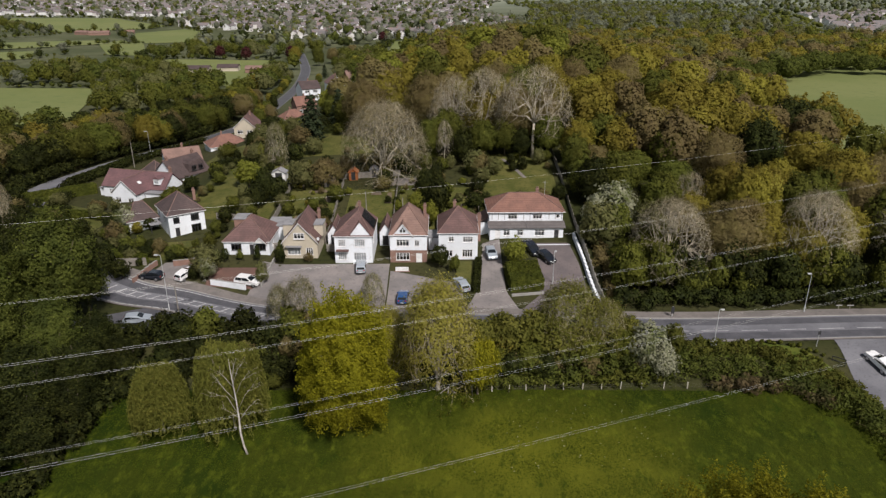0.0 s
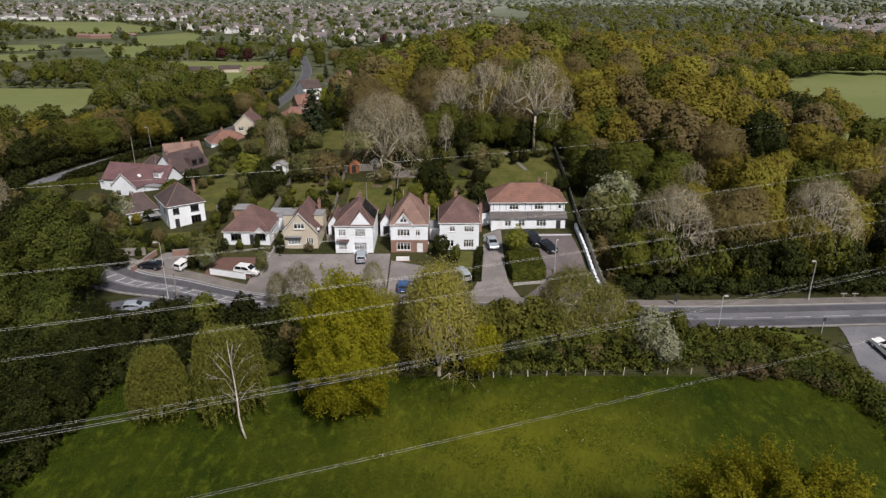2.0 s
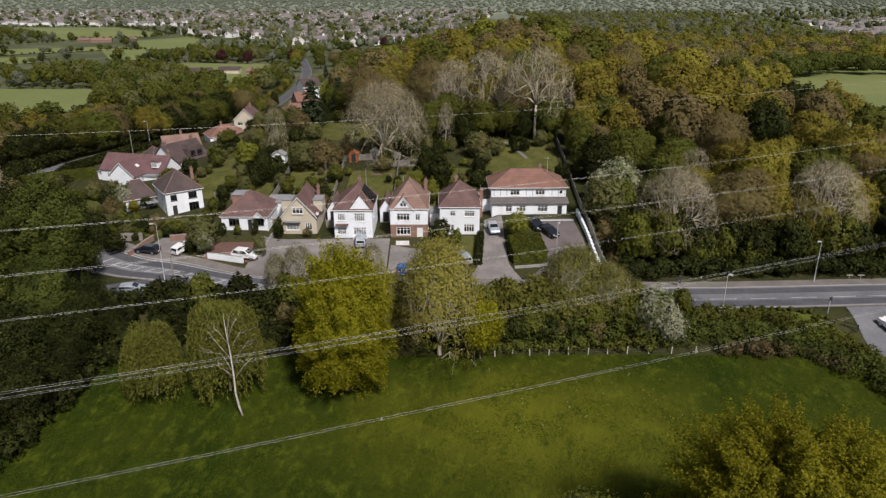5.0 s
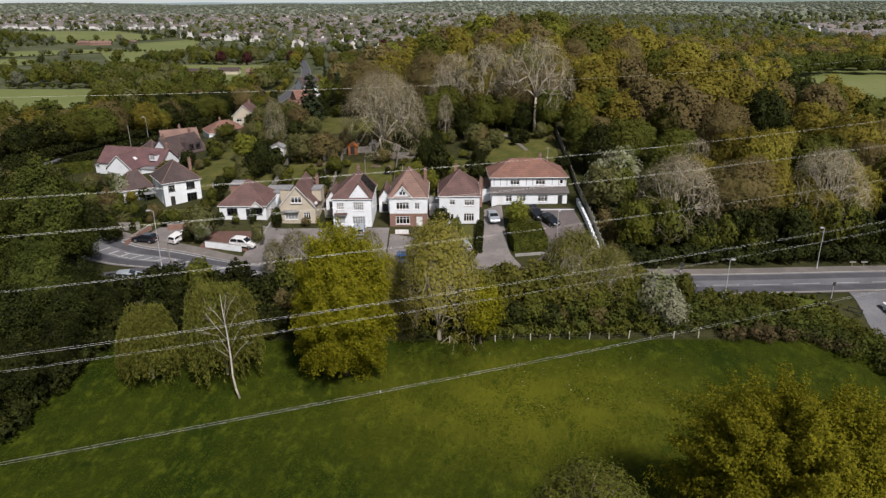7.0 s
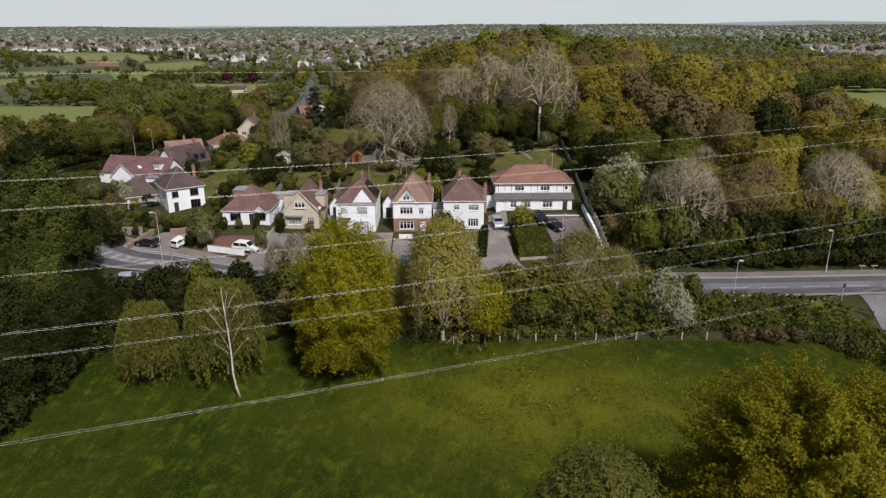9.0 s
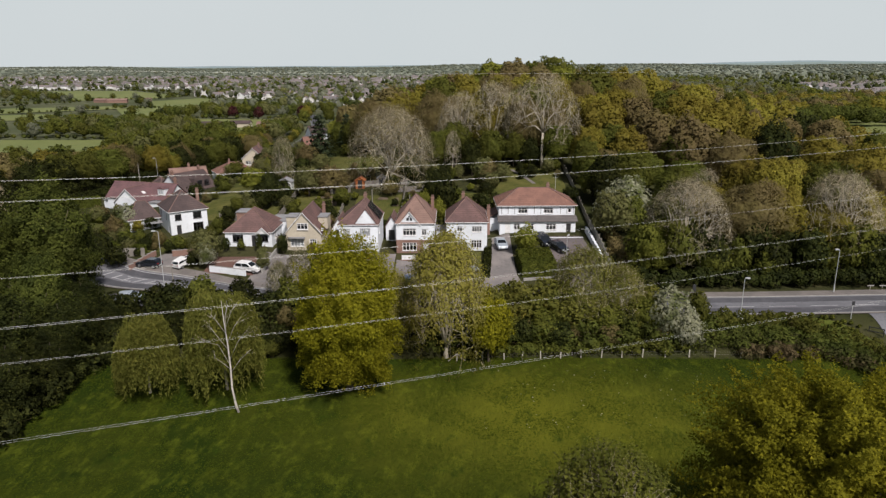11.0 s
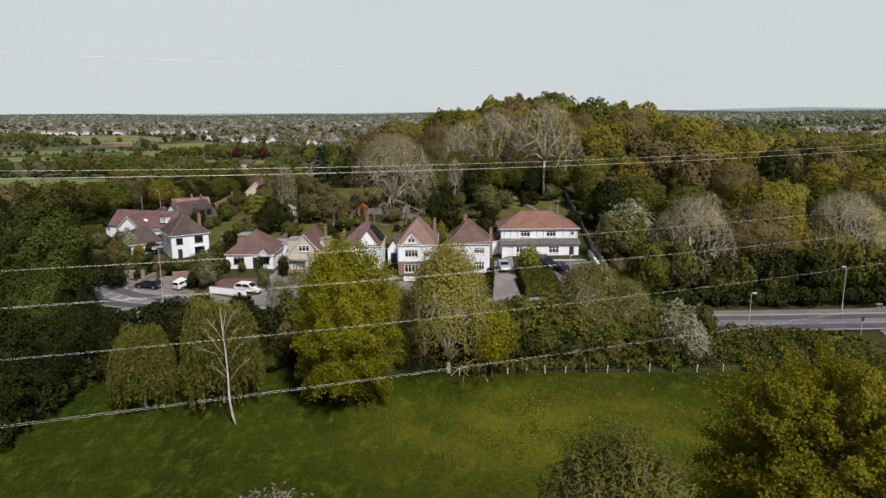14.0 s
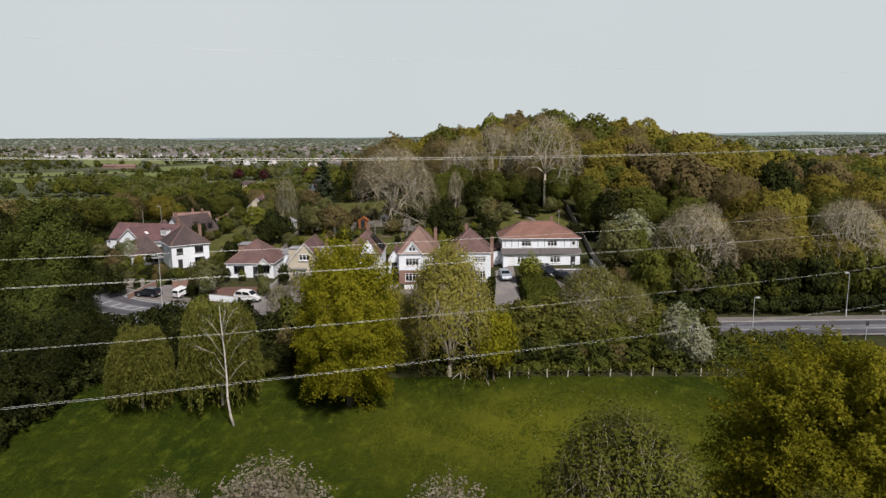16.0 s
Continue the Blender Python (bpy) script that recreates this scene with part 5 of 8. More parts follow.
def field_fence():
    f = thing("field_fence", pose(0, 0, 0), "wire field fence on pale timber posts", "fence")
    xs = [0.7, 3.9, 6.6, 8.9, 11.2, 13.7, 16.3, 18.9, 21.5, 24.1, 27.0, 30.0, 33.2, 36.5, 40.0]
    tops = []
    for i, x in enumerate(xs):
        y = 77.2 + 0.05 * x - 0.0022 * max(0, x - 20) ** 2
        z = g(x, y)
        h = 1.0 + 0.15 * math.sin(i * 2.3)
        p = part("post", Shape().box(-0.06, 0.06, -0.06, 0.06, -0.3, h).add([(-0.06, -0.06, h), (0.06, -0.06, h), (0.06, 0.06, h), (-0.06, 0.06, h), (0, 0, h + 0.05)], [(0, 1, 4), (1, 2, 4), (2, 3, 4), (3, 0, 4)]), M["post_wood"], f, at=pose(x, y, z, 2 * math.sin(i * 1.7), 3 * math.sin(i * 2.9), 0))
        if x == 0.7:
            for k in (-1, 1):
                part("strut", Shape().tube([(x + k * 1.1, y, z), (x, y, z + 1.0)], [0.05, 0.05], 6), M["post_wood"], f)
        tops.append(Vector((x, y, z)))
    for hgt in (0.45, 0.8):
        part("fence_wire", Shape().tube([q + Vector((0, -0.07, hgt)) for q in tops], [0.004] * len(tops), 4), M["fence_wood"], f)


field_fence()


# ---- street furniture ----
def street_lamp(x, y, height, arm, turn, label):
    t = thing("street_lamp", pose(x, y, g(x, y), 0, 0, turn), label, "street lamp", "street lamps")
    part("base", Shape().tube([(0, 0, -0.1), (0, 0, 1.2)], [0.11, 0.10], 10), M["lamp_steel"], t)
    part("column", Shape().tube([(0, 0, 1.2), (0, 0, height * 0.6), (0, 0, height)], [0.052, 0.045, 0.038], 10), M["lamp_steel"], t)
    part("arm", Shape().tube([(0, 0, height), (arm * 0.4, 0, height + 0.12), (arm, 0, height + 0.16)], [0.045, 0.04, 0.035], 8), M["lamp_steel"], t)
    hd = part("lamp_head", Shape().box(arm - 0.1, arm + 0.5, -0.13, 0.13, height + 0.1, height + 0.22).box(arm, arm + 0.45, -0.1, 0.1, height + 0.22, height + 0.26), M["lamp_steel"], t)
    part("lens", Shape().box(arm + 0.05, arm + 0.45, -0.11, 0.11, height + 0.06, height + 0.098), M["lamp_lens"], hd)
    return t


street_lamp(-43.9, 97.2, 9.6, 0.5, 180, "tall grey steel street lamp at the bend")
street_lamp(39.6, 86.7, 5.4, 0.2, 0, "short grey steel street lamp on the verge")
street_lamp(18.9, 106.2, 5.6, 0.3, 60, "grey steel street lamp beside a drive hedge")
street_lamp(57.6, 96.6, 6.6, 0.2, 180, "thin grey street lamp before the wood")
street_lamp(-91.8, 208.5, 7.6, 0.5, 180, "tall grey street lamp by the far road")
street_lamp(-112, 188, 8.0, 0.5, 20, "grey street lamp before dark trees")
street_lamp(-84, 300, 8.5, 0.5, 180, "tall grey street lamp by the far road")


def pole(x, y, h, label, r=0.11):
    t = thing("utility_pole", pose(x, y, g(x, y)), label, "pole", "poles")
    part("mast", Shape().tube([(0, 0, -0.2), (0, 0, h)], [r, r * 0.7], 10), M["fence_wood"], t)
    part("cap", Shape().tube([(0, 0, h), (0, 0, h + 0.12)], [r * 0.85, r * 0.4], 10), M["dark_trim"], t)


pole(-42.2, 96.6, 4.6, "short dark timber pole at the roadside", 0.12)
pole(-89, 190, 7.5, "dark timber telegraph pole")
pole(-15.5, 130, 7.0, "dark timber telegraph pole in a garden")
pole(-8.0, 128, 6.5, "dark timber telegraph pole in a garden")


def sign_post(x, y, h, label, w=0.5, hh=0.7, legs=1):
    t = thing("road_sign", pose(x, y, g(x, y)), label, "road sign", "road signs")
    for k in range(legs):
        part("post", Shape().tube([((k - (legs - 1) / 2) * w, 0, -0.1), ((k - (legs - 1) / 2) * w, 0, h)], [0.045, 0.04], 8), M["grey_metal"], t)
    part("plate", Shape().box(-w / 2 - 0.1, w / 2 + 0.1, -0.09, -0.05, h - hh, h), M["dark_trim"], t, "dark back of a sign plate")
    return t


cabinet = thing("utility_cabinet", pose(39.3, 86.1, g(39.3, 86.1)), "small white utility cabinet at a lamp's foot", "cabinet")
part("body", Shape().box(-0.4, 0.4, -0.2, 0.2, -0.1, 0.75), M["white_trim"], cabinet)
part("lid", Shape().box(-0.44, 0.44, -0.24, 0.24, 0.752, 0.82), M["white_trim"], cabinet)
part("door", Shape().box(-0.34, 0.34, -0.225, -0.203, 0.05, 0.68), M["white_trim"], cabinet)
sign_post(54.2, 86.0, 2.6, "slim signpost at the junction", 0.2, 0.6)
sign_post(36.0, 94.9, 1.9, "dark cabinet-like sign beside the road", 0.3, 1.2)
name_sign = thing("low_road_sign", pose(55.9, 82.9, g(55.9, 82.9), 0, 0, -42), "low dark framed road sign on grass", "road sign")
for u in (-0.85, 0.85):
    part("post", Shape().box(u - 0.05, u + 0.05, -0.05, 0.05, -0.1, 0.95), M["dark_trim"], name_sign)
part("rail", Shape().box(-0.9, 0.9, -0.04, 0.04, 0.85, 0.95), M["dark_trim"], name_sign)
part("plate", Shape().box(-0.8, 0.8, -0.03, 0.03, 0.3, 0.4), M["dark_trim"], name_sign)
for i, (x, y) in enumerate(((63.6, 97.5), (65.4, 97.5))):
    t = thing("sign_board", pose(x, y, g(x, y)), "small white roadside board", "sign", "white boards")
    part("board", Shape().box(-0.5, 0.5, -0.03, 0.03, 0.75, 0.9), M["kerb"], t)
    part("post", Shape().box(-0.04, 0.04, 0.031, 0.08, -0.1, 0.95), M["fence_wood"], t)


# ---- overhead power lines: two circuits of three, and the earth wire ----
def conductor(a, b, c, d, e, label, twin=True):
    t = thing("power_line", pose(0, 0, 0), label, "power line", "overhead power lines")
    for k in ((-1, 1) if twin else (0,)):
        pts = [(x, a + b * x + 0.15 * k, c + d * x + e * x * x) for x in np.linspace(-260, 260, 105)]
        part("cable", Shape().tube(pts, [0.005 if twin else 0.0045] * len(pts), 5), M["wire"], t)
    if twin:
        for x in (-205, -150, -95, -52, -5, 24, 63, 118, 170, 215):
            y, z = a + b * x, c + d * x + e * x * x
            part("spacer", Shape().box(x - 0.02, x + 0.02, y - 0.16, y + 0.16, z - 0.02, z + 0.02), M["wire"], t)


for a, b, c, d, e in ((61.34, 0.3751, 24.01, -0.0057, 0.00040), (61.80, 0.3801, 16.50, -0.0068, 0.00030), (62.33, 0.3787, 9.25, -0.0069, 0.00030), (49.27, 0.3740, 24.53, -0.0055, 0.00040), (48.61, 0.3828, 16.79, -0.0086, 0.00030), (47.21, 0.3751, 9.84, -0.0060, 0.00020)):
    conductor(a, b, c, d, e, "twin aluminium overhead conductors with spacers")
conductor(56.3, 0.39, 32.1, -0.0093, 0.0004, "thin single overhead earth wire", False)


# ---- vehicles ----
def car_meshes(kind, paint):
    """Body, glass and lamps of a car, front along +x, standing at z = 0."""
    L, W, H = {"hatch": (4.1, 1.75, 1.48), "suv": (4.4, 1.84, 1.64), "estate": (4.7, 1.82, 1.5), "van": (4.8, 1.9, 1.95)}[kind]
    a = L / 2
    if kind == "van":
        prof = [(-a, 0.35), (-a, 1.0), (-a + 0.05, H - 0.1), (-a + 0.3, H), (a - 1.7, H), (a - 1.0, 1.12), (a - 0.15, 0.95), (a, 0.6), (a, 0.32)]
        roof_i = (2, 5)
    elif kind == "estate":
        prof = [(-a, 0.35), (-a, 0.95), (-a + 0.35, H - 0.06), (-a + 0.7, H), (a - 2.1, H - 0.02), (a - 1.25, 0.98), (a - 0.2, 0.8), (a, 0.6), (a, 0.3)]
        roof_i = (1, 5)
    else:
        prof = [(-a, 0.38), (-a + 0.02, 0.98), (-a + 0.42, H - 0.1), (-a + 0.75, H), (a - 1.95, H), (a - 1.05, 1.02), (a - 0.18, 0.84), (a, 0.62), (a, 0.32)]
        roof_i = (1, 5)
    belt = prof[roof_i[1]][1]
    s = Shape()
    secs = []
    for (x, z) in prof:
        half = W / 2 * (1.0 if z <= belt else 1.0 - 0.17 * (z - belt) / (H - belt)) * (0.93 if abs(x) > a - 0.1 else 1.0)
        secs.append((x, z, half))
    # lower body outline closed at the sill
    n = len(secs)
    vs = [(x, -h, z) for x, z, h in secs] + [(x, h, z) for x, z, h in secs]
    fs = [(i, i + 1, n + i + 1, n + i) for i in range(n - 1)] + [(n - 1, 0, n, 2 * n - 1)]
    fs = [tuple(reversed(f)) for f in fs]
    fs += [tuple(range(n)), tuple(range(2 * n - 1, n - 1, -1))]
    s.add(vs, fs)
    for sx in (a - 0.78, -a + 0.75):
        for sy in (-1, 1):
            s.box(sx - 0.42, sx + 0.42, sy * W / 2 - 0.02, sy * W / 2 + 0.02, 0.55, 0.72)
    gl = []
    k0, k1 = roof_i

    def slab(p, q, inset):
        (x0, z0, h0), (x1, z1, h1) = p, q
        dx, dz = x1 - x0, z1 - z0
        nl = math.hypot(dx, dz)
        nx, nz = -dz / nl * 0.012, dx / nl * 0.012
        u0, u1 = 0.1, 0.88
        A = (x0 + dx * u0 + nx, z0 + dz * u0 + nz, (h0 + (h1 - h0) * u0) * inset)
        B = (x0 + dx * u1 + nx, z0 + dz * u1 + nz, (h0 + (h1 - h0) * u1) * inset)
        return Shape().add([(A[0], -A[2], A[1]), (A[0], A[2], A[1]), (B[0], B[2], B[1]), (B[0], -B[2], B[1])], [(0, 1, 2, 3)])

    gl.append(("windscreen", slab(secs[k1 - 1], secs[k1], 0.88)))
    gl.append(("rear_window", slab(secs[k0], secs[k0 + 1], 0.86)))
    xa, xb = secs[k0 + 1][0], secs[k1 - 1][0]
    for sy in (-1, 1):
        h_lo, h_hi = W / 2 + 0.006, W / 2 * 0.86 + 0.012
        for u, v in ((0.02, 0.46), (0.5, 0.99)):
            lo0, lo1 = (secs[k0][0] + 0.2) + (secs[k1][0] - 0.25 - secs[k0][0] - 0.2) * u, (secs[k0][0] + 0.2) + (secs[k1][0] - 0.25 - secs[k0][0] - 0.2) * v
            hi0, hi1 = xa + (xb - xa) * u, xa + (xb - xa) * v
            z0, z1 = belt + 0.03, H - 0.13
            q = [(lo0, sy * h_lo * 0.99, z0), (lo1, sy * h_lo * 0.99, z0), (hi1, sy * h_hi, z1), (hi0, sy * h_hi, z1)]
            gl.append(("side_window", Shape().add(q, [(0, 1, 2, 3)])))
    return s, gl, (L, W, H, a)


def wheel_shapes():
    ty, rm = Shape(), Shape()
    n = 16
    ring = [(0.24, -0.1), (0.32, -0.1), (0.33, 0), (0.32, 0.1), (0.24, 0.1)]
    for j in range(n):
        w = 2 * math.pi * j / n
        for r, y in ring:
            ty.v.append((r * math.cos(w), y, r * math.sin(w)))
    for j in range(n):
        for i in range(len(ring) - 1):
            ty.f.append((j * 5 + i, j * 5 + i + 1, ((j + 1) % n) * 5 + i + 1, ((j + 1) % n) * 5 + i))
    rm.tube([(0, -0.085, 0), (0, 0.085, 0)], [0.24, 0.24], 14)
    return ty.mesh("tyre", M["tyre"], True), rm.mesh("rim", M["rim"])


TYRE, RIM = wheel_shapes()


def car(kind, paint, x, y, turn, label, lift=0.07):
    s, gl, (L, W, H, a) = car_meshes(kind, paint)
    dz = (g(x + 1.5 * math.cos(radians(turn)), y + 1.5 * math.sin(radians(turn))) - g(x - 1.5 * math.cos(radians(turn)), y - 1.5 * math.sin(radians(turn)))) / 3
    t = thing("car", pose(x, y, g(x, y) + lift, 0, -math.degrees(math.atan(dz)), turn), label, "car", "parked cars")
    # roll the nose up the slope after turning it
    t.matrix_basis = pose(x, y, g(x, y) + lift, 0, 0, turn) @ pose(0, 0, 0, 0, -math.degrees(math.atan(dz)), 0)
    body = part("body", s, M[paint], t)
    bev = body.modifiers.new("soft", "BEVEL")
    bev.width, bev.segments, bev.limit_method = 0.07, 2, "ANGLE"
    for nm, q in gl:
        part(nm, q, M["car_glass"], t)
    for sx in (a - 0.78, -a + 0.75):
        for sy in (-1, 1):
            w = part("wheel", TYRE, None, t, at=pose(sx, sy * (W / 2 - 0.09), 0.33))
            part("rim", RIM, None, w, at=pose(0, sy * 0.025, 0))
    for sy in (-1, 1):
        part("headlight", Shape().box(a - 0.16, a + 0.005, sy * (W / 2 - 0.42) - 0.16, sy * (W / 2 - 0.42) + 0.16, 0.66, 0.78), M["lamp_lens"], t)
        part("tail_light", Shape().box(-a - 0.008, -a + 0.1, sy * (W / 2 - 0.3) - 0.12, sy * (W / 2 - 0.3) + 0.12, 0.78, 0.98), M["tail_lens"], t)
        part("door_mirror", Shape().box(a - 1.55, a - 1.4, sy * (W / 2 + 0.1) - 0.09, sy * (W / 2 + 0.1) + 0.09, 0.98, 1.12), M[paint], t)
    for k in (-1, 1):
        part("pale_bar", Shape().box(k * (a + 0.006) - 0.008, k * (a + 0.006) + 0.008, -0.26, 0.26, 0.45, 0.56), M["white_trim"], t)
    part("bumper", Shape().box(-a - 0.02, a + 0.02, -W / 2 + 0.15, W / 2 - 0.15, 0.3, 0.42), M["tyre"], t)
    return t


car("suv", "car_white", -33.6, 106.0, -12, "white compact crossover parked on red gravel")
car("hatch", "car_white", -44.9, 108.4, 62, "white hatchback parked nose-in on a drive")
car("hatch", "car_silver", -47.3, 93.3, 12, "silver hatchback parked under roadside trees")
car("hatch", "car_dark", -50.8, 107.8, 170, "dark hatchback parked beside a brick wall")
car("hatch", "car_silver", -14.6, 110.6, 95, "pale silver hatchback parked close before a house")
car("hatch", "car_blue", -6.6, 101.0, 88, "bright blue hatchback parked on a drive")
car("hatch", "car_silver", 3.1, 105.0, 112, "silver grey hatchback parked beside a lawn")
car("hatch", "car_silver", 8.8, 115.0, -82, "silver blue hatchback parked on a sloping drive")
car("estate", "car_dark", 16.4, 116.3, -70, "dark blue estate car parked below a terrace")
car("hatch", "car_dark", 18.6, 113.2, -60, "dark blue hatchback parked on a paved drive")
car("hatch", "car_white", 61.3, 82.6, 112, "white hatchback waiting at the junction")


# ---- plants ----
import functools


def cards(P, N, size, rng, slim=0.85, fold=0.15):
    """Leaf cards: folded four-cornered leaves at P, facing N."""
    n = len(P)
    N = N / np.linalg.norm(N, axis=1, keepdims=True)
    T = np.cross(N, rng.normal(size=(n, 3)))
    T /= np.linalg.norm(T, axis=1, keepdims=True)
    B = np.cross(N, T)
    s = (size * rng.uniform(0.6, 1.4, n))[:, None]
    V = np.stack([P + T * s * 0.5, P + B * s * 0.5 * slim - N * s * fold, P - T * s * 0.5, P - B * s * 0.5 * slim - N * s * fold], 1)
    return V.reshape(-1, 3)


def tris(P, N, size, rng):
    """Three-cornered leaf sprays, for plants further off."""
    n = len(P)
    N = N / np.linalg.norm(N, axis=1, keepdims=True)
    T = np.cross(N, rng.normal(size=(n, 3)))
    T /= np.linalg.norm(T, axis=1, keepdims=True)
    B = np.cross(N, T)
    s = (size * rng.uniform(0.6, 1.4, n))[:, None]
    w = rng.uniform(0.45, 0.75, n)[:, None]
    return np.stack([P + T * s * 0.6, P - T * s * 0.45 + B * s * w, P - T * s * 0.35 - B * s * w], 1).reshape(-1, 3)


def card_mesh(name, V, material, n=4, N=None, hull=None):
    """One mesh of leaves with n corners each; N: soft normals, one a leaf; hull: (points, triangles, normals) inside the leaves."""
    me = bpy.data.meshes.new(name)
    k = len(V) // n
    F, total = np.arange(n * k, dtype=np.int32), n * k
    start = np.arange(0, n * k, n, dtype=np.int32)
    if hull is not None:
        F = np.concatenate([F, (hull[1] + len(V)).astype(np.int32).ravel()])
        start = np.concatenate([start, n * k + 3 * np.arange(len(hull[1]), dtype=np.int32)])
        V = np.concatenate([V, hull[0]])
    me.vertices.add(len(V))
    me.vertices.foreach_set("co", np.asarray(V, np.float32).ravel())
    me.loops.add(len(F))
    me.loops.foreach_set("vertex_index", F)
    me.polygons.add(len(start))
    me.polygons.foreach_set("loop_start", start)
    me.update(calc_edges=True)
    if N is not None:
        W = np.repeat(N / np.linalg.norm(N, axis=1, keepdims=True), n, 0)
        if hull is not None:
            W = np.concatenate([W, hull[2]])
        me.normals_split_custom_set_from_vertices(W.astype(np.float32))
    me.materials.append(material)
    return me


@functools.lru_cache(None)
def ball(k):
    bm = bmesh.new()
    bmesh.ops.create_icosphere(bm, subdivisions=k, radius=1)
    V = np.array([tuple(v.co) for v in bm.verts])
    F = np.array([[v.index for v in f.verts] for f in bm.faces])
    bm.free()
    return V, F


def in_blobs(blobs, n, rng, low=-0.35, shell=0.6):
    """Points on the upper shells of ball-shaped clumps (x, y, z, r), with their outward directions."""
    blobs = np.asarray(blobs, float)
    w = blobs[:, 3] ** 2
    i = rng.choice(len(blobs), n, p=w / w.sum())
    d = rng.normal(size=(n, 3))
    d /= np.linalg.norm(d, axis=1, keepdims=True)
    d[:, 2] = np.where(d[:, 2] < low, -d[:, 2], d[:, 2])
    r = blobs[i, 3] * rng.uniform(shell, 1.06, n)
    return blobs[i, :3] + d * r[:, None] * np.array([1, 1, 0.85]), d


class Dome:
    """A lumpy crown from height h0 to h1: large bumps, and small ones on them."""
    def __init__(self, rng, R, h0, h1, bumps=24, bump=0.2, mid=0.45, skirt=0.0):
        self.mid, self.skirt = mid, skirt
        self.R, self.h0, self.h1, self.bump, self.n = R, h0, h1, bump, bumps
        self.b = rng.normal(size=(bumps, 3)) + np.array([0, 0, 0.35])
        self.b /= np.linalg.norm(self.b, axis=1, keepdims=True)
        self.a = rng.uniform(0.55, 1.25, bumps)
        self.c = rng.normal(size=(bumps * 4, 3))
        self.c /= np.linalg.norm(self.c, axis=1, keepdims=True)

    def at(self, d, f=1.0):
        """Points on the dome in the directions d, and the way that it faces there."""
        k = np.exp(-(1 - d @ self.b.T) / (1.3 / self.n)) * self.a
        e = np.exp(-(1 - d @ self.c.T) / (0.33 / self.n))
        best, small = k.argmax(1), e.argmax(1)
        q = ((1 - self.bump) + self.bump * k.max(1) + self.bump * 0.35 * (e.max(1) - 0.5)) * f
        zc = self.h0 + (self.h1 - self.h0) * self.mid
        rz = np.where(d[:, 2] > 0, (self.h1 - zc) / 1.02, zc - self.h0)
        wide = np.where(d[:, 2] < 0, np.maximum(np.hypot(d[:, 0], d[:, 1]), 0.15) ** -self.skirt, 1.0) * self.R
        P = np.stack([d[:, 0] * wide, d[:, 1] * wide, d[:, 2] * rz], 1) * q[:, None] + np.array([0, 0, zc])
        return P, d + (d - self.b[best]) * 1.1 + (d - self.c[small]) * 0.9

    def points(self, rng, n, low=-0.6, depth=0.35):
        d = rng.normal(size=(n, 3))
        d /= np.linalg.norm(d, axis=1, keepdims=True)
        d[:, 2] = np.where(d[:, 2] < low, -d[:, 2], d[:, 2])
        return self.at(d, 1 - depth * rng.random(n) ** 2.2)

    def hull(self, k, f=0.84):
        V, F = ball(k)
        P, D = self.at(V, f)
        return P, F, D / np.linalg.norm(D, axis=1, keepdims=True)


def crown_points(rng, n, R, h0, h1, bumps=24, bump=0.2, low=-0.6, depth=0.35):
    return Dome(rng, R, h0, h1, bumps, bump).points(rng, n, low, depth)


def crown_blobs(rng, h0, h1, R, k, top=0.75):
    """Places for limbs to reach, inside a crown."""
    out = [(0, 0, (h0 + h1) / 2, R * 0.62)]
    zc, rz = (h0 + h1) / 2, (h1 - h0) / 2
    for _ in range(k):
        u = rng.normal(size=3)
        u /= np.linalg.norm(u)
        u[2] = abs(u[2]) * 1.1 - 0.2
        q = rng.uniform(0.55, 0.8)
        out.append((u[0] * R * q, u[1] * R * q, zc + u[2] * rz * 0.75, R * 0.3))
    return out


def sprays(P, D, length, width, rng):
    """Thin twig-end sprays that point outwards from the crown."""
    n = len(P)
    T = 0.35 * D / np.linalg.norm(D, axis=1, keepdims=True) + rng.normal(size=(n, 3)) * 0.6 + np.array([0, 0, 0.3])
    T /= np.linalg.norm(T, axis=1, keepdims=True)
    B = np.cross(D + rng.normal(size=(n, 3)) * 0.08, T)
    B /= np.linalg.norm(B, axis=1, keepdims=True)
    L = (length * rng.uniform(0.6, 1.4, n))[:, None]
    return np.stack([P + T * L * 0.55, P - T * L * 0.45 + B * width, P - T * L * 0.45 - B * width], 1).reshape(-1, 3)


def trunk_shape(rng, blobs, h0, r, limbs=7):
    s = Shape()
    top = max(b[2] for b in blobs) * 0.72
    lean = rng.normal(size=2) * 0.25
    pts = [(lean[0] * (z / top) ** 2, lean[1] * (z / top) ** 2, z) for z in np.linspace(-0.6, top, 6)]
    s.tube(pts, [r * 1.25, r, r * 0.85, r * 0.65, r * 0.4, r * 0.12], 8)
    for b in blobs[1:limbs + 1]:
        z0 = min(h0 * 0.9 + rng.uniform(0, 0.3) * (b[2] - h0), b[2] * 0.8)
        z0 = max(z0, 0.4)
        a = Vector((0, 0, z0))
        e = Vector(b[:3])
        mid = a.lerp(e, 0.5) + Vector((*(rng.normal(size=2) * 0.3), 0.4))
        s.tube([a, mid, e], [r * 0.45, r * 0.3, r * 0.06], 5)
    return s


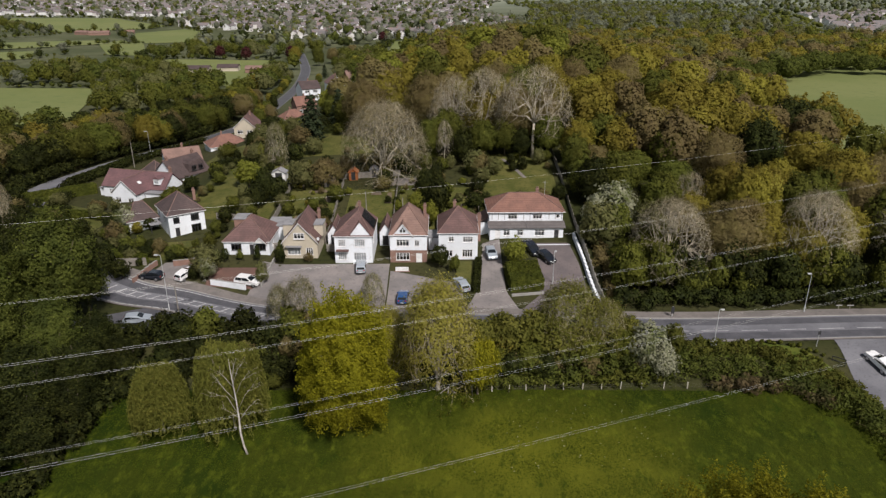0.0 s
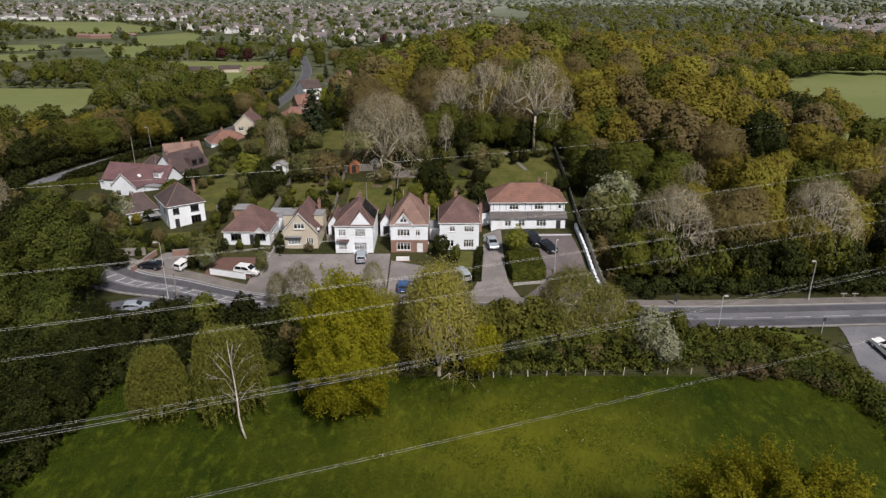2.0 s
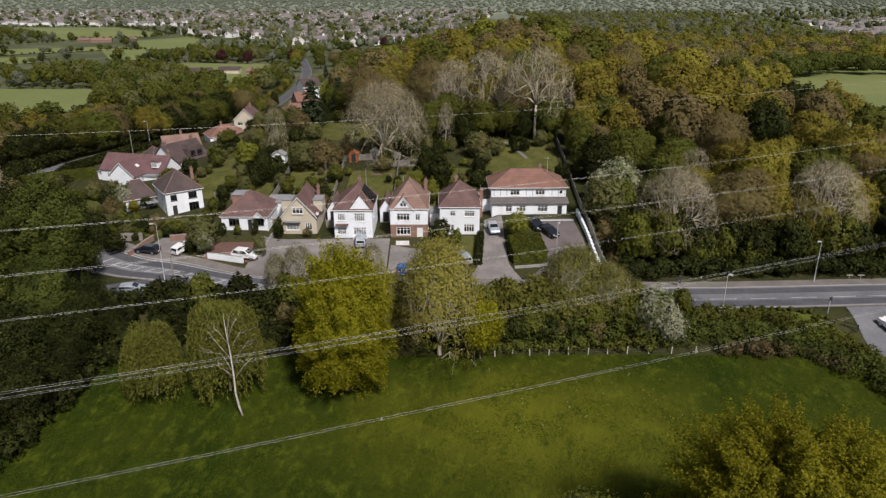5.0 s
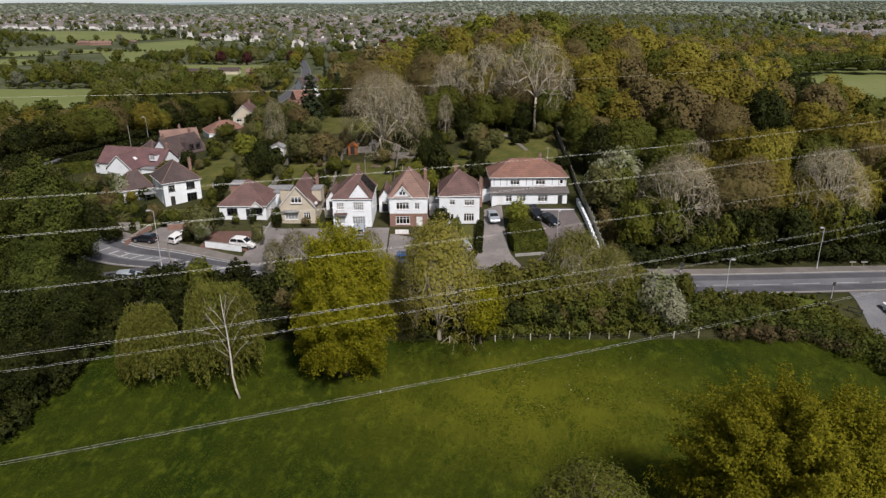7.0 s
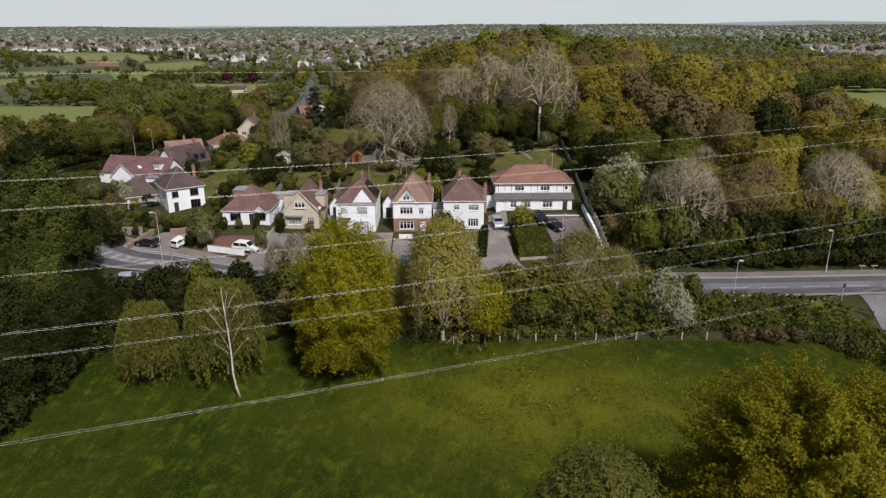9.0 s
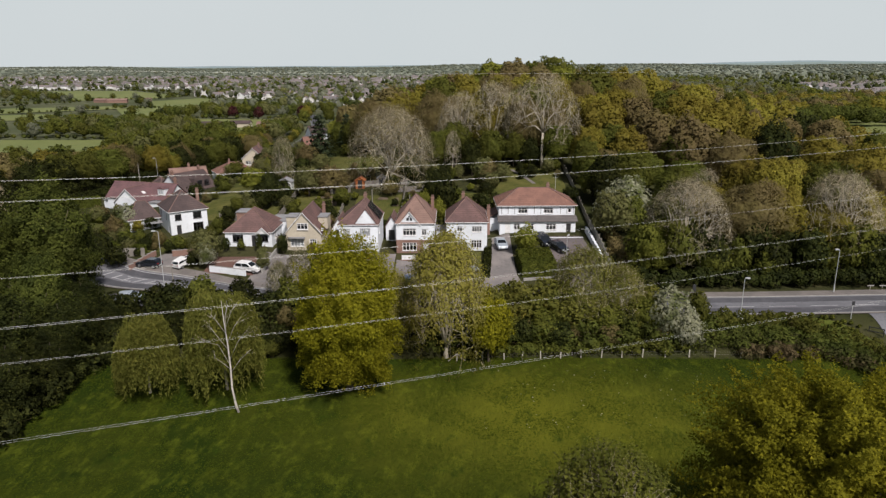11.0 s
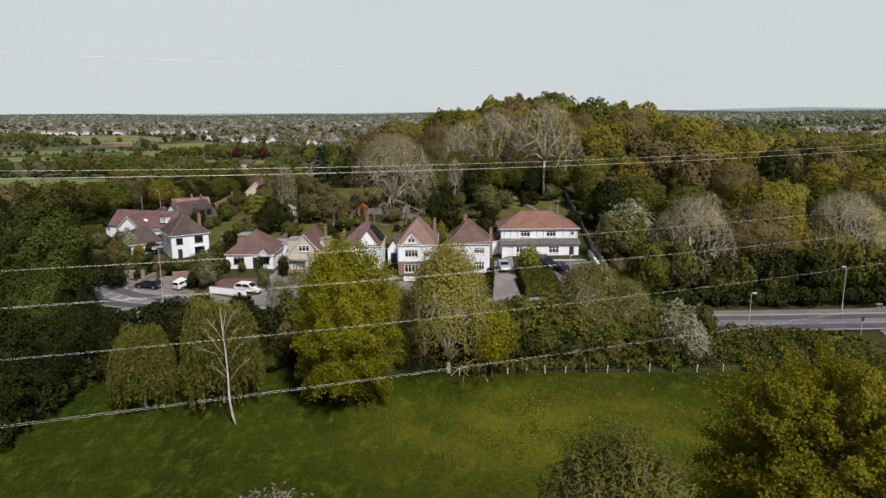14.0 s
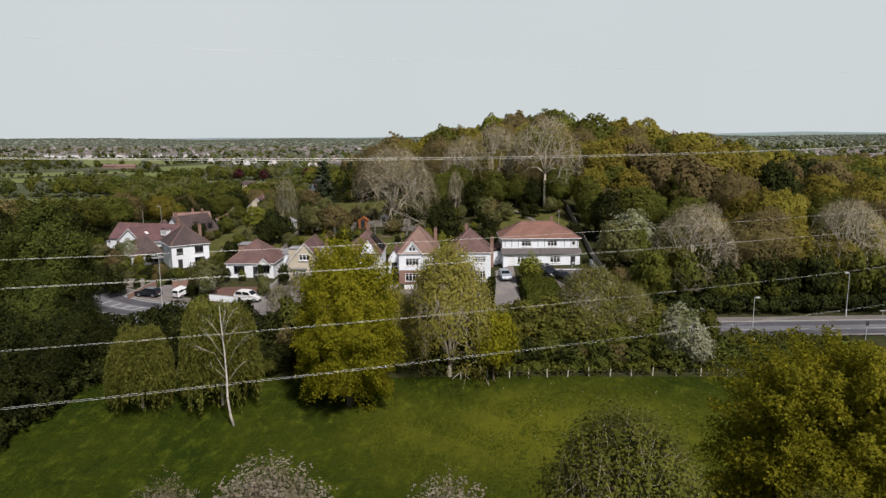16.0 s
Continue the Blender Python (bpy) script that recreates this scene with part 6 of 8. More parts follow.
def fan_shape(rng, h, R, h0, r, forks=(9, 6, 5), twigs=12, thick=0.03):
    """A leafless dome: limbs that fork outwards shell by shell, ending in fine twigs. Returns the branches, the twigs' corners and tips."""
    s = Shape()
    base = Vector((0, 0, h0))

    def shell(d, f):
        return base + Vector((d[0] * R * f, d[1] * R * f, d[2] * (h - h0) * f))

    def turned(d, k):
        e = d + rng.normal(size=3) * k
        e[2] = max(e[2], -0.12)
        return e / np.linalg.norm(e)

    s.tube([(0, 0, -0.5), (0.05 * R * rng.normal(), 0.05 * R * rng.normal(), h0 * 0.5), base], [r * 1.3, r, r * 0.85], 8)
    ends = []
    for i in range(forks[0]):
        a = 2 * math.pi * (i + rng.random() * 0.6) / forks[0]
        el = rng.uniform(0.15, 1.25) if i else 1.5
        d1 = np.array([math.cos(a) * math.cos(el), math.sin(a) * math.cos(el), math.sin(el)])
        p1 = shell(d1, 0.42)
        s.tube([base, base.lerp(p1, 0.5) + Vector((0, 0, 0.04 * h)), p1], [r * 0.55, r * 0.4, r * 0.3], 5)
        for _ in range(forks[1]):
            d2 = turned(d1, 0.34)
            p2 = shell(d2, rng.uniform(0.62, 0.74))
            s.tube([p1, p1.lerp(p2, 0.5) + Vector(rng.normal(size=3)) * 0.15, p2], [r * 0.26, r * 0.18, r * 0.12], 4)
            for _ in range(forks[2]):
                d3 = turned(d2, 0.2)
                p3 = shell(d3, rng.uniform(0.82, 0.93))
                s.tube([p2, p3], [r * 0.1, r * 0.05], 3)
                ends.append((p3, d3))
    A, B = [], []
    for p3, d3 in ends:
        for _ in range(twigs):
            d4 = turned(d3, 0.16)
            q = shell(d4, rng.uniform(0.9, 1.06))
            A.append(p3.lerp(q, rng.uniform(0, 0.25)))
            B.append(q)
    A, B = np.array([tuple(q) for q in A]), np.array([tuple(q) for q in B])
    W = np.cross(B - A, rng.normal(size=A.shape))
    W = W / np.linalg.norm(W, axis=1, keepdims=True) * thick
    return s, np.stack([A + W, A - W, B], 1).reshape(-1, 3), B


KINDS = {}


def make_kind(name, n_var, seed, h, R, h0, leaf, count, material, bark="bark", bumps=24, bump=0.2, limbs=6, r=0.28, low=-0.75, fine=False, loose=0.2, brush=0.0, depth=0.22, reach=1.7, core=0.84, sub=3, soft=0.75, mid=0.45, skirt=0.0, fuzz=0.12):
    """Meshes for a kind of tree: a few variants of trunk and crown, at full size h. brush: share of thin sprays among the leaves; core: how far the dense inner crown reaches; soft: how evenly the leaves are lit; skirt: how wide the foot spreads; fuzz: how far leaves stray, in metres."""
    out = []
    for k in range(n_var):
        rng = np.random.default_rng(seed + k)
        dome = Dome(rng, R, h0, h, bumps, bump, mid, skirt)
        P, D = dome.points(rng, count, low, depth)
        P = P + rng.normal(size=P.shape) * fuzz
        P[:, 2] = np.maximum(P[:, 2], 0.1)
        D /= np.linalg.norm(D, axis=1, keepdims=True)
        cut = int(count * (1 - brush))
        N = D[:cut] + rng.normal(size=(cut, 3)) * loose + np.array([0, 0, 0.15])
        N /= np.linalg.norm(N, axis=1, keepdims=True)
        hull = dome.hull(sub, core) if core else None
        if fine:
            crown = card_mesh("crown", cards(P, N, leaf, rng), M[material], 4, soft * D + (1 - soft) * N, hull)
        else:
            V = tris(P[:cut], N, leaf, rng)
            if brush:
                V = np.concatenate([V, sprays(P[cut:], D[cut:], leaf * reach, leaf * 0.16, rng)])
            crown = card_mesh("crown", V, M[material], 3, np.concatenate([soft * D[:cut] + (1 - soft) * N, D[cut:]]), hull)
        B = crown_blobs(rng, max(h0, 0.2 * h), h, R, 14)
        out.append((trunk_shape(rng, B, max(h0, 0.18 * h), r, limbs).mesh("trunk", M[bark], True), crown))
    KINDS[name] = (h, out)


def make_bare(name, n_var, seed, h, R, h0, r, material="bark_grey", forks=(9, 6, 5), twigs=12, thick=0.03, twig_mat="leaf_twig", haze=0, haze_mat="leaf_bud", size=0.3, stray=0.25):
    """Leafless or budding trees: limbs, fine twigs, and opening leaves on the twigs."""
    out = []
    for k in range(n_var):
        rng = np.random.default_rng(seed + k)
        s, V, tips = fan_shape(rng, h, R, h0, r, forks, twigs, thick)
        if haze:
            P = tips[rng.choice(len(tips), haze)] * rng.uniform(0.86, 1.02, haze)[:, None] + rng.normal(size=(haze, 3)) * stray
            D = P - np.array([0, 0, h * 0.4])
            D = D / np.linalg.norm(D, axis=1, keepdims=True)
            W = tris(P, D + rng.normal(size=P.shape) * 0.4, size, rng)
        tr = s.mesh("branches", M[material], True)
        out.append((tr, card_mesh("twigs", V, M[twig_mat], 3, tips - np.array([0, 0, h0 * 0.6])), card_mesh("leaves", W, M[haze_mat], 3, D) if haze else None))
    KINDS[name] = (h, out)


def plant(kind, x, y, h, label, rng, wide=1.0, group="", name="tree", category="tree", sink=0.0):
    full, variants = KINDS[kind]
    tr, cr, *more = variants[int(rng.integers(len(variants)))]
    f = h / full
    t = thing(name, pose(x, y, g(x, y) - sink, 0, 0, float(rng.uniform(0, 360))) @ Matrix.Diagonal((f * wide, f * wide, f, 1)), label, category, group)
    if tr is not None:
        part("trunk", tr, None, t)
    if cr is not None:
        part("crown", cr, None, t)
    if more and more[0] is not None:
        part("leaves", more[0], None, t)
    return t


make_kind("oak_olive", 4, 10, 15, 7.2, 0.8, 0.42, 7000, "leaf_olive", brush=0.35, reach=1.8, bumps=70, bump=0.25, loose=0.5, soft=0.68, depth=0.2, core=0.7, sub=2)
make_kind("oak_green", 3, 20, 15, 6.8, 0.8, 0.42, 6600, "leaf_green", brush=0.25, reach=1.7, bumps=64, bump=0.28, loose=0.5, soft=0.66, depth=0.22, core=0.68, sub=2)
make_kind("oak_dark", 3, 30, 15, 6.4, 0.4, 0.46, 5400, "leaf_dark", brush=0.15, bumps=50, bump=0.34, loose=0.55, soft=0.6, depth=0.28, core=0.6, sub=2)
make_kind("oak_bud", 3, 40, 15, 7.0, 1.2, 0.36, 7600, "leaf_bud", bark="bark_grey", brush=0.75, reach=2.6, bumps=50, bump=0.2, loose=0.5, soft=0.7, depth=0.24, core=0.66, sub=2)
make_kind("bush_green", 3, 50, 5, 2.5, 0.0, 0.33, 1300, "leaf_green", r=0.1, limbs=3, bumps=24, bump=0.36, loose=0.5, soft=0.6, depth=0.3, core=0.6, sub=1)
make_kind("bush_olive", 2, 53, 5, 2.5, 0.0, 0.31, 1400, "leaf_olive", r=0.1, limbs=3, bumps=26, bump=0.34, brush=0.35, reach=1.8, loose=0.5, soft=0.6, depth=0.3, core=0.6, sub=1)
make_kind("bush_dark", 2, 55, 5, 2.5, 0.0, 0.33, 1200, "leaf_dark", r=0.1, limbs=3, bumps=24, bump=0.36, loose=0.5, soft=0.6, depth=0.3, core=0.55, sub=1)
make_kind("bush_grey", 2, 60, 6, 3.0, 0.1, 0.34, 1500, "leaf_grey", r=0.12, limbs=4, bumps=26, bump=0.32, brush=0.3, loose=0.5, soft=0.6, depth=0.3, core=0.55, sub=1)
make_kind("bush_white", 2, 65, 5, 2.6, 0.2, 0.24, 1900, "blossom", r=0.1, limbs=4, bumps=22, bump=0.36, brush=0.15, loose=0.5, core=0.0)
make_kind("bush_yellow", 2, 68, 5, 2.4, 0.2, 0.27, 1700, "leaf_lime", r=0.1, limbs=4, bumps=24, bump=0.34, brush=0.15, loose=0.5, soft=0.6, depth=0.3, core=0.55, sub=1)
make_kind("bush_bud", 2, 72, 5, 2.6, 0.1, 0.29, 1500, "leaf_bud", r=0.1, limbs=4, bumps=22, bump=0.3, brush=0.55, reach=2.1, loose=0.5, soft=0.6, depth=0.3, core=0.5, sub=1)
make_kind("bush_purple", 1, 75, 8, 3.4, 0.5, 0.5, 900, "leaf_purple", r=0.15, limbs=3, loose=0.5, core=0.6, sub=1)
make_bare("bare_big", 1, 80, 19, 10.6, 3.2, 0.36, forks=(15, 6, 6), twigs=9, thick=0.02, haze=5000, haze_mat="leaf_bud", size=0.22)
make_bare("bare_wood", 3, 85, 18, 6.6, 6.0, 0.25, forks=(8, 6, 5), twigs=8, thick=0.028)
make_bare("bare_tall", 2, 89, 20, 8.2, 7.5, 0.27, forks=(10, 6, 5), twigs=8, thick=0.026)
make_bare("bare_fan", 2, 88, 15, 8.0, 3.6, 0.26, forks=(12, 6, 5), twigs=9, thick=0.02, haze=500, haze_mat="leaf_bud", size=0.2)
make_bare("bare_hazy", 3, 92, 15, 6.4, 3.0, 0.24, forks=(9, 6, 5), twigs=8, thick=0.028, haze=1100, haze_mat="leaf_bud", size=0.24)


def conifer_kind(name, seed, h, R):
    rng = np.random.default_rng(seed)
    P, D = [], []
    for k in range(9):
        z = h * (0.16 + 0.09 * k)
        rr = R * (1 - 0.085 * k)
        n = 260 - 18 * k
        a = rng.uniform(0, 2 * math.pi, n)
        q = rr * np.sqrt(rng.uniform(0.05, 1, n)) * (0.75 + 0.25 * np.sin(a * 5 + k * 2))
        P.append(np.stack([q * np.cos(a), q * np.sin(a), z + rng.normal(size=n) * 0.25 - 0.12 * q], 1))
        D.append(np.stack([np.cos(a) * 0.4, np.sin(a) * 0.4, np.full(n, 1.0)], 1))
    P, D = np.concatenate(P), np.concatenate(D)
    s = Shape().tube([(0, 0, -0.5), (0, 0, h * 0.5), (0, 0, h)], [0.35, 0.2, 0.03], 8)
    KINDS[name] = (h, [(s.mesh("trunk", M["bark"], True), card_mesh("crown", cards(P, D + rng.normal(size=P.shape) * 0.3, 0.75, rng), M["leaf_conifer"]))])


conifer_kind("cedar", 5, 14, 5.0)


def weeping_kind(name, seed, h, R, material, size=0.2, strands=420):
    """A crown of hanging leafy strands."""
    rng = np.random.default_rng(seed)
    P0, D0 = crown_points(rng, strands, R, h * 0.12, h, 16, 0.2, -0.3, 0.6)
    P, D = [], []
    for p, d in zip(P0, D0):
        n = int(rng.uniform(8, 22))
        t = np.arange(n)
        out = d * np.array([1, 1, 0.2])
        q = p + np.outer(np.minimum(t, 5) * 0.06, out) - np.outer(np.maximum(0, t - 1) * 0.17, np.array([0, 0, 1])) + rng.normal(size=(n, 3)) * 0.09
        q[:, 2] = np.maximum(q[:, 2], 0.25)
        P.append(q)
        D.append(np.repeat((out + np.array([0, 0, 0.3]))[None], n, 0))
    P, D = np.concatenate(P), np.concatenate(D)
    tr = trunk_shape(rng, crown_blobs(rng, h * 0.3, h, R, 12), h * 0.25, 0.16, 9).mesh("trunk", M["bark_grey"], True)
    KINDS[name] = (h, [(tr, card_mesh("crown", np.concatenate([sprays(P, D * 0.25 + np.array([0, 0, -1.3]), size * 2.2, size * 0.2, rng), tris(P[::3], D[::3] + rng.normal(size=P[::3].shape) * 0.5, size * 0.7, rng)]), M[material], 3))])


weeping_kind("willow", 101, 9, 4.0, "leaf_willow", 0.22, 1900)
weeping_kind("willow_olive", 102, 10, 4.0, "leaf_willow", 0.22, 1900)

# trees that stand close to the drone
make_kind("yellow_maple", 1, 201, 18, 6.5, -0.4, 0.16, 130000, "leaf_yellow", bumps=190, bump=0.32, limbs=16, r=0.35, low=-1.0, loose=1.0, soft=0.3, core=0.5, mid=0.44, depth=0.36, skirt=0.6, fuzz=0.13)
make_kind("near_oak", 1, 211, 19, 9.6, 2.5, 0.15, 180000, "leaf_oak", bumps=300, bump=0.36, limbs=18, r=0.5, loose=1.0, soft=0.3, core=0.6, sub=4, depth=0.3, fuzz=0.1)
make_kind("dark_near", 2, 221, 19, 7.0, 0.2, 0.30, 22000, "leaf_dark", bumps=90, bump=0.36, limbs=14, r=0.45, low=-0.9, soft=0.15, loose=0.7, core=0.4, sub=2, depth=0.36)
make_kind("green_near", 2, 226, 19, 7.0, 0.4, 0.28, 26000, "leaf_mid", bumps=90, bump=0.36, limbs=14, r=0.45, low=-0.9, soft=0.3, loose=0.5, core=0.5, sub=2, depth=0.32)
make_bare("hawthorn", 2, 231, 15, 6.0, 1.5, 0.26, forks=(12, 7, 6), twigs=8, thick=0.018, haze=46000, haze_mat="leaf_fresh", size=0.15, stray=0.14)
make_bare("blossom_tree", 2, 241, 15, 4.8, 1.5, 0.26, forks=(12, 7, 6), twigs=8, thick=0.016, haze=34000, haze_mat="blossom_pink", size=0.12, stray=0.11)
make_bare("budding", 2, 251, 13, 6.0, 1.2, 0.30, forks=(10, 5, 5), twigs=9, thick=0.022, haze=26000, haze_mat="leaf_bright", size=0.18)
make_bare("thorn", 2, 261, 10, 5.5, 0.6, 0.18, forks=(11, 6, 5), twigs=9, thick=0.022, haze=15000, haze_mat="leaf_haw", size=0.17)
make_kind("lime_spray", 1, 271, 6, 2.6, 0.3, 0.17, 9000, "leaf_yellow", r=0.12, bumps=40, bump=0.36, loose=0.7, soft=0.5, core=0.0, depth=0.5)
make_kind("bush_haw", 2, 275, 5, 2.5, 0.0, 0.25, 2200, "leaf_haw", r=0.1, limbs=4, bumps=28, bump=0.34, brush=0.3, reach=1.8, loose=0.55, soft=0.55, depth=0.3, core=0.55, sub=1)
make_kind("bush_fresh", 2, 57, 5, 2.5, 0.0, 0.27, 1900, "leaf_fresh", r=0.1, limbs=3, bumps=24, bump=0.36, loose=0.5, soft=0.6, depth=0.3, core=0.6, sub=1)
make_bare("budding_pale", 2, 255, 10, 4.2, 0.6, 0.14, forks=(9, 6, 4), twigs=9, thick=0.022, haze=3600, haze_mat="leaf_grey", size=0.18)

R0 = np.random.default_rng(7)
plant("yellow_maple", -11.7, 70.4, 19.9, "tall maple in fresh yellow-green leaf at the field edge", R0, 0.88)
plant("budding", -0.6, 78.2, 16.4, "spreading tree just coming into leaf, branches showing", R0, 0.8)
# added plant for the bright leaf cluster on the budding tree's right side
plant("lime_spray", 4.6, 77.0, 9.4, "bright yellow-green leaves of the spreading tree, added as a small tree", R0, 0.8)
plant("budding", -7.5, 82.5, 9.0, "half-leafed tree beside the roadside hedge", R0, 0.9)
plant("budding_pale", -21.5, 92.0, 8.5, "thin grey budding tree beside the road", R0, 0.9)
plant("budding_pale", -25.5, 94.5, 6.0, "thin grey budding shrub beside the road", R0, 0.9)
plant("budding_pale", -11.5, 100.0, 5.5, "thin grey budding tree before a house", R0, 0.9)
plant("willow", -34.5, 69.4, 10.4, "rounded grey-green weeping willow on the field edge", R0, 0.84, sink=0.5)
plant("willow_olive", -25.9, 70.2, 14.8, "weeping olive-green birch clump on the field edge", R0, 0.79, sink=1.5)
plant("near_oak", 24.5, 37.8, 19.0, "large spreading oak in olive spring leaf", R0, 1.04)
plant("hawthorn", 9.2, 33.5, 15.6, "tangled grey-green hawthorn below the drone", R0, 1.0)
plant("hawthorn", 17.5, 28.5, 13.4, "tangled grey-green hawthorn beside the oak", R0, 0.8)
plant("blossom_tree", -7.8, 24.5, 16.7, "tree in pale pink-white blossom", R0, 0.95)
plant("blossom_tree", -12.2, 25.0, 15.7, "tree in pale pink-white blossom", R0, 0.72)
plant("blossom_tree", -0.4, 23.5, 16.4, "tree in pale pink-white blossom", R0, 0.85)


def birch():
    t = thing("birch_tree", pose(-23.2, 65.7, g(-23.2, 65.7)), "slender white-barked birch, nearly bare, leaning at the base", "tree")
    s = Shape()
    P = [Vector(q) for q in ((0, 0, -0.3), (-0.32, 0, 1.2), (-0.52, 0, 3.0), (-0.48, 0, 5.4), (-0.55, 0, 8.0), (-0.72, 0, 10.6), (-0.8, 0, 13.0))]
    s.tube(P, [0.15, 0.125, 0.11, 0.10, 0.08, 0.055, 0.015], 8)
    rng = np.random.default_rng(3)
    for z, dx, dz in ((5.0, -2.6, 3.4), (5.5, 2.2, 3.6), (6.6, -2.0, 3.2), (7.2, 1.8, 3.2), (8.2, -1.5, 2.6), (8.7, 1.3, 2.8), (4.2, 1.9, 2.2), (9.6, 0.7, 2.0), (4.6, -1.6, 1.6), (7.9, 0.2, 3.4)):
        z *= 1.12
        a = Vector((-0.48 - 0.045 * max(0, z - 6), 0, z))
        b = a + Vector((dx * 0.5, rng.normal() * 0.3, dz * 0.62))
        c = a + Vector((dx * 1.0, rng.normal() * 0.5, dz))
        s.tube([a, b, c], [0.03, 0.02, 0.006], 5)
        for _ in range(7):
            e = b.lerp(c, rng.random())
            u = Vector((dx * 0.3 + rng.normal() * 0.5, rng.normal() * 0.6, rng.uniform(0.2, 0.9)))
            s.tube([e, e + u, e + u * 1.3 - Vector((0, 0, 0.5))], [0.009, 0.006, 0.003], 3)
    part("trunk", s, M["bark_white"], t, smooth=True)


birch()


# hedges and scrub: lumpy masses of leaf along a line
def hedge(name, line, width, height, material, label, seed, density=26, size=0.28, lumps=0.35, stems=0, category="hedge", wild=True):
    rng = np.random.default_rng(seed)
    pts = resample(line, max(2, int(sum(math.dist(a, b) for a, b in zip(line, line[1:])) / 0.8)))
    B = []
    for q in pts:
        for _ in range(max(1, int(width / 1.3))):
            r = rng.uniform(0.5, 0.9) * min(width * 0.55, height * 0.6, 1.6) * (1 if wild else 0.9)
            x, y = q.x + rng.normal() * width * 0.22, q.y + rng.normal() * width * 0.22
            z = g(x, y) + max(0.3, (height - r) * (1 - lumps * rng.random()) * rng.uniform(0.25, 1.0) ** 0.5)
            B.append((x, y, z, r))
    B = np.array(B)
    n = int(1.6 * density * len(B))
    P, D = in_blobs(B, n, rng, -0.7, 0.75)
    ob = thing(name, pose(0, 0, 0), label, category)
    part("foliage", card_mesh("foliage", tris(P, D + rng.normal(size=P.shape) * 0.5, size, rng), M[material], 3, D + np.array([0, 0, 0.2])), None, ob)
    if stems:
        s = Shape()
        for _ in range(stems):
            b = B[int(rng.integers(len(B)))]
            a = Vector((b[0], b[1] - rng.random() * 0.6, g(b[0], b[1])))
            e = a + Vector((rng.normal() * 1.2, rng.normal() * 0.8 - 0.4, rng.uniform(0.5, height)))
            s.tube([a, a.lerp(e, 0.5) + Vector((rng.normal() * 0.3, 0, 0.4)), e], [0.03, 0.022, 0.008], 3)
        tagged(part("stem_tangle", s, M["dead_stem"], ob), kind="stuff")
    return ob


def box_hedge(a, b, width, height, label, seed, material="leaf_hedge", size=0.2, density=95):
    """A clipped hedge with flat sides along a line."""
    rng = np.random.default_rng(seed)
    A, B = Vector(a), Vector(b)
    L = (B - A).length
    t, w = (B - A) / L, Vector((-(B - A).y, (B - A).x)) / L
    area = L * width + 2 * L * height + 2 * width * height
    n = int(area * density)
    pick = rng.random(n) * area
    u, v, z = rng.random(n) * L, (rng.random(n) - 0.5) * width, rng.random(n) * height
    N = np.zeros((n, 3))
    top = pick < L * width
    side = (~top) & (pick < L * width + 2 * L * height)
    end = ~(top | side)
    sg = np.where(rng.random(n) < 0.5, -1.0, 1.0)
    z = np.where(top, height + 0.06 * np.sin(u * 2.1) + rng.normal(size=n) * 0.05, z)
    v = np.where(side, sg * (width / 2 + 0.05 * np.sin(u * 3 + z * 2)) + rng.normal(size=n) * 0.05, v)
    u = np.where(end, np.where(sg < 0, 0, L) + rng.normal(size=n) * 0.05, u)
    N[:, 2] = np.where(top, 1, 0.25)
    for k in range(2):
        N[:, k] = np.where(side, sg * w[k], np.where(end, sg * t[k], 0))
    x, y = A.x + t.x * u + w.x * v, A.y + t.y * u + w.y * v
    P = np.stack([x, y, land(x, y) + z], 1)
    V = tris(P, N + rng.normal(size=N.shape) * 0.5, size, rng)
    N = N + rng.normal(size=N.shape) * 0.25
    ob = thing("clipped_hedge", pose(0, 0, 0), label, "hedge", "clipped hedges")
    part("foliage", card_mesh("foliage", V, M[material], 3, N), None, ob)


hedge("field_hedge", [(-2, 80.5), (12, 81.6), (22, 82.0), (30, 82.2)], 4.6, 4.0, "leaf_mid", "dense dark green field hedge behind wire fence", 301, 60, 0.30, stems=50)
hedge("field_hedge", [(-3, 83.6), (12, 84.6), (26, 84.6)], 3.0, 4.6, "leaf_olive", "olive roadside hedge above the field", 302, 50, 0.30, stems=40)
hedge("field_hedge", [(29, 81.6), (40, 81.4), (48, 79.4), (52.5, 75), (55, 68), (56, 60)], 6.4, 2.6, "leaf_mid", "dense green bramble hedge with dry stems", 303, 40, 0.26, stems=200)
hedge("field_hedge", [(30, 84.4), (40, 84.6), (46, 83.8), (52, 80), (55, 74)], 3.6, 2.4, "leaf_green", "green brambles between the field and the road", 319, 50, 0.26, stems=60)
hedge("bramble_patch", [(37, 78.4), (43, 78.6), (48, 77.6), (51, 74.4)], 3.4, 2.0, "dead_stem", "dry brown bramble patch at the field edge", 304, 40, 0.3, stems=220, category="bramble")
hedge("field_hedge", [(-41, 86.5), (-38, 86.5), (-30, 86.5), (-20, 85), (-8, 84)], 6.0, 4.6, "leaf_dark", "dark overgrown roadside hedge", 305, 48, 0.32, stems=60)
hedge("field_hedge", [(-47, 80), (-44, 74), (-46, 62), (-50, 50)], 5.0, 3.0, "leaf_dark", "dark overgrown hedge along the field", 306, 50, 0.32, stems=60)
hedge("field_hedge", [(-1, 78.6), (8, 79.0), (16, 79.4), (29, 79.7)], 2.6, 1.9, "leaf_green", "low green brambles against the wire fence", 320, 46, 0.26, stems=30)
box_hedge((11.2, 106.4), (16.8, 107.0), 5.6, 2.1, "tall clipped green hedge block between two drives", 307)
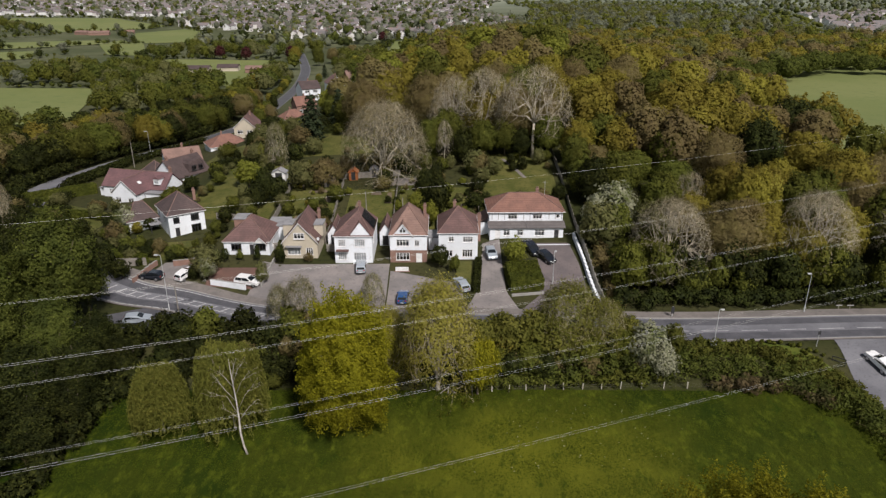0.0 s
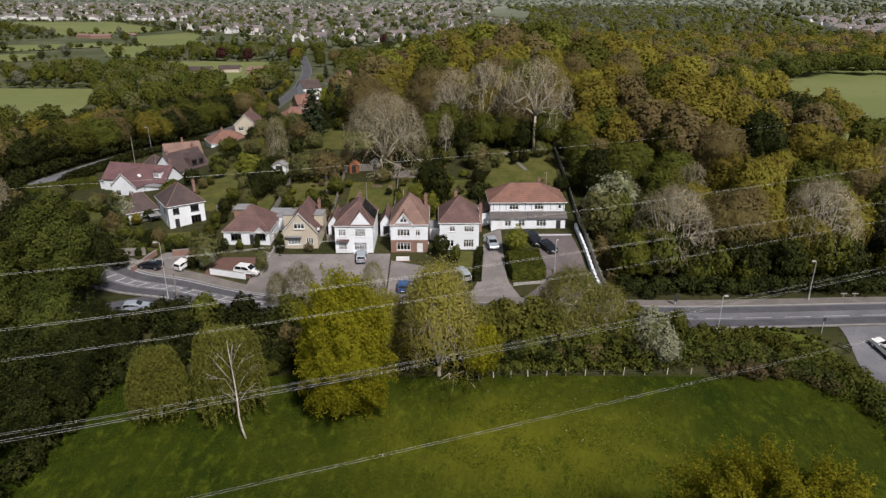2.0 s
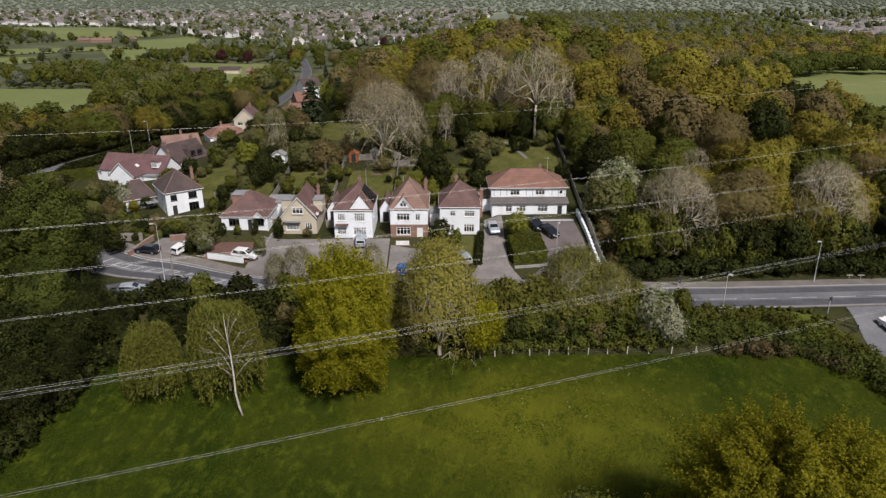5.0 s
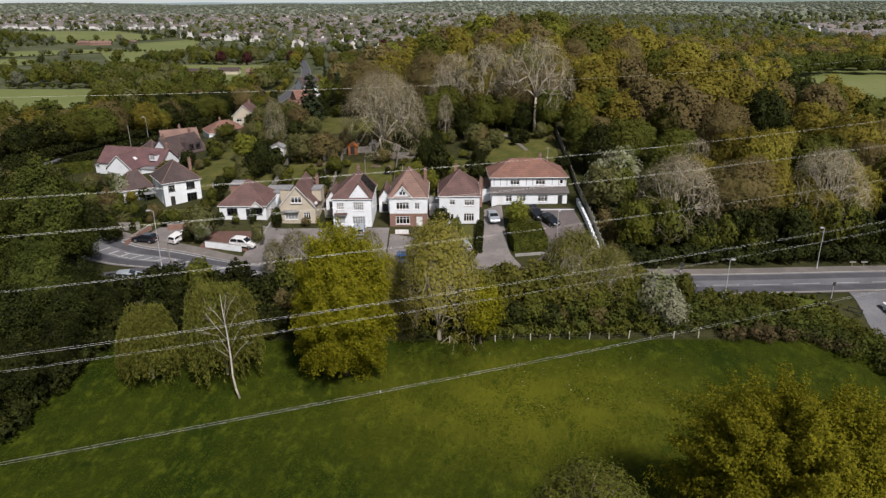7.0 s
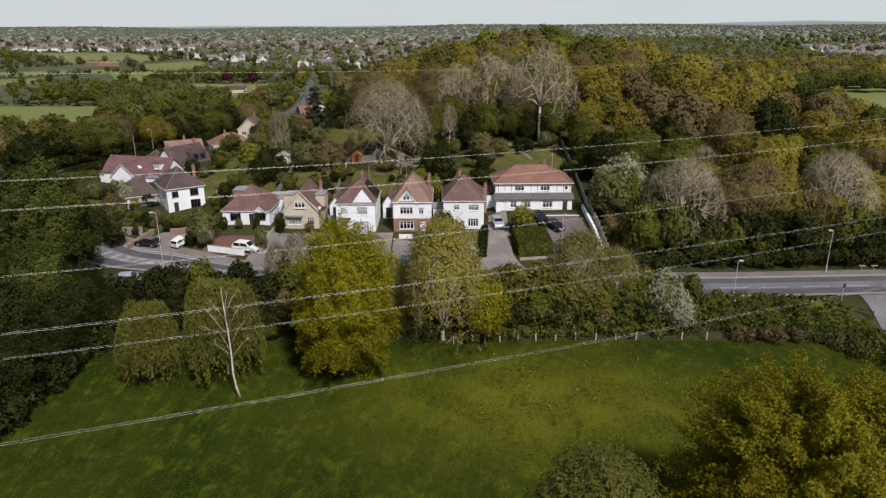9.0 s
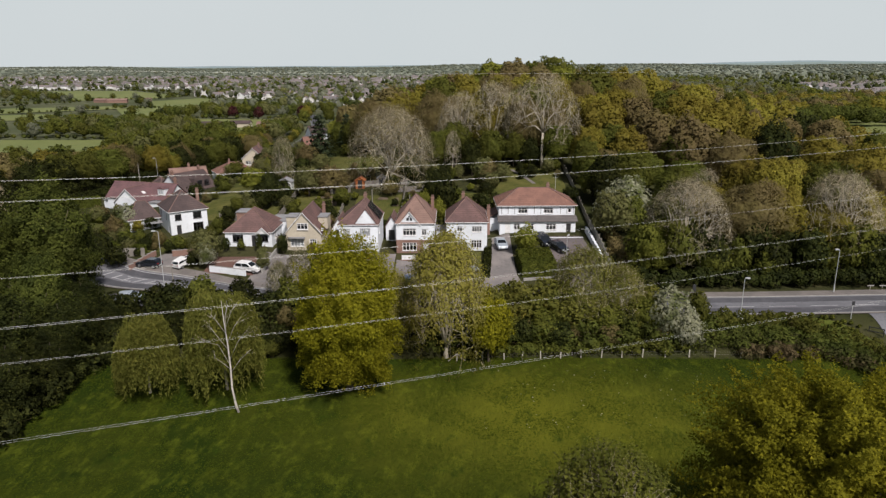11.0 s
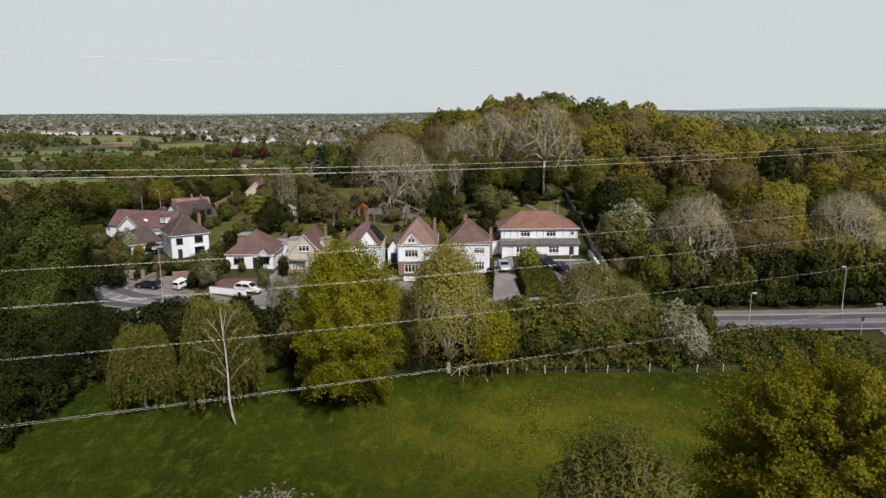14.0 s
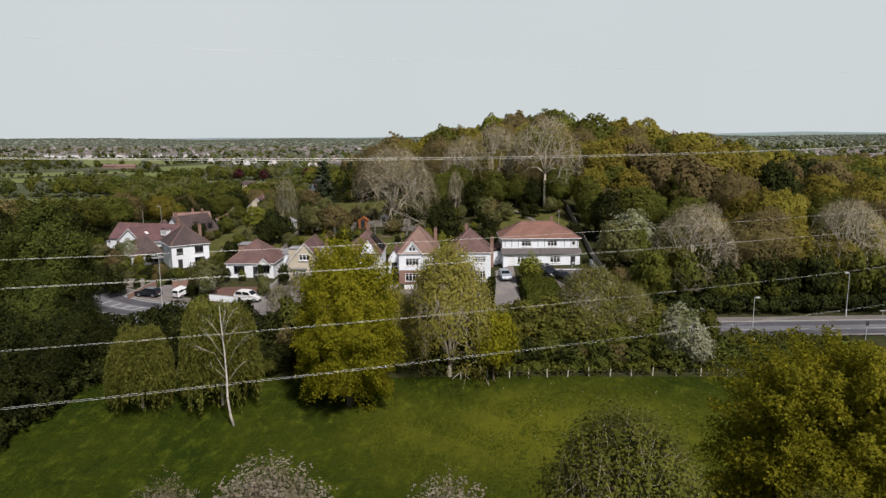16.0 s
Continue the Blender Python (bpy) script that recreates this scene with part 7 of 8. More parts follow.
box_hedge((5.6, 103.4), (6.4, 112.8), 1.1, 1.2, "low clipped hedge beside a drive", 309, "leaf_dark")
box_hedge((-64, 117), (-54, 113), 1.6, 1.6, "clipped green hedge round a front garden", 310, size=0.26, density=70)
box_hedge((-90, 141), (-74, 138), 1.4, 1.6, "long clipped garden hedge", 311, size=0.28, density=60)
box_hedge((-97, 150), (-86, 161), 2.2, 2.4, "tall clipped hedge beside the road", 312, size=0.28, density=60)
box_hedge((-60, 171), (-44, 166), 1.6, 1.8, "dark clipped hedge between gardens", 313, "leaf_dark", 0.3, 50)
box_hedge((-44, 197), (-16, 196), 2.2, 2.2, "dark clipped hedge behind a lawn", 314, "leaf_dark", 0.3, 50)
box_hedge((-96.0, 168), (-92.5, 200), 1.8, 2.0, "roadside clipped hedge before the bungalows", 317, "leaf_dark", 0.32, 45)
sheet("verge", [(30, 87.0), (40, 87.2), (46, 87.2), (52, 85.6), (56, 80.5), (58, 73)], [(30, 84), (40, 84), (45, 83.5), (49.5, 81), (52.5, 77), (55, 71)], 0.05, M["verge_grass"], label="bright green grass verge beside the junction", category="verge", kind="structure")
hedge("verge_grass", [(47, 84.6), (51, 83.6), (54, 82.6), (55.5, 78.5), (57, 73)], 3.0, 0.5, "leaf_hedge", "long bright green grass beside the junction", 321, 60, 0.24, category="grass")
hedge("verge_grass", [(31, 86.6), (40, 86.8), (47, 86.6), (51, 86.2), (54.5, 84.4)], 1.8, 0.6, "leaf_hedge", "long bright green grass on the verge", 318, 60, 0.24, category="grass")
hedge("roadside_hedge", [(-78, 124), (-95, 141), (-106.5, 163), (-105.5, 187), (-100.5, 209), (-95.5, 236), (-87.5, 276)], 4.0, 4.2, "leaf_dark", "dark thicket on the far bank of the road", 323, 34, 0.36, stems=20)
hedge("roadside_hedge", [(-66, 118.5), (-78, 131), (-86, 142.5), (-95, 164), (-94.2, 186), (-89.2, 208), (-84, 235)], 3.0, 2.6, "leaf_dark", "dark unclipped hedge along the bending road", 322, 40, 0.3, stems=20)
hedge("verge_scrub", [(29, 99.2), (45, 99.4), (60, 99.6), (80, 99.6), (114, 99.2)], 3.4, 3.6, "leaf_deep", "dark undergrowth at the edge of the wood", 315, 60, 0.32, stems=40)
hedge("verge_scrub", [(28.5, 100), (28.5, 110), (29, 122)], 2.6, 2.2, "leaf_bud", "brownish undergrowth beside a garden fence", 316, 50, 0.3, stems=40)

SHRUBS = {"thorn": "spreading thorn half in leaf in the roadside hedge", "bush_fresh": "fresh green shrub in the roadside hedge", "bush_haw": "dull olive-green shrub in the roadside hedge", "bush_olive": "olive-leafed shrub in the roadside hedge", "bush_bud": "brownish shrub coming into bud", "oak_olive": "small olive-leafed tree in the hedge", "bush_white": "hawthorn bush covered in white blossom", "bush_green": "green leafy rounded garden shrub", "bush_dark": "dark evergreen leafy garden shrub", "bush_grey": "grey-green shrub in young leaf", "bush_yellow": "yellow-green shrub in fresh leaf"}


def shrub(k, x, y, h, w):
    plant(k, x, y, h, SHRUBS[k], R0, w, name="shrub", category="shrub", group="shrubs")


# roadside
for k, x, y, h, w in (("thorn", 18.0, 86.4, 10.0, 1.0), ("bush_haw", 13.6, 85.6, 6.6, 1.15), ("thorn", 22.5, 85.6, 8.0, 1.0), ("bush_haw", 9.5, 84.6, 6.6, 1.1), ("bush_haw", 16, 83.6, 6.2, 1.2), ("bush_fresh", 20.5, 82.8, 5.0, 1.2), ("bush_fresh", 25.5, 83.4, 5.2, 1.1), ("bush_fresh", 12, 82, 4.6, 1.2), ("bush_haw", 5.5, 84, 6.2, 1.1), ("bush_fresh", 7, 81.4, 4.4, 1.2), ("bush_fresh", 2.5, 82, 5, 1.1), ("bush_haw", 26.5, 85.8, 5.6, 0.9), ("bush_white", 28.6, 82.2, 7.4, 0.9), ("bush_white", 30.4, 80.8, 5.0, 1.0), ("bush_green", 32.6, 84.2, 5.6, 0.7), ("bush_dark", -38, 87, 5.5, 1.0), ("bush_green", -34, 86, 6.8, 0.8), ("bush_dark", -29, 88, 5.5, 1.0), ("bush_green", -22, 87, 6.0, 0.9), ("bush_dark", -17, 82, 6.5, 1.0), ("bush_green", 4, 84.5, 5.5, 1.0), ("bush_green", 8, 86, 5.5, 1.0)):
    shrub(k, x, y, h, w)
# front gardens
for k, x, y, h, w in (("bush_grey", -41.4, 108.2, 6.4, 0.95), ("bush_white", -40.6, 107.0, 4.8, 0.7), ("bush_dark", -43.2, 107.4, 3.0, 0.8), ("bush_dark", -42.5, 110.8, 3.0, 0.8), ("bush_dark", -40.4, 111.6, 2.6, 0.8), ("bush_dark", -39.2, 112.6, 2.6, 0.7), ("bush_green", -36.6, 112.8, 2.2, 0.7), ("bush_dark", -33.4, 112.6, 3.2, 0.45), ("bush_dark", -29.3, 112.8, 4.0, 0.6), ("bush_grey", -31.0, 106, 4.5, 0.6), ("bush_bud", -24.5, 113.8, 1.8, 1.2), ("bush_dark", -0.6, 111.5, 4.4, 0.9), ("bush_green", 2.0, 109.6, 3.4, 0.7), ("bush_yellow", 12.6, 111.4, 5.4, 1.0)):
    shrub(k, x, y, h, w)
# corner garden
for k, x, y, h, w in (("bush_dark", -55, 116, 2.6, 1.1), ("bush_dark", -58.5, 115.5, 3.0, 1.1), ("bush_green", -51.5, 117.5, 1.8, 1.0), ("bush_dark", -49.6, 114.2, 1.8, 1.1), ("bush_olive", -46.0, 116.5, 1.8, 1.1), ("bush_dark", -55.5, 119.6, 2.4, 1.0), ("bush_green", -59.5, 118.5, 3.4, 1.0), ("bush_dark", -62.5, 116.5, 3.4, 1.0), ("bush_white", -63.9, 129.4, 5.6, 0.9), ("bush_dark", -59.6, 129.6, 2.6, 1.2), ("bush_olive", -61.4, 127.6, 2.6, 1.2), ("bush_dark", -64.5, 126.6, 2.4, 1.2), ("bush_dark", -68.5, 131.5, 2.6, 1.2), ("bush_bud", -63.5, 122.5, 5.0, 0.8), ("bush_green", -57.5, 120, 3.0, 0.9), ("bush_dark", -66, 118, 3.5, 1.0), ("bush_green", -53, 120, 1.8, 0.8), ("bush_green", -47, 120, 2.2, 0.9), ("bush_dark", -48, 116, 1.8, 0.9), ("bush_dark", -56, 107.8, 4.0, 1.0), ("bush_dark", -59, 109, 5.0, 1.0)):
    shrub(k, x, y, h, w)
# back gardens
for k, x, y, h, w in (("bush_yellow", 4.2, 127.5, 4.4, 0.8), ("bush_yellow", -2.6, 129, 5.6, 0.8), ("bush_dark", -1.0, 133, 9, 0.6), ("bush_bud", 8.5, 152, 5.5, 0.9), ("bush_grey", 11.5, 150, 4.6, 1.0), ("bush_dark", -28, 130, 3.0, 0.8), ("bush_green", -32, 133, 3.6, 0.9), ("bush_green", -27.2, 127, 2.0, 0.9), ("bush_yellow", -44.2, 149.0, 6.8, 1.2), ("bush_dark", -39.5, 138, 6.0, 0.9), ("bush_dark", -36, 141, 6.0, 0.9), ("bush_grey", -33, 150, 6.0, 1.0), ("bush_bud", -27, 152, 6, 0.9), ("bush_green", -45, 126, 3.0, 1.0), ("bush_dark", -44.5, 131, 3.6, 1.0), ("bush_grey", -41, 133, 3.4, 0.9), ("bush_dark", -58, 150, 4, 1.1), ("bush_green", -52, 152, 3.6, 1.0), ("bush_green", -55, 160, 4, 1.2), ("bush_dark", -48, 174, 5, 1.0), ("bush_green", -58, 180, 5, 1.2), ("bush_grey", -50, 186, 6, 1.2)):
    shrub(k, x, y, h, w)

# single trees about the gardens
plant("bare_big", -13.5, 151.5, 18.6, "huge spreading leafless oak behind the gardens", R0, 1.08)
plant("bare_tall", 21.6, 160, 22.5, "tall pale leafless tree at the wood's edge", R0, 1.05)
plant("bare_tall", 10.5, 170, 19.5, "tall grey leafless tree at the wood's edge", R0, 1.0)
plant("bare_tall", 2.5, 174, 18, "tall grey leafless tree at the wood's edge", R0, 0.9)
plant("bare_wood", 0.5, 161, 11, "pale broken leafless tree behind the gardens", R0, 0.6)
for x, y, h in ((5, 160, 9), (9.5, 161, 10.5), (15, 162, 10), (18.5, 160, 8), (25, 160, 11), (-3, 164, 11), (1, 168, 12)):
    plant("oak_green" if h > 9 else "oak_dark", x, y, h, "green tree at the wood's edge behind the gardens", R0, 0.9, "trees of the wood")
plant("bare_fan", 38.6, 107.5, 15.0, "pale spreading leafless tree beside the road", R0, 0.95)
plant("bare_fan", 64.0, 109.0, 15.5, "pale spreading leafless tree above roadside shrubs", R0, 0.9)
plant("bare_wood", 80, 112, 14, "pale leafless tree in the wood", R0, 0.9)
plant("oak_bud", 50, 110, 14.0, "olive tree in the wood's edge", R0, 1.1)
plant("bush_grey", 28.9, 117.8, 9.6, "rounded grey-green tree beside the fence", R0, 0.95)
plant("bush_white", 34.0, 128, 10.0, "tall hawthorn in white blossom", R0, 1.0)
plant("bush_white", 29.8, 126, 7.6, "hawthorn in white blossom beside the fence", R0, 0.7)
for k, x, y, h, w in (("oak_green", 29.2, 138, 10, 0.75), ("oak_green", 29.5, 147, 11, 0.75), ("oak_olive", 31.5, 156, 12, 0.8), ("oak_green", 37, 138, 12.5, 0.9), ("bush_green", 32, 112, 5.2, 1.0), ("bush_bud", 30, 108, 4.6, 1.0), ("bush_dark", 31.5, 104.5, 5.0, 1.0), ("bush_green", 36, 114, 6.5, 1.0), ("bush_green", 40, 116, 8.5, 1.0), ("bush_dark", 33.5, 133, 7, 0.9), ("oak_green", 43, 128, 12, 0.9), ("bush_bud", 35, 109, 5.2, 1.0)):
    plant(k, x, y, h, "leafy green tree between the fence and the wood", R0, w, "trees of the wood")
for k, x, y, h in (("oak_green", -69.5, 256, 8.5), ("oak_olive", -73.5, 274, 8.5), ("oak_green", -75.5, 292, 8), ("oak_dark", -77.5, 312, 8), ("oak_bud", -68, 268, 8)):
    plant(k, x, y, h, "garden tree beside the far road", R0, 0.8, "trees by the far road")
for x, y, h in ((-91, 130, 9), (-96, 138, 9), (-86, 123, 7.5)):
    plant("bare_hazy", x, y, h, "pale twiggy tree beside the road", R0, 1.0, "trees beyond the road")
plant("bush_grey", 39, 121, 9.0, "grey-green tree beside the wood", R0, 0.8)
plant("bush_green", 33.5, 122.5, 8.0, "green leafy tree beside the fence", R0, 0.8)
plant("oak_dark", 31, 135, 12, "dark green tree behind the hawthorn", R0, 0.8)
plant("cedar", -36.5, 188, 14, "dark spreading cedar beyond the gardens", R0, 1.0)
plant("cedar", -31.5, 205, 12, "dark conifer beyond the gardens", R0, 0.8)
plant("bush_yellow", -38.5, 226, 9.5, "lime-green tree in fresh leaf beyond the gardens", R0, 0.8)
plant("budding_pale", -41.5, 166, 11.0, "thin pale birch with fine twigs in a garden", R0, 0.7)
for k, x, y, h, w in (("oak_green", -28, 196, 11, 0.8), ("oak_olive", -24, 206, 12, 0.9), ("bush_yellow", -46, 168, 5, 1.0), ("oak_dark", -38.5, 141, 8, 0.75), ("bush_grey", -31.5, 147, 7, 1.1), ("bush_bud", -27.5, 148, 6.5, 1.1), ("bush_bud", -24.5, 151, 4.5, 1.0), ("bush_grey", 7.5, 153, 6, 1.1), ("oak_dark", -3.5, 136, 10, 0.6), ("oak_dark", -1.5, 141, 9, 0.6), ("bush_yellow", -5.5, 135, 5, 0.9), ("oak_olive", -36, 232, 11, 0.9)):
    plant(k, x, y, h, "garden tree in spring leaf among lawns", R0, w, "garden trees")


def scatter(area, gap, seed, avoid=(), jitter=0.4, limit=10000):
    """Loose places inside a polygon, about gap metres apart."""
    rng = np.random.default_rng(seed)
    A = np.array(area, float)
    out = []
    for y in np.arange(A[:, 1].min(), A[:, 1].max(), gap * 0.87):
        for x in np.arange(A[:, 0].min(), A[:, 0].max(), gap):
            u, v = x + rng.normal() * gap * jitter * 0.7, y + rng.normal() * gap * jitter * 0.7
            if inside(u, v, area) and not any(inside(u, v, q) for q in avoid):
                out.append((u, v))
    rng.shuffle(out)
    return out[:limit]


def inside(x, y, poly):
    c = False
    for (a, b), (p, q) in zip(poly, poly[1:] + poly[:1]):
        if (b > y) != (q > y) and x < (p - a) * (y - b) / (q - b) + a:
            c = not c
    return c


# far trees: many small crowns in one mass
def far_mass(name, places, heights, material, seed, label, leaf=1.1, per=70, sub=1, squat=1.0, core=0.68):
    rng = np.random.default_rng(seed)
    Vs, Ns, Hv, Hf, Hn, at = [], [], [], [], [], 0
    for x, y in places:
        h = rng.uniform(*heights)
        R = h * rng.uniform(0.38, 0.55) * squat
        dome = Dome(rng, R, 0.0, h, 34, 0.27)
        o = np.array([x, y, g(x, y)])
        P, D = dome.points(rng, per, -0.3, 0.22)
        D /= np.linalg.norm(D, axis=1, keepdims=True)
        N = D + rng.normal(size=P.shape) * 0.5
        N /= np.linalg.norm(N, axis=1, keepdims=True)
        Vs.append(tris(P + o, N, leaf * h / 10, rng))
        Ns.append(0.65 * D + 0.35 * N)
        v, f, n = dome.hull(sub, core)
        Hv.append(v + o)
        Hf.append(f + at)
        Hn.append(n)
        at += len(v)
    hull = (np.concatenate(Hv), np.concatenate(Hf), np.concatenate(Hn))
    return tagged(new(name, card_mesh(name, np.concatenate(Vs), M[material], 3, np.concatenate(Ns), hull)), label, "trees", kind="stuff")


def grow_wood(area, gap, seed, kinds, heights, labels_group, avoid=(), wide=(0.9, 1.2), keep=None):
    rng = np.random.default_rng(seed)
    names, weights = zip(*kinds)
    lab = {"oak_olive": "woodland oak in olive-yellow spring leaf", "oak_green": "woodland tree in fresh green leaf", "oak_dark": "dark green woodland tree", "oak_bud": "brown budding woodland tree", "bare_wood": "grey leafless woodland tree", "bare_hazy": "twiggy woodland tree coming into bud", "bush_grey": "pale grey-green woodland tree", "dark_near": "tall dark green tree beside the road", "green_near": "tall green tree beside the field", "bush_yellow": "yellow-green tree", "cedar": "dark conifer"}
    rest = {}
    for x, y in scatter(area, gap, seed, avoid):
        k = names[int(rng.choice(len(names), p=np.array(weights) / sum(weights)))]
        if keep is None or keep(x, y):
            plant(k, x, y, rng.uniform(*heights) * (0.85 if k.startswith("bare") else 1), lab[k], rng, rng.uniform(*wide), labels_group)
        else:
            rest.setdefault(k, []).append((x, y))
    for k, places in rest.items():
        far_mass("deep_wood", places, heights, {"oak_olive": "leaf_olive", "oak_green": "leaf_green", "oak_dark": "leaf_dark"}.get(k, "leaf_bud"), seed + len(places), "deeper woodland trees behind the first rows", 0.44, 1900)


MIX = [("oak_olive", 5), ("oak_green", 2.4), ("oak_bud", 2.0), ("oak_dark", 0.15), ("bare_hazy", 1.1), ("bare_wood", 0.4)]
# the wood beside the road
grow_wood([(33, 104), (60, 104), (115, 103), (116, 150), (104, 176), (98, 190), (40, 190), (30, 150), (31, 120)], 10.0, 401, [("oak_olive", 3), ("oak_green", 2.6), ("oak_bud", 1.6), ("oak_dark", 0.35), ("bare_hazy", 1.0)], (9, 16.5), "trees of the wood", wide=(0.78, 1.12), avoid=([(26, 112), (42, 112), (42, 138), (26, 138)],), keep=lambda x, y: y < 150 and x < 105)
# the hill behind the gardens: its front rows
grow_wood([q for q in ((-30, 205), (-8, 165), (28, 160), (42, 190), (98, 190), (104, 216), (-34, 226))], 10.5, 402, MIX, (11, 18), "trees of the wood", wide=(0.78, 1.1), keep=lambda x, y: y < 200 and x < 90)
# dark trees in the foreground at the field's end; low ones coloured dark to stand for shade
for i, (x, y, h, w) in enumerate(((-58, 93.5, 19.4, 0.95), (-66, 86, 19, 1), (-52.5, 80, 14, 0.9), (-70, 98, 18, 1), (-57, 70, 15, 1), (-51, 70, 12.5, 1.0), (-78, 90, 19, 1), (-58, 58, 14, 1), (-51.5, 60, 11, 1.1), (-47.5, 76, 9.5, 1.1), (-47.5, 65, 8.5, 1.2), (-60, 79, 17, 0.9), (-49, 84, 8, 1.0), (-44.5, 81, 6.5, 1.1), (-46, 70.5, 8, 1.1), (-54, 65, 13, 0.9), (-56.5, 97.0, 14.5, 0.72), (-50, 54, 9.5, 1.1), (-62, 50, 12, 1.0))):
    plant(("dark_near", "green_near")[i in (0, 1, 2, 6, 11)], x, y, h, "tall dark leafy tree at the field's end", R0, w, "trees at the field's end")
# belt beyond the left road
grow_wood([(-150, 150), (-100, 132), (-106, 160), (-105.5, 190), (-100.5, 212), (-95, 240), (-86, 280), (-82, 325), (-112, 320), (-128, 260), (-150, 215)], 7.6, 403, [("oak_dark", 2.4), ("oak_green", 3.4), ("oak_bud", 1.2), ("oak_olive", 1.3)], (9, 13), "trees beyond the road", keep=lambda x, y: x > -118 - 0.0 * y)
grow_wood([(-37, 225), (-35, 203), (-25, 215), (-34, 268), (-42, 268)], 11, 405, [("oak_green", 2), ("oak_bud", 2), ("oak_dark", 1.5), ("oak_olive", 1.5), ("bush_grey", 1)], (6, 9), "trees beyond the gardens", keep=lambda x, y: y < 330)
# shrubs that fill the gardens
HOMES = [[(-43, 113), (-29, 113), (-29, 130), (-43, 130)], [(-31, 113), (7.5, 113), (7.5, 127), (-31, 127)], [(6, 100), (26, 100), (26, 134), (6, 134)], [(-62, 121), (-46, 121), (-46, 140), (-66, 140)], [(-82, 143), (-56, 152), (-60, 182), (-84, 170)], [(-80, 176), (-58, 182), (-58, 220), (-80, 215)], [(-19, 130), (-12, 130), (-12, 144), (-19, 144)], [(10, 138), (24, 138), (24, 150), (10, 150)], [(-52, 140), (-44, 140), (-44, 160), (-52, 160)], [(-38, 176), (-20, 176), (-20, 192), (-38, 192)], [(-24, 145), (-14, 145), (-14, 156), (-24, 156)], [(-42, 148), (-36, 148), (-36, 156), (-42, 156)]]
GARDEN = [("bush_green", "green leafy rounded garden shrub"), ("bush_dark", "dark evergreen leafy garden shrub"), ("bush_grey", "grey-green shrub in young leaf"), ("bush_bud", "brownish shrub coming into bud"), ("bush_dark", "dark evergreen leafy garden shrub")]
for area, gap, hs, sd in (([(-36, 127), (7, 127), (26, 134), (27, 166), (0, 168), (-38, 166)], 4.9, (1.2, 4.4), 431), ([(-66, 112), (-44, 112), (-40, 128), (-40, 172), (-60, 172), (-62, 140)], 4.2, (1.2, 3.8), 432), ([(-100, 118), (-64, 112), (-66, 140), (-88, 150), (-98, 150)], 4.6, (1.4, 4.2), 433), ([(-60, 168), (-14, 166), (-18, 215), (-58, 225)], 6.4, (1.8, 6.0), 434)):
    rng_ = np.random.default_rng(sd)
    for x, y in scatter(area, gap, sd, HOMES):
        k, lb = GARDEN[int(rng_.integers(len(GARDEN)))]
        plant(k, x, y, rng_.uniform(*hs), lb, rng_, rng_.uniform(0.8, 1.25), name="shrub", category="shrub", group="shrubs")
rng_ = np.random.default_rng(437)
for x, y in scatter([(-33, 129), (-24, 127), (7, 129), (25, 136), (24, 158), (-10, 146), (-33, 149)], 4.6, 437, HOMES + [[(9, 136), (24, 136), (24, 158), (9, 158)]]):
    k, lb = (("bush_olive", "low olive garden bush"), ("bush_green", "low green garden bush"), ("bush_dark", "low dark evergreen bush"), ("bush_yellow", "low yellow-green garden bush"), ("bush_bud", "low brown twiggy bush"))[int(rng_.integers(5))]
    plant(k, x, y, rng_.uniform(0.7, 1.9), lb, rng_, rng_.uniform(1.0, 1.5), name="low_bush", category="shrub", group="low garden bushes")
# dark thicket between the road and the field's end
rng_ = np.random.default_rng(436)
for area, hs in (([(-52, 77), (-40, 76), (-30, 77), (-28, 88), (-41, 90.5), (-51, 89)], (2.0, 4.2)), ([(-30, 77), (-15, 78), (-14, 90), (-29, 91)], (2.0, 4.6)), ([(-5, 80), (30, 81), (30, 86.5), (-5, 87.5)], (2.2, 4.6))):
    for x, y in scatter(area, 2.7, int(-area[0][0]) + 440):
        k, lb = (("bush_dark", "dark tangled shrub of the roadside thicket"), ("bush_dark", "dark tangled shrub of the roadside thicket"), ("bush_green", "green shrub of the roadside thicket"), ("bush_bud", "brown budding shrub of the roadside thicket"))[int(rng_.integers(4 if area[0][0] > -40 else 2))]
        plant(k, x, y, rng_.uniform(*hs), lb, rng_, rng_.uniform(0.8, 1.2), name="thicket_shrub", category="shrub", group="thicket shrubs")
# leafy shrubs along the foot of the wood
rng_ = np.random.default_rng(435)
for x, y in scatter([(30, 101.5), (60, 101.5), (116, 101), (116, 106), (60, 106), (30, 107)], 3.0, 435):
    # half the mix takes dark leaves, standing for shadow at the wood's foot
    k, lb = (("bush_fresh", "fresh green ivy-clad shrub at the wood's foot"), ("bush_green", "green ivy-clad shrub at the wood's foot"), ("bush_dark", "ivy-clad shrub at the wood's foot, coloured dark for shade"), ("bush_dark", "ivy-clad shrub at the wood's foot, coloured dark for shade"))[int(rng_.integers(4))]
    plant(k, x, y, rng_.uniform(5.5, 9.5), lb, rng_, rng_.uniform(0.6, 0.85), name="woodland_shrub", category="shrub", group="woodland shrubs")

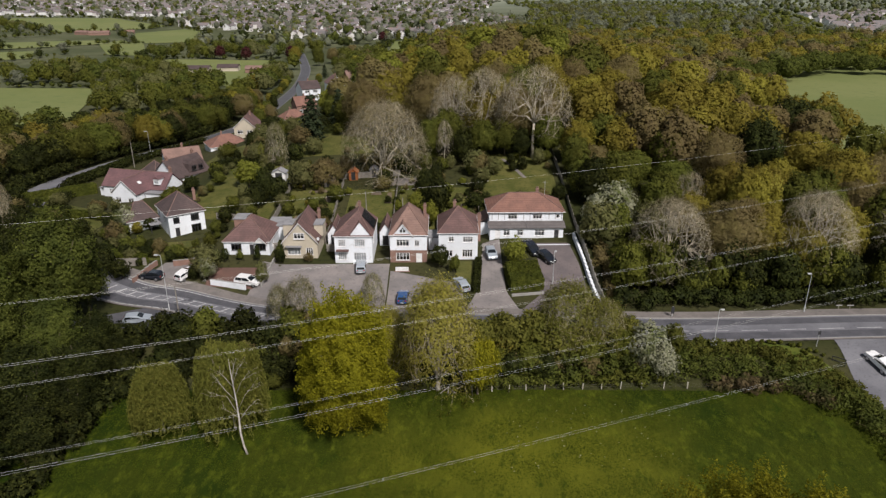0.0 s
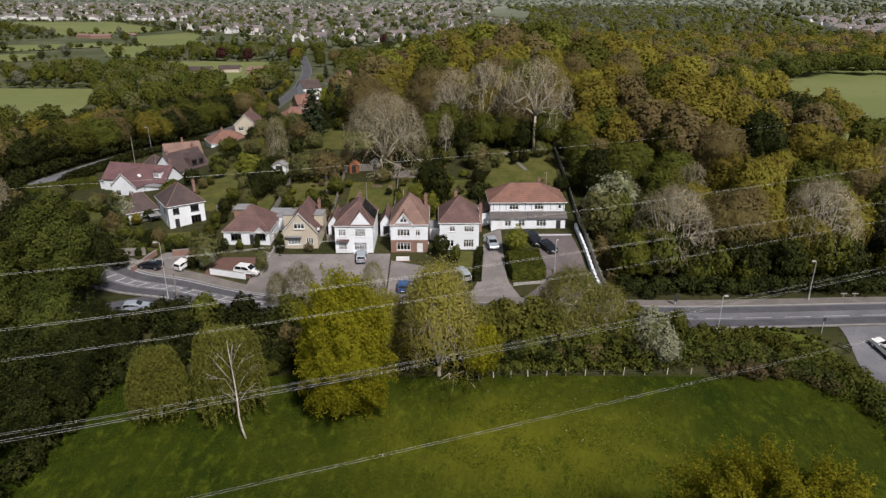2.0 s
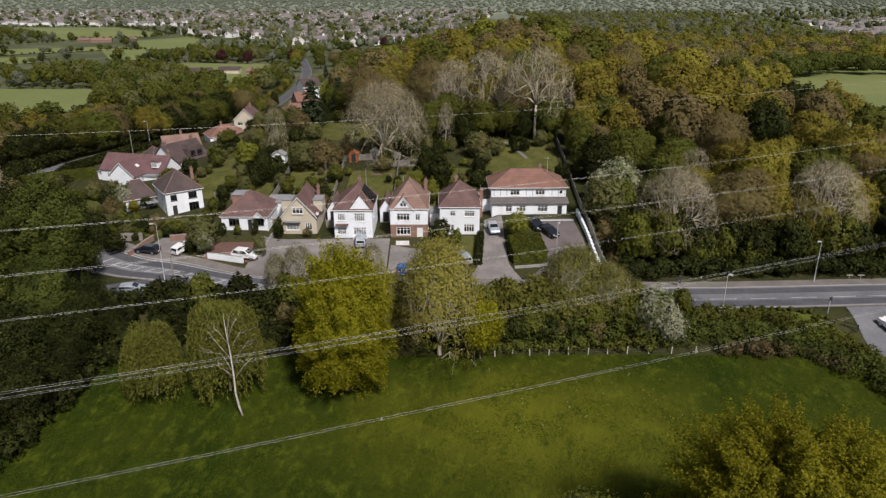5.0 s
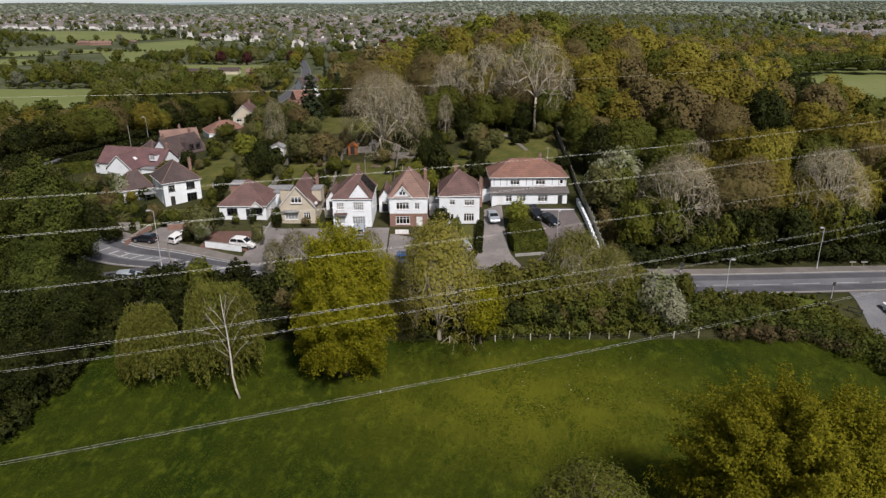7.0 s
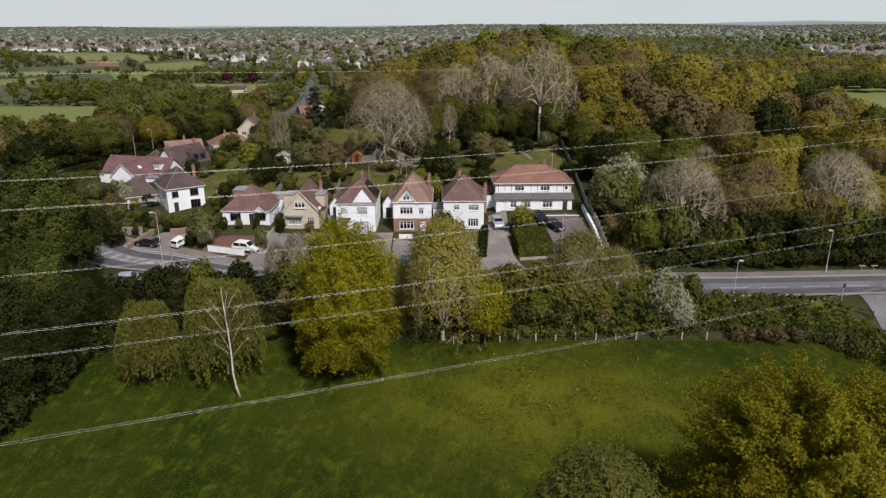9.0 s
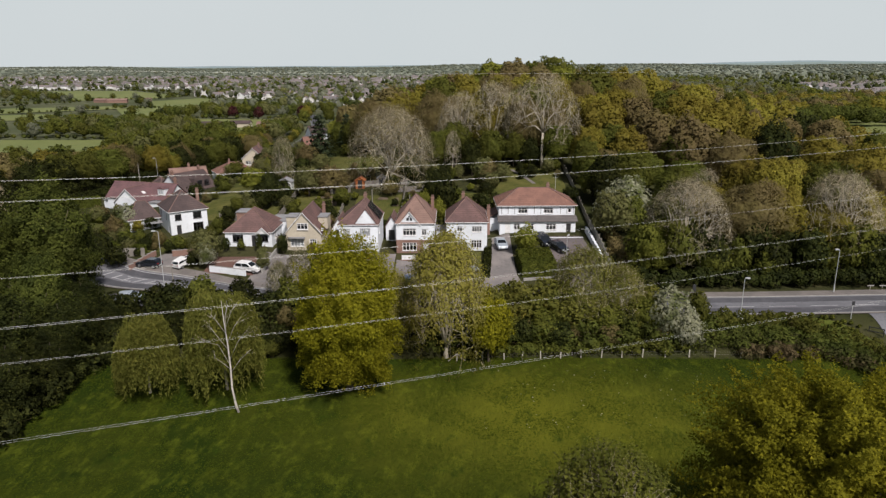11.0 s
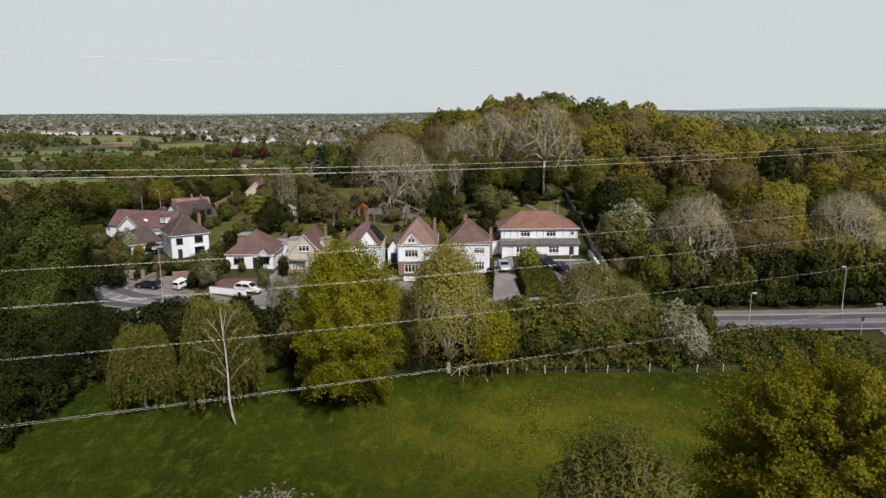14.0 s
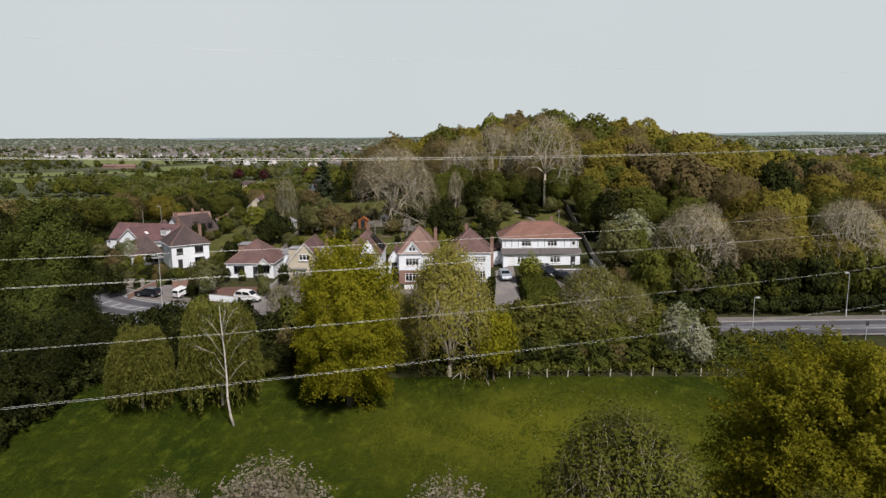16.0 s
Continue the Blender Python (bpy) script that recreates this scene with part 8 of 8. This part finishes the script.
# trees and hedge along the far road
for k, x, y, h in (("bush_green", -87.5, 326, 5), ("bush_olive", -87, 342, 5), ("bush_green", -87.5, 358, 5), ("bush_green", -88, 374, 5.5), ("bush_olive", -89.5, 390, 6), ("bush_green", -91.5, 406, 6), ("bush_grey", -94, 424, 7), ("oak_olive", -102, 372, 11), ("oak_green", -104, 396, 11), ("oak_bud", -108, 428, 11), ("cedar", -73, 428, 9), ("oak_green", -66, 452, 10), ("oak_olive", -56, 446, 10), ("oak_bud", -50, 470, 11), ("oak_green", -74, 480, 9), ("oak_bud", -82, 520, 12), ("oak_green", -90, 506, 11), ("bush_green", -72, 400, 5), ("bush_olive", -74, 412, 5), ("bush_green", -86.5, 350, 4.5), ("bush_olive", -87, 366, 4.5), ("bush_green", -88.5, 382, 5), ("bush_green", -90.5, 398, 5), ("oak_olive", -100, 350, 10), ("oak_green", -98, 548, 12), ("oak_olive", -114, 540, 12), ("oak_bud", -70, 540, 12), ("bush_yellow", -50, 318, 7)):
    plant(k, x, y, h, "roadside tree in spring leaf by the far road", R0, 0.95, "trees by the far road")


def split(places, k):
    return [places[i::k] for i in range(k)]


def lines_of(pts, gap, seed, wob=2.0):
    rng = np.random.default_rng(seed)
    n = max(2, int(sum(math.dist(a, b) for a, b in zip(pts, pts[1:])) / gap))
    return [(q.x + rng.normal() * wob, q.y + rng.normal() * wob) for q in resample(pts, n)]


back = scatter([(-27, 226), (104, 216), (122, 262), (140, 330), (-16, 330), (-29, 260)], 10.5, 409)
for part_, (m_, lb) in zip(split(back, 6), (("leaf_olive", "olive-leafed trees on the wooded hill"), ("leaf_lime", "lime-green trees on the wooded hill"), ("leaf_green", "green trees on the wooded hill"), ("leaf_bud", "brown budding trees on the wooded hill"), ("leaf_olive", "olive-leafed trees on the wooded hill"), ("leaf_bud", "brown budding trees on the wooded hill"))):
    far_mass("hill_wood", part_, (10.5, 17.5), m_, len(part_) + 31, lb, 0.44, 1900, 1, 0.98)
hill = scatter([(-20, 330), (140, 330), (165, 385), (235, 466), (300, 462), (440, 466), (430, 640), (60, 720), (10, 560), (-22, 430)], 12.5, 410)
plateau = scatter([(60, 720), (405, 650), (409, 780), (431, 1053), (402, 1550), (200, 1500), (110, 1000)], 21, 414)
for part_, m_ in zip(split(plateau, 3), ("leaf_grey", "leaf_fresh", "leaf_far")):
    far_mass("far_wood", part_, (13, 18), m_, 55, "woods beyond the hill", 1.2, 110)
for part_, (m_, lb) in zip(split(hill, 5), (("leaf_olive", "olive-leafed trees on the far hill"), ("leaf_olive", "olive-leafed trees on the far hill"), ("leaf_fresh", "fresh green trees on the far hill"), ("leaf_bud", "brown budding trees on the far hill"), ("leaf_grey", "grey-green trees on the far hill"))):
    far_mass("far_wood", part_, (11, 18), m_, len(part_) + 1, lb, 0.72, 640, 1, 1.15)
right = scatter([(117, 148), (330, 140), (330, 110), (117, 103)], 10.5, 411)
for part_, m_ in zip(split(right, 3), ("leaf_olive", "leaf_bud", "leaf_green")):
    far_mass("far_wood", part_, (10, 13), m_, len(part_) + 2, "woodland beside the distant field", 0.6, 500)
edge = lines_of([(170, 386), (200, 422), (245, 454), (300, 450), (420, 455)], 8, 412, 4)
far_mass("far_wood", edge, (13, 17), "leaf_mid", 77, "dark trees round the distant field", 0.65, 600, 1, 1.25)
rim = lines_of([(106, 190), (118, 230), (136, 290), (158, 350), (172, 384)], 9, 413, 3)
far_mass("far_wood", rim, (10, 14), "leaf_olive", 78, "olive trees along the field's edge", 0.65, 600)
hedges_far = []
for pts in ([(-330, 404), (-260, 404), (-198, 400)], [(-330, 296), (-240, 296), (-190, 285)], [(-800, 1215), (-555, 1205), (-375, 985), (-380, 918)], [(-380, 915), (-469, 850), (-620, 1005)], [(-469, 850), (-560, 850)], [(-335, 920), (-278, 845), (-248, 716)], [(-303, 695), (-372, 815)],
            [(-430, 608), (-334, 690), (-300, 700)], [(-420, 490), (-330, 552), (-320, 600)], [(-250, 576), (-283, 585)], [(-230, 525), (-217, 560), (-135, 550)], [(-50, 515), (-50, 700), (0, 705)], [(-600, 900), (-900, 900)], [(-500, 700), (-460, 800), (-430, 850)]):
    hedges_far += lines_of(pts, 4.6, len(hedges_far) + 5, 1.6)
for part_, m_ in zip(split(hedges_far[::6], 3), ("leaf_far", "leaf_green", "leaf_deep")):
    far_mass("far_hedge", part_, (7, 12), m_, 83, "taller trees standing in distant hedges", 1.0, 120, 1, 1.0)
for part_, m_ in zip(split(hedges_far, 3), ("leaf_green", "leaf_mid", "leaf_deep")):
    far_mass("far_hedge", part_, (2.2, 6), m_, 81, "hedgerow trees between distant fields", 1.2, 60, 1, 1.3)
near_left = scatter([(-275, 412), (-195, 398), (-160, 300), (-122, 320), (-112, 384), (-138, 415), (-212, 488), (-262, 480)], 11, 420)
near_left += scatter([(-66, 440), (-42, 430), (-46, 515), (-52, 560), (-84, 560), (-72, 500)], 12, 421)
near_left += scatter([(-56, 372), (-38, 360), (-38, 440), (-62, 440)], 9, 426)
near_left += scatter([(-106, 330), (-93, 300), (-94, 420), (-108, 440)], 9, 427)
near_left += scatter([(-112, 500), (-104, 440), (-98, 440), (-106, 510)], 9, 428)
near_left += scatter([(-40, 300), (-20, 340), (-32, 430), (-42, 470), (-40, 400)], 10, 423)
near_left += scatter([(-420, 180), (-190, 215), (-150, 262), (-160, 280), (-420, 290)], 12, 422)
near_left += scatter([(-240, 545), (-180, 556), (-120, 560), (-100, 620), (-240, 640)], 15, 424)
near_left += scatter([(-560, 850), (-470, 850), (-610, 1010), (-760, 1190), (-900, 1190), (-900, 850)], 24, 425)
for part_, m_ in zip(split(near_left, 5), ("leaf_green", "leaf_mid", "leaf_grey", "leaf_green", "leaf_fresh")):
    far_mass("far_wood", part_, (8, 13), m_, 91, "mixed trees between the fields", 0.75, 380)
for k, (x, y) in enumerate(((-177, 556), (-154, 548), (-121, 556), (-60, 700))):
    plant("bush_purple", x, y, 11, "dark purple-leafed tree among the fields", R0, 1.0, "purple trees")

# ---- the far town ----
def town_house(w, d, e, top):
    s = Shape().box(-w / 2, w / 2, -d / 2, d / 2, -1.5, e)
    s.add([(-w / 2, -d / 2, e), (-w / 2, d / 2, e), (-w / 2, 0, top - 0.1), (w / 2, -d / 2, e), (w / 2, d / 2, e), (w / 2, 0, top - 0.1)], [(0, 2, 1), (3, 4, 5)])
    r = Shape().add([(-w / 2 - 0.3, -d / 2 - 0.3, e - 0.1), (w / 2 + 0.3, -d / 2 - 0.3, e - 0.1), (w / 2 + 0.3, 0, top), (-w / 2 - 0.3, 0, top), (w / 2 + 0.3, d / 2 + 0.3, e - 0.1), (-w / 2 - 0.3, d / 2 + 0.3, e - 0.1)], [(0, 1, 2, 3), (3, 2, 4, 5)])
    c = Shape().box(-0.5, 0.5, -0.4, 0.4, top - 1, top + 1.0)
    return s.mesh("wall", M["far_wall"]), r.mesh("roof", M["far_roof"]), [pose(x * w, -d / 2, z) for z in (1.0, 3.6) for x in (-0.3, 0.3)], c.mesh("chimney", M["brick"])


PANE = Shape().box(-0.8, 0.8, -0.05, 0.05, 0, 1.2).mesh("window", M["car_glass"])
TOWN = [town_house(9, 8, 5.0, 8.0), town_house(14, 8, 5.0, 8.2), town_house(20, 8.5, 5.2, 8.4)]


def town_block(area, gap, seed, limit, turn0=0.0, rest=True):
    """Houses near the front of an area as things of their own; those behind joined into one mass."""
    rng = np.random.default_rng(seed)
    places = sorted(scatter(area, gap, seed, (), 0.35), key=lambda q: q[1])
    for x, y in places[:limit]:
        a, b, c, d = TOWN[int(rng.integers(3))]
        t = thing("town_house", pose(x, y, g(x, y), 0, 0, turn0 + float(rng.choice([0, 0, 90])) + rng.normal() * 12), "distant pale house with a tiled roof", "house", "houses of the far town")
        part("wall", a, None, t)
        part("roof", b, None, t)
        for at in c:
            part("window", PANE, None, t, at=at)
        part("chimney", d, None, t)
    w, r = Shape(), Shape()
    for x, y in places[limit:]:
        a, b = math.cos(radians(turn0 + rng.normal() * 14)), math.sin(radians(turn0 + rng.normal() * 14))
        ln, dp, e, z = rng.uniform(8, 24), 8, 5.2, g(x, y)
        def to(u, v, h):
            return (x + a * u - b * v, y + b * u + a * v, z + h)
        l_, d_ = ln / 2, dp / 2
        w.add([to(-l_, -d_, -1), to(l_, -d_, -1), to(l_, d_, -1), to(-l_, d_, -1), to(-l_, -d_, e), to(l_, -d_, e), to(l_, d_, e), to(-l_, d_, e), to(-l_, 0, e + 2.9), to(l_, 0, e + 2.9)], [(0, 1, 5, 4), (1, 2, 6, 9, 5), (2, 3, 7, 6), (3, 0, 4, 8, 7)])
        l_, d_ = l_ + 0.3, d_ + 0.4
        r.add([to(-l_, -d_, e - 0.2), to(l_, -d_, e - 0.2), to(l_, 0, e + 3), to(-l_, 0, e + 3), to(l_, d_, e - 0.2), to(-l_, d_, e - 0.2)], [(0, 1, 2, 3), (3, 2, 4, 5)])
    if len(places) > limit:
        tagged(new("town_walls", w.mesh("town_walls", M["far_wall"])), "pale walls of the crowded far town", "houses", kind="stuff")
        tagged(new("town_roofs", r.mesh("town_roofs", M["far_roof"])), "tiled roofs of the crowded far town", "houses", kind="stuff")


town_block([(-380, 985), (-225, 845), (-130, 730), (60, 760), (120, 1000), (60, 1250), (-420, 1250)], 29, 501, 150, 10)
town_block([(-1400, 1290), (-806, 1300), (-555, 1215), (60, 1260), (150, 2100), (-1500, 2100)], 42, 502, 20, 5)
town_block([(430, 715), (640, 640), (1250, 1050), (1150, 1500), (640, 1300)], 27, 503, 110, 20)
for x, y, turn, ln, wm in ((-172, 472, 3, 27, "pebble"), (-148, 480, 3, 14, "pebble"), (-126, 470, 3, 14, "brick"), (-398, 820, 12, 22, "brick"), (-420, 826, -20, 18, "brick"), (-372, 832, 15, 18, "brick")):
    t = thing("farm_building", pose(x, y, g(x, y), 0, 0, turn), "low tan or brick farm building among fields", "building", "farm buildings")
    part("wall", Shape().box(-ln / 2, ln / 2, -4, 4, -1, 3.0).add([(-ln / 2, -4, 3), (-ln / 2, 4, 3), (-ln / 2, 0, 4.8), (ln / 2, -4, 3), (ln / 2, 4, 3), (ln / 2, 0, 4.8)], [(0, 2, 1), (3, 4, 5)]), M[wm], t)
    part("roof", Shape().add([(-ln / 2 - 0.4, -4.4, 2.85), (ln / 2 + 0.4, -4.4, 2.85), (ln / 2 + 0.4, 0, 4.95), (-ln / 2 - 0.4, 0, 4.95), (ln / 2 + 0.4, 4.4, 2.85), (-ln / 2 - 0.4, 4.4, 2.85)], [(0, 1, 2, 3), (3, 2, 4, 5)]), M["roof_rust" if wm == "brick" else "roof_dark"], t)
town_trees = scatter([(-380, 985), (-225, 845), (-130, 720), (60, 740), (150, 1000), (60, 1250), (-420, 1250)], 21, 510) + scatter([(-1400, 1290), (-806, 1300), (-555, 1215), (60, 1260), (150, 2000), (-1500, 2000)], 33, 514) + scatter([(430, 700), (640, 620), (1250, 1000), (1150, 1500), (640, 1300)], 30, 511) + scatter([(-240, 640), (-100, 620), (-60, 700), (40, 720), (60, 760), (-130, 730), (-230, 720)], 19, 512) + scatter([(410, 900), (640, 1300), (1500, 1100), (1700, 1900), (150, 1900), (200, 1450), (420, 1450)], 36, 513) + scatter([(-700, 860), (-600, 1010), (-760, 1200), (-1200, 1250), (-1300, 860)], 26, 516)
# half of the town's trees take the leaves with haze in their colour
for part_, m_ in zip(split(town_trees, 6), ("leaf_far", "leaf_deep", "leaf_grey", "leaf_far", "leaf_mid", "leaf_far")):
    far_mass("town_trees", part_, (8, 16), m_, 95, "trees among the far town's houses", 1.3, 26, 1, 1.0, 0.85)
far_mass("far_wood", scatter([(412, 800), (425, 760), (560, 1100), (700, 1500), (600, 1900), (150, 1900), (200, 1480), (420, 1500)], 23, 515), (7, 11), "leaf_green", 97, "hazy woods beyond the hill", 1.6, 6, 1, 1.9)
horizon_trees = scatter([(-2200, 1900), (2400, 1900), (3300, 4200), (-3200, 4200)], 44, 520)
# all horizon trees carry painted haze in their leaf colour
for part_, m_ in zip(split(horizon_trees, 3), ("leaf_hazed", "leaf_far", "leaf_hazed")):
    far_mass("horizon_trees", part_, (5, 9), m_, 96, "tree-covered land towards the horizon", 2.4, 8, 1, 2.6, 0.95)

# ---- meadow grass ----
def grass(name, count, seed, area, label, size, material):
    rng = np.random.default_rng(seed)
    x = rng.uniform(area[0], area[1], count)
    y = rng.uniform(area[2], area[3], count)
    keep = np.sin(x * 0.7 + 3 * np.sin(y * 0.3)) + np.sin(y * 0.9 + 2 * np.sin(x * 0.23)) + rng.normal(size=count) * 0.8 > -0.3
    x, y = x[keep], y[keep]
    P = np.stack([x, y, land(x, y) + 0.04], 1)
    N = rng.normal(size=P.shape) * 0.25 + np.array([0, -0.3, 1.0])
    return tagged(new(name, card_mesh(name, tris(P, N, size, rng), M[material], 3, np.tile([0.0, -0.15, 1.0], (len(P), 1)))), label, "grass", kind="stuff")


grass("meadow_grass", 150000, 601, (-46, 56, 36, 79), "tufts of rough meadow grass", 0.15, "grass_blade")
grass("meadow_flowers", 160, 602, (2, 30, 62, 76), "scattered pale seed heads in the meadow", 0.13, "blossom")

# ---- pale ridges at the horizon, haze put into their colour ----
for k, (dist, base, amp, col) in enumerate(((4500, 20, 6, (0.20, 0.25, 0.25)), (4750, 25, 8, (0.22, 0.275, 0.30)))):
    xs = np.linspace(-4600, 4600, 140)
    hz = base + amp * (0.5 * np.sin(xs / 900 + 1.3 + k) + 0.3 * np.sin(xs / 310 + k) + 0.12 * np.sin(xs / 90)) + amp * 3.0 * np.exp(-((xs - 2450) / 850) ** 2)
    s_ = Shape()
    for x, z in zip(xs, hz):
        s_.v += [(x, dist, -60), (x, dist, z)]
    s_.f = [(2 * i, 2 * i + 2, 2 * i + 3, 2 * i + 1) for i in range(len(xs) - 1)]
    tagged(new("backdrop_ridge", s_.mesh("backdrop_ridge", surface("haze_tinted_ridge", col, [c * 1.08 for c in col], [c * 0.9 for c in col], big=0.004, fine=0.02, bump=0))), "pale blue-grey ridge on the horizon", "hills", kind="structure")
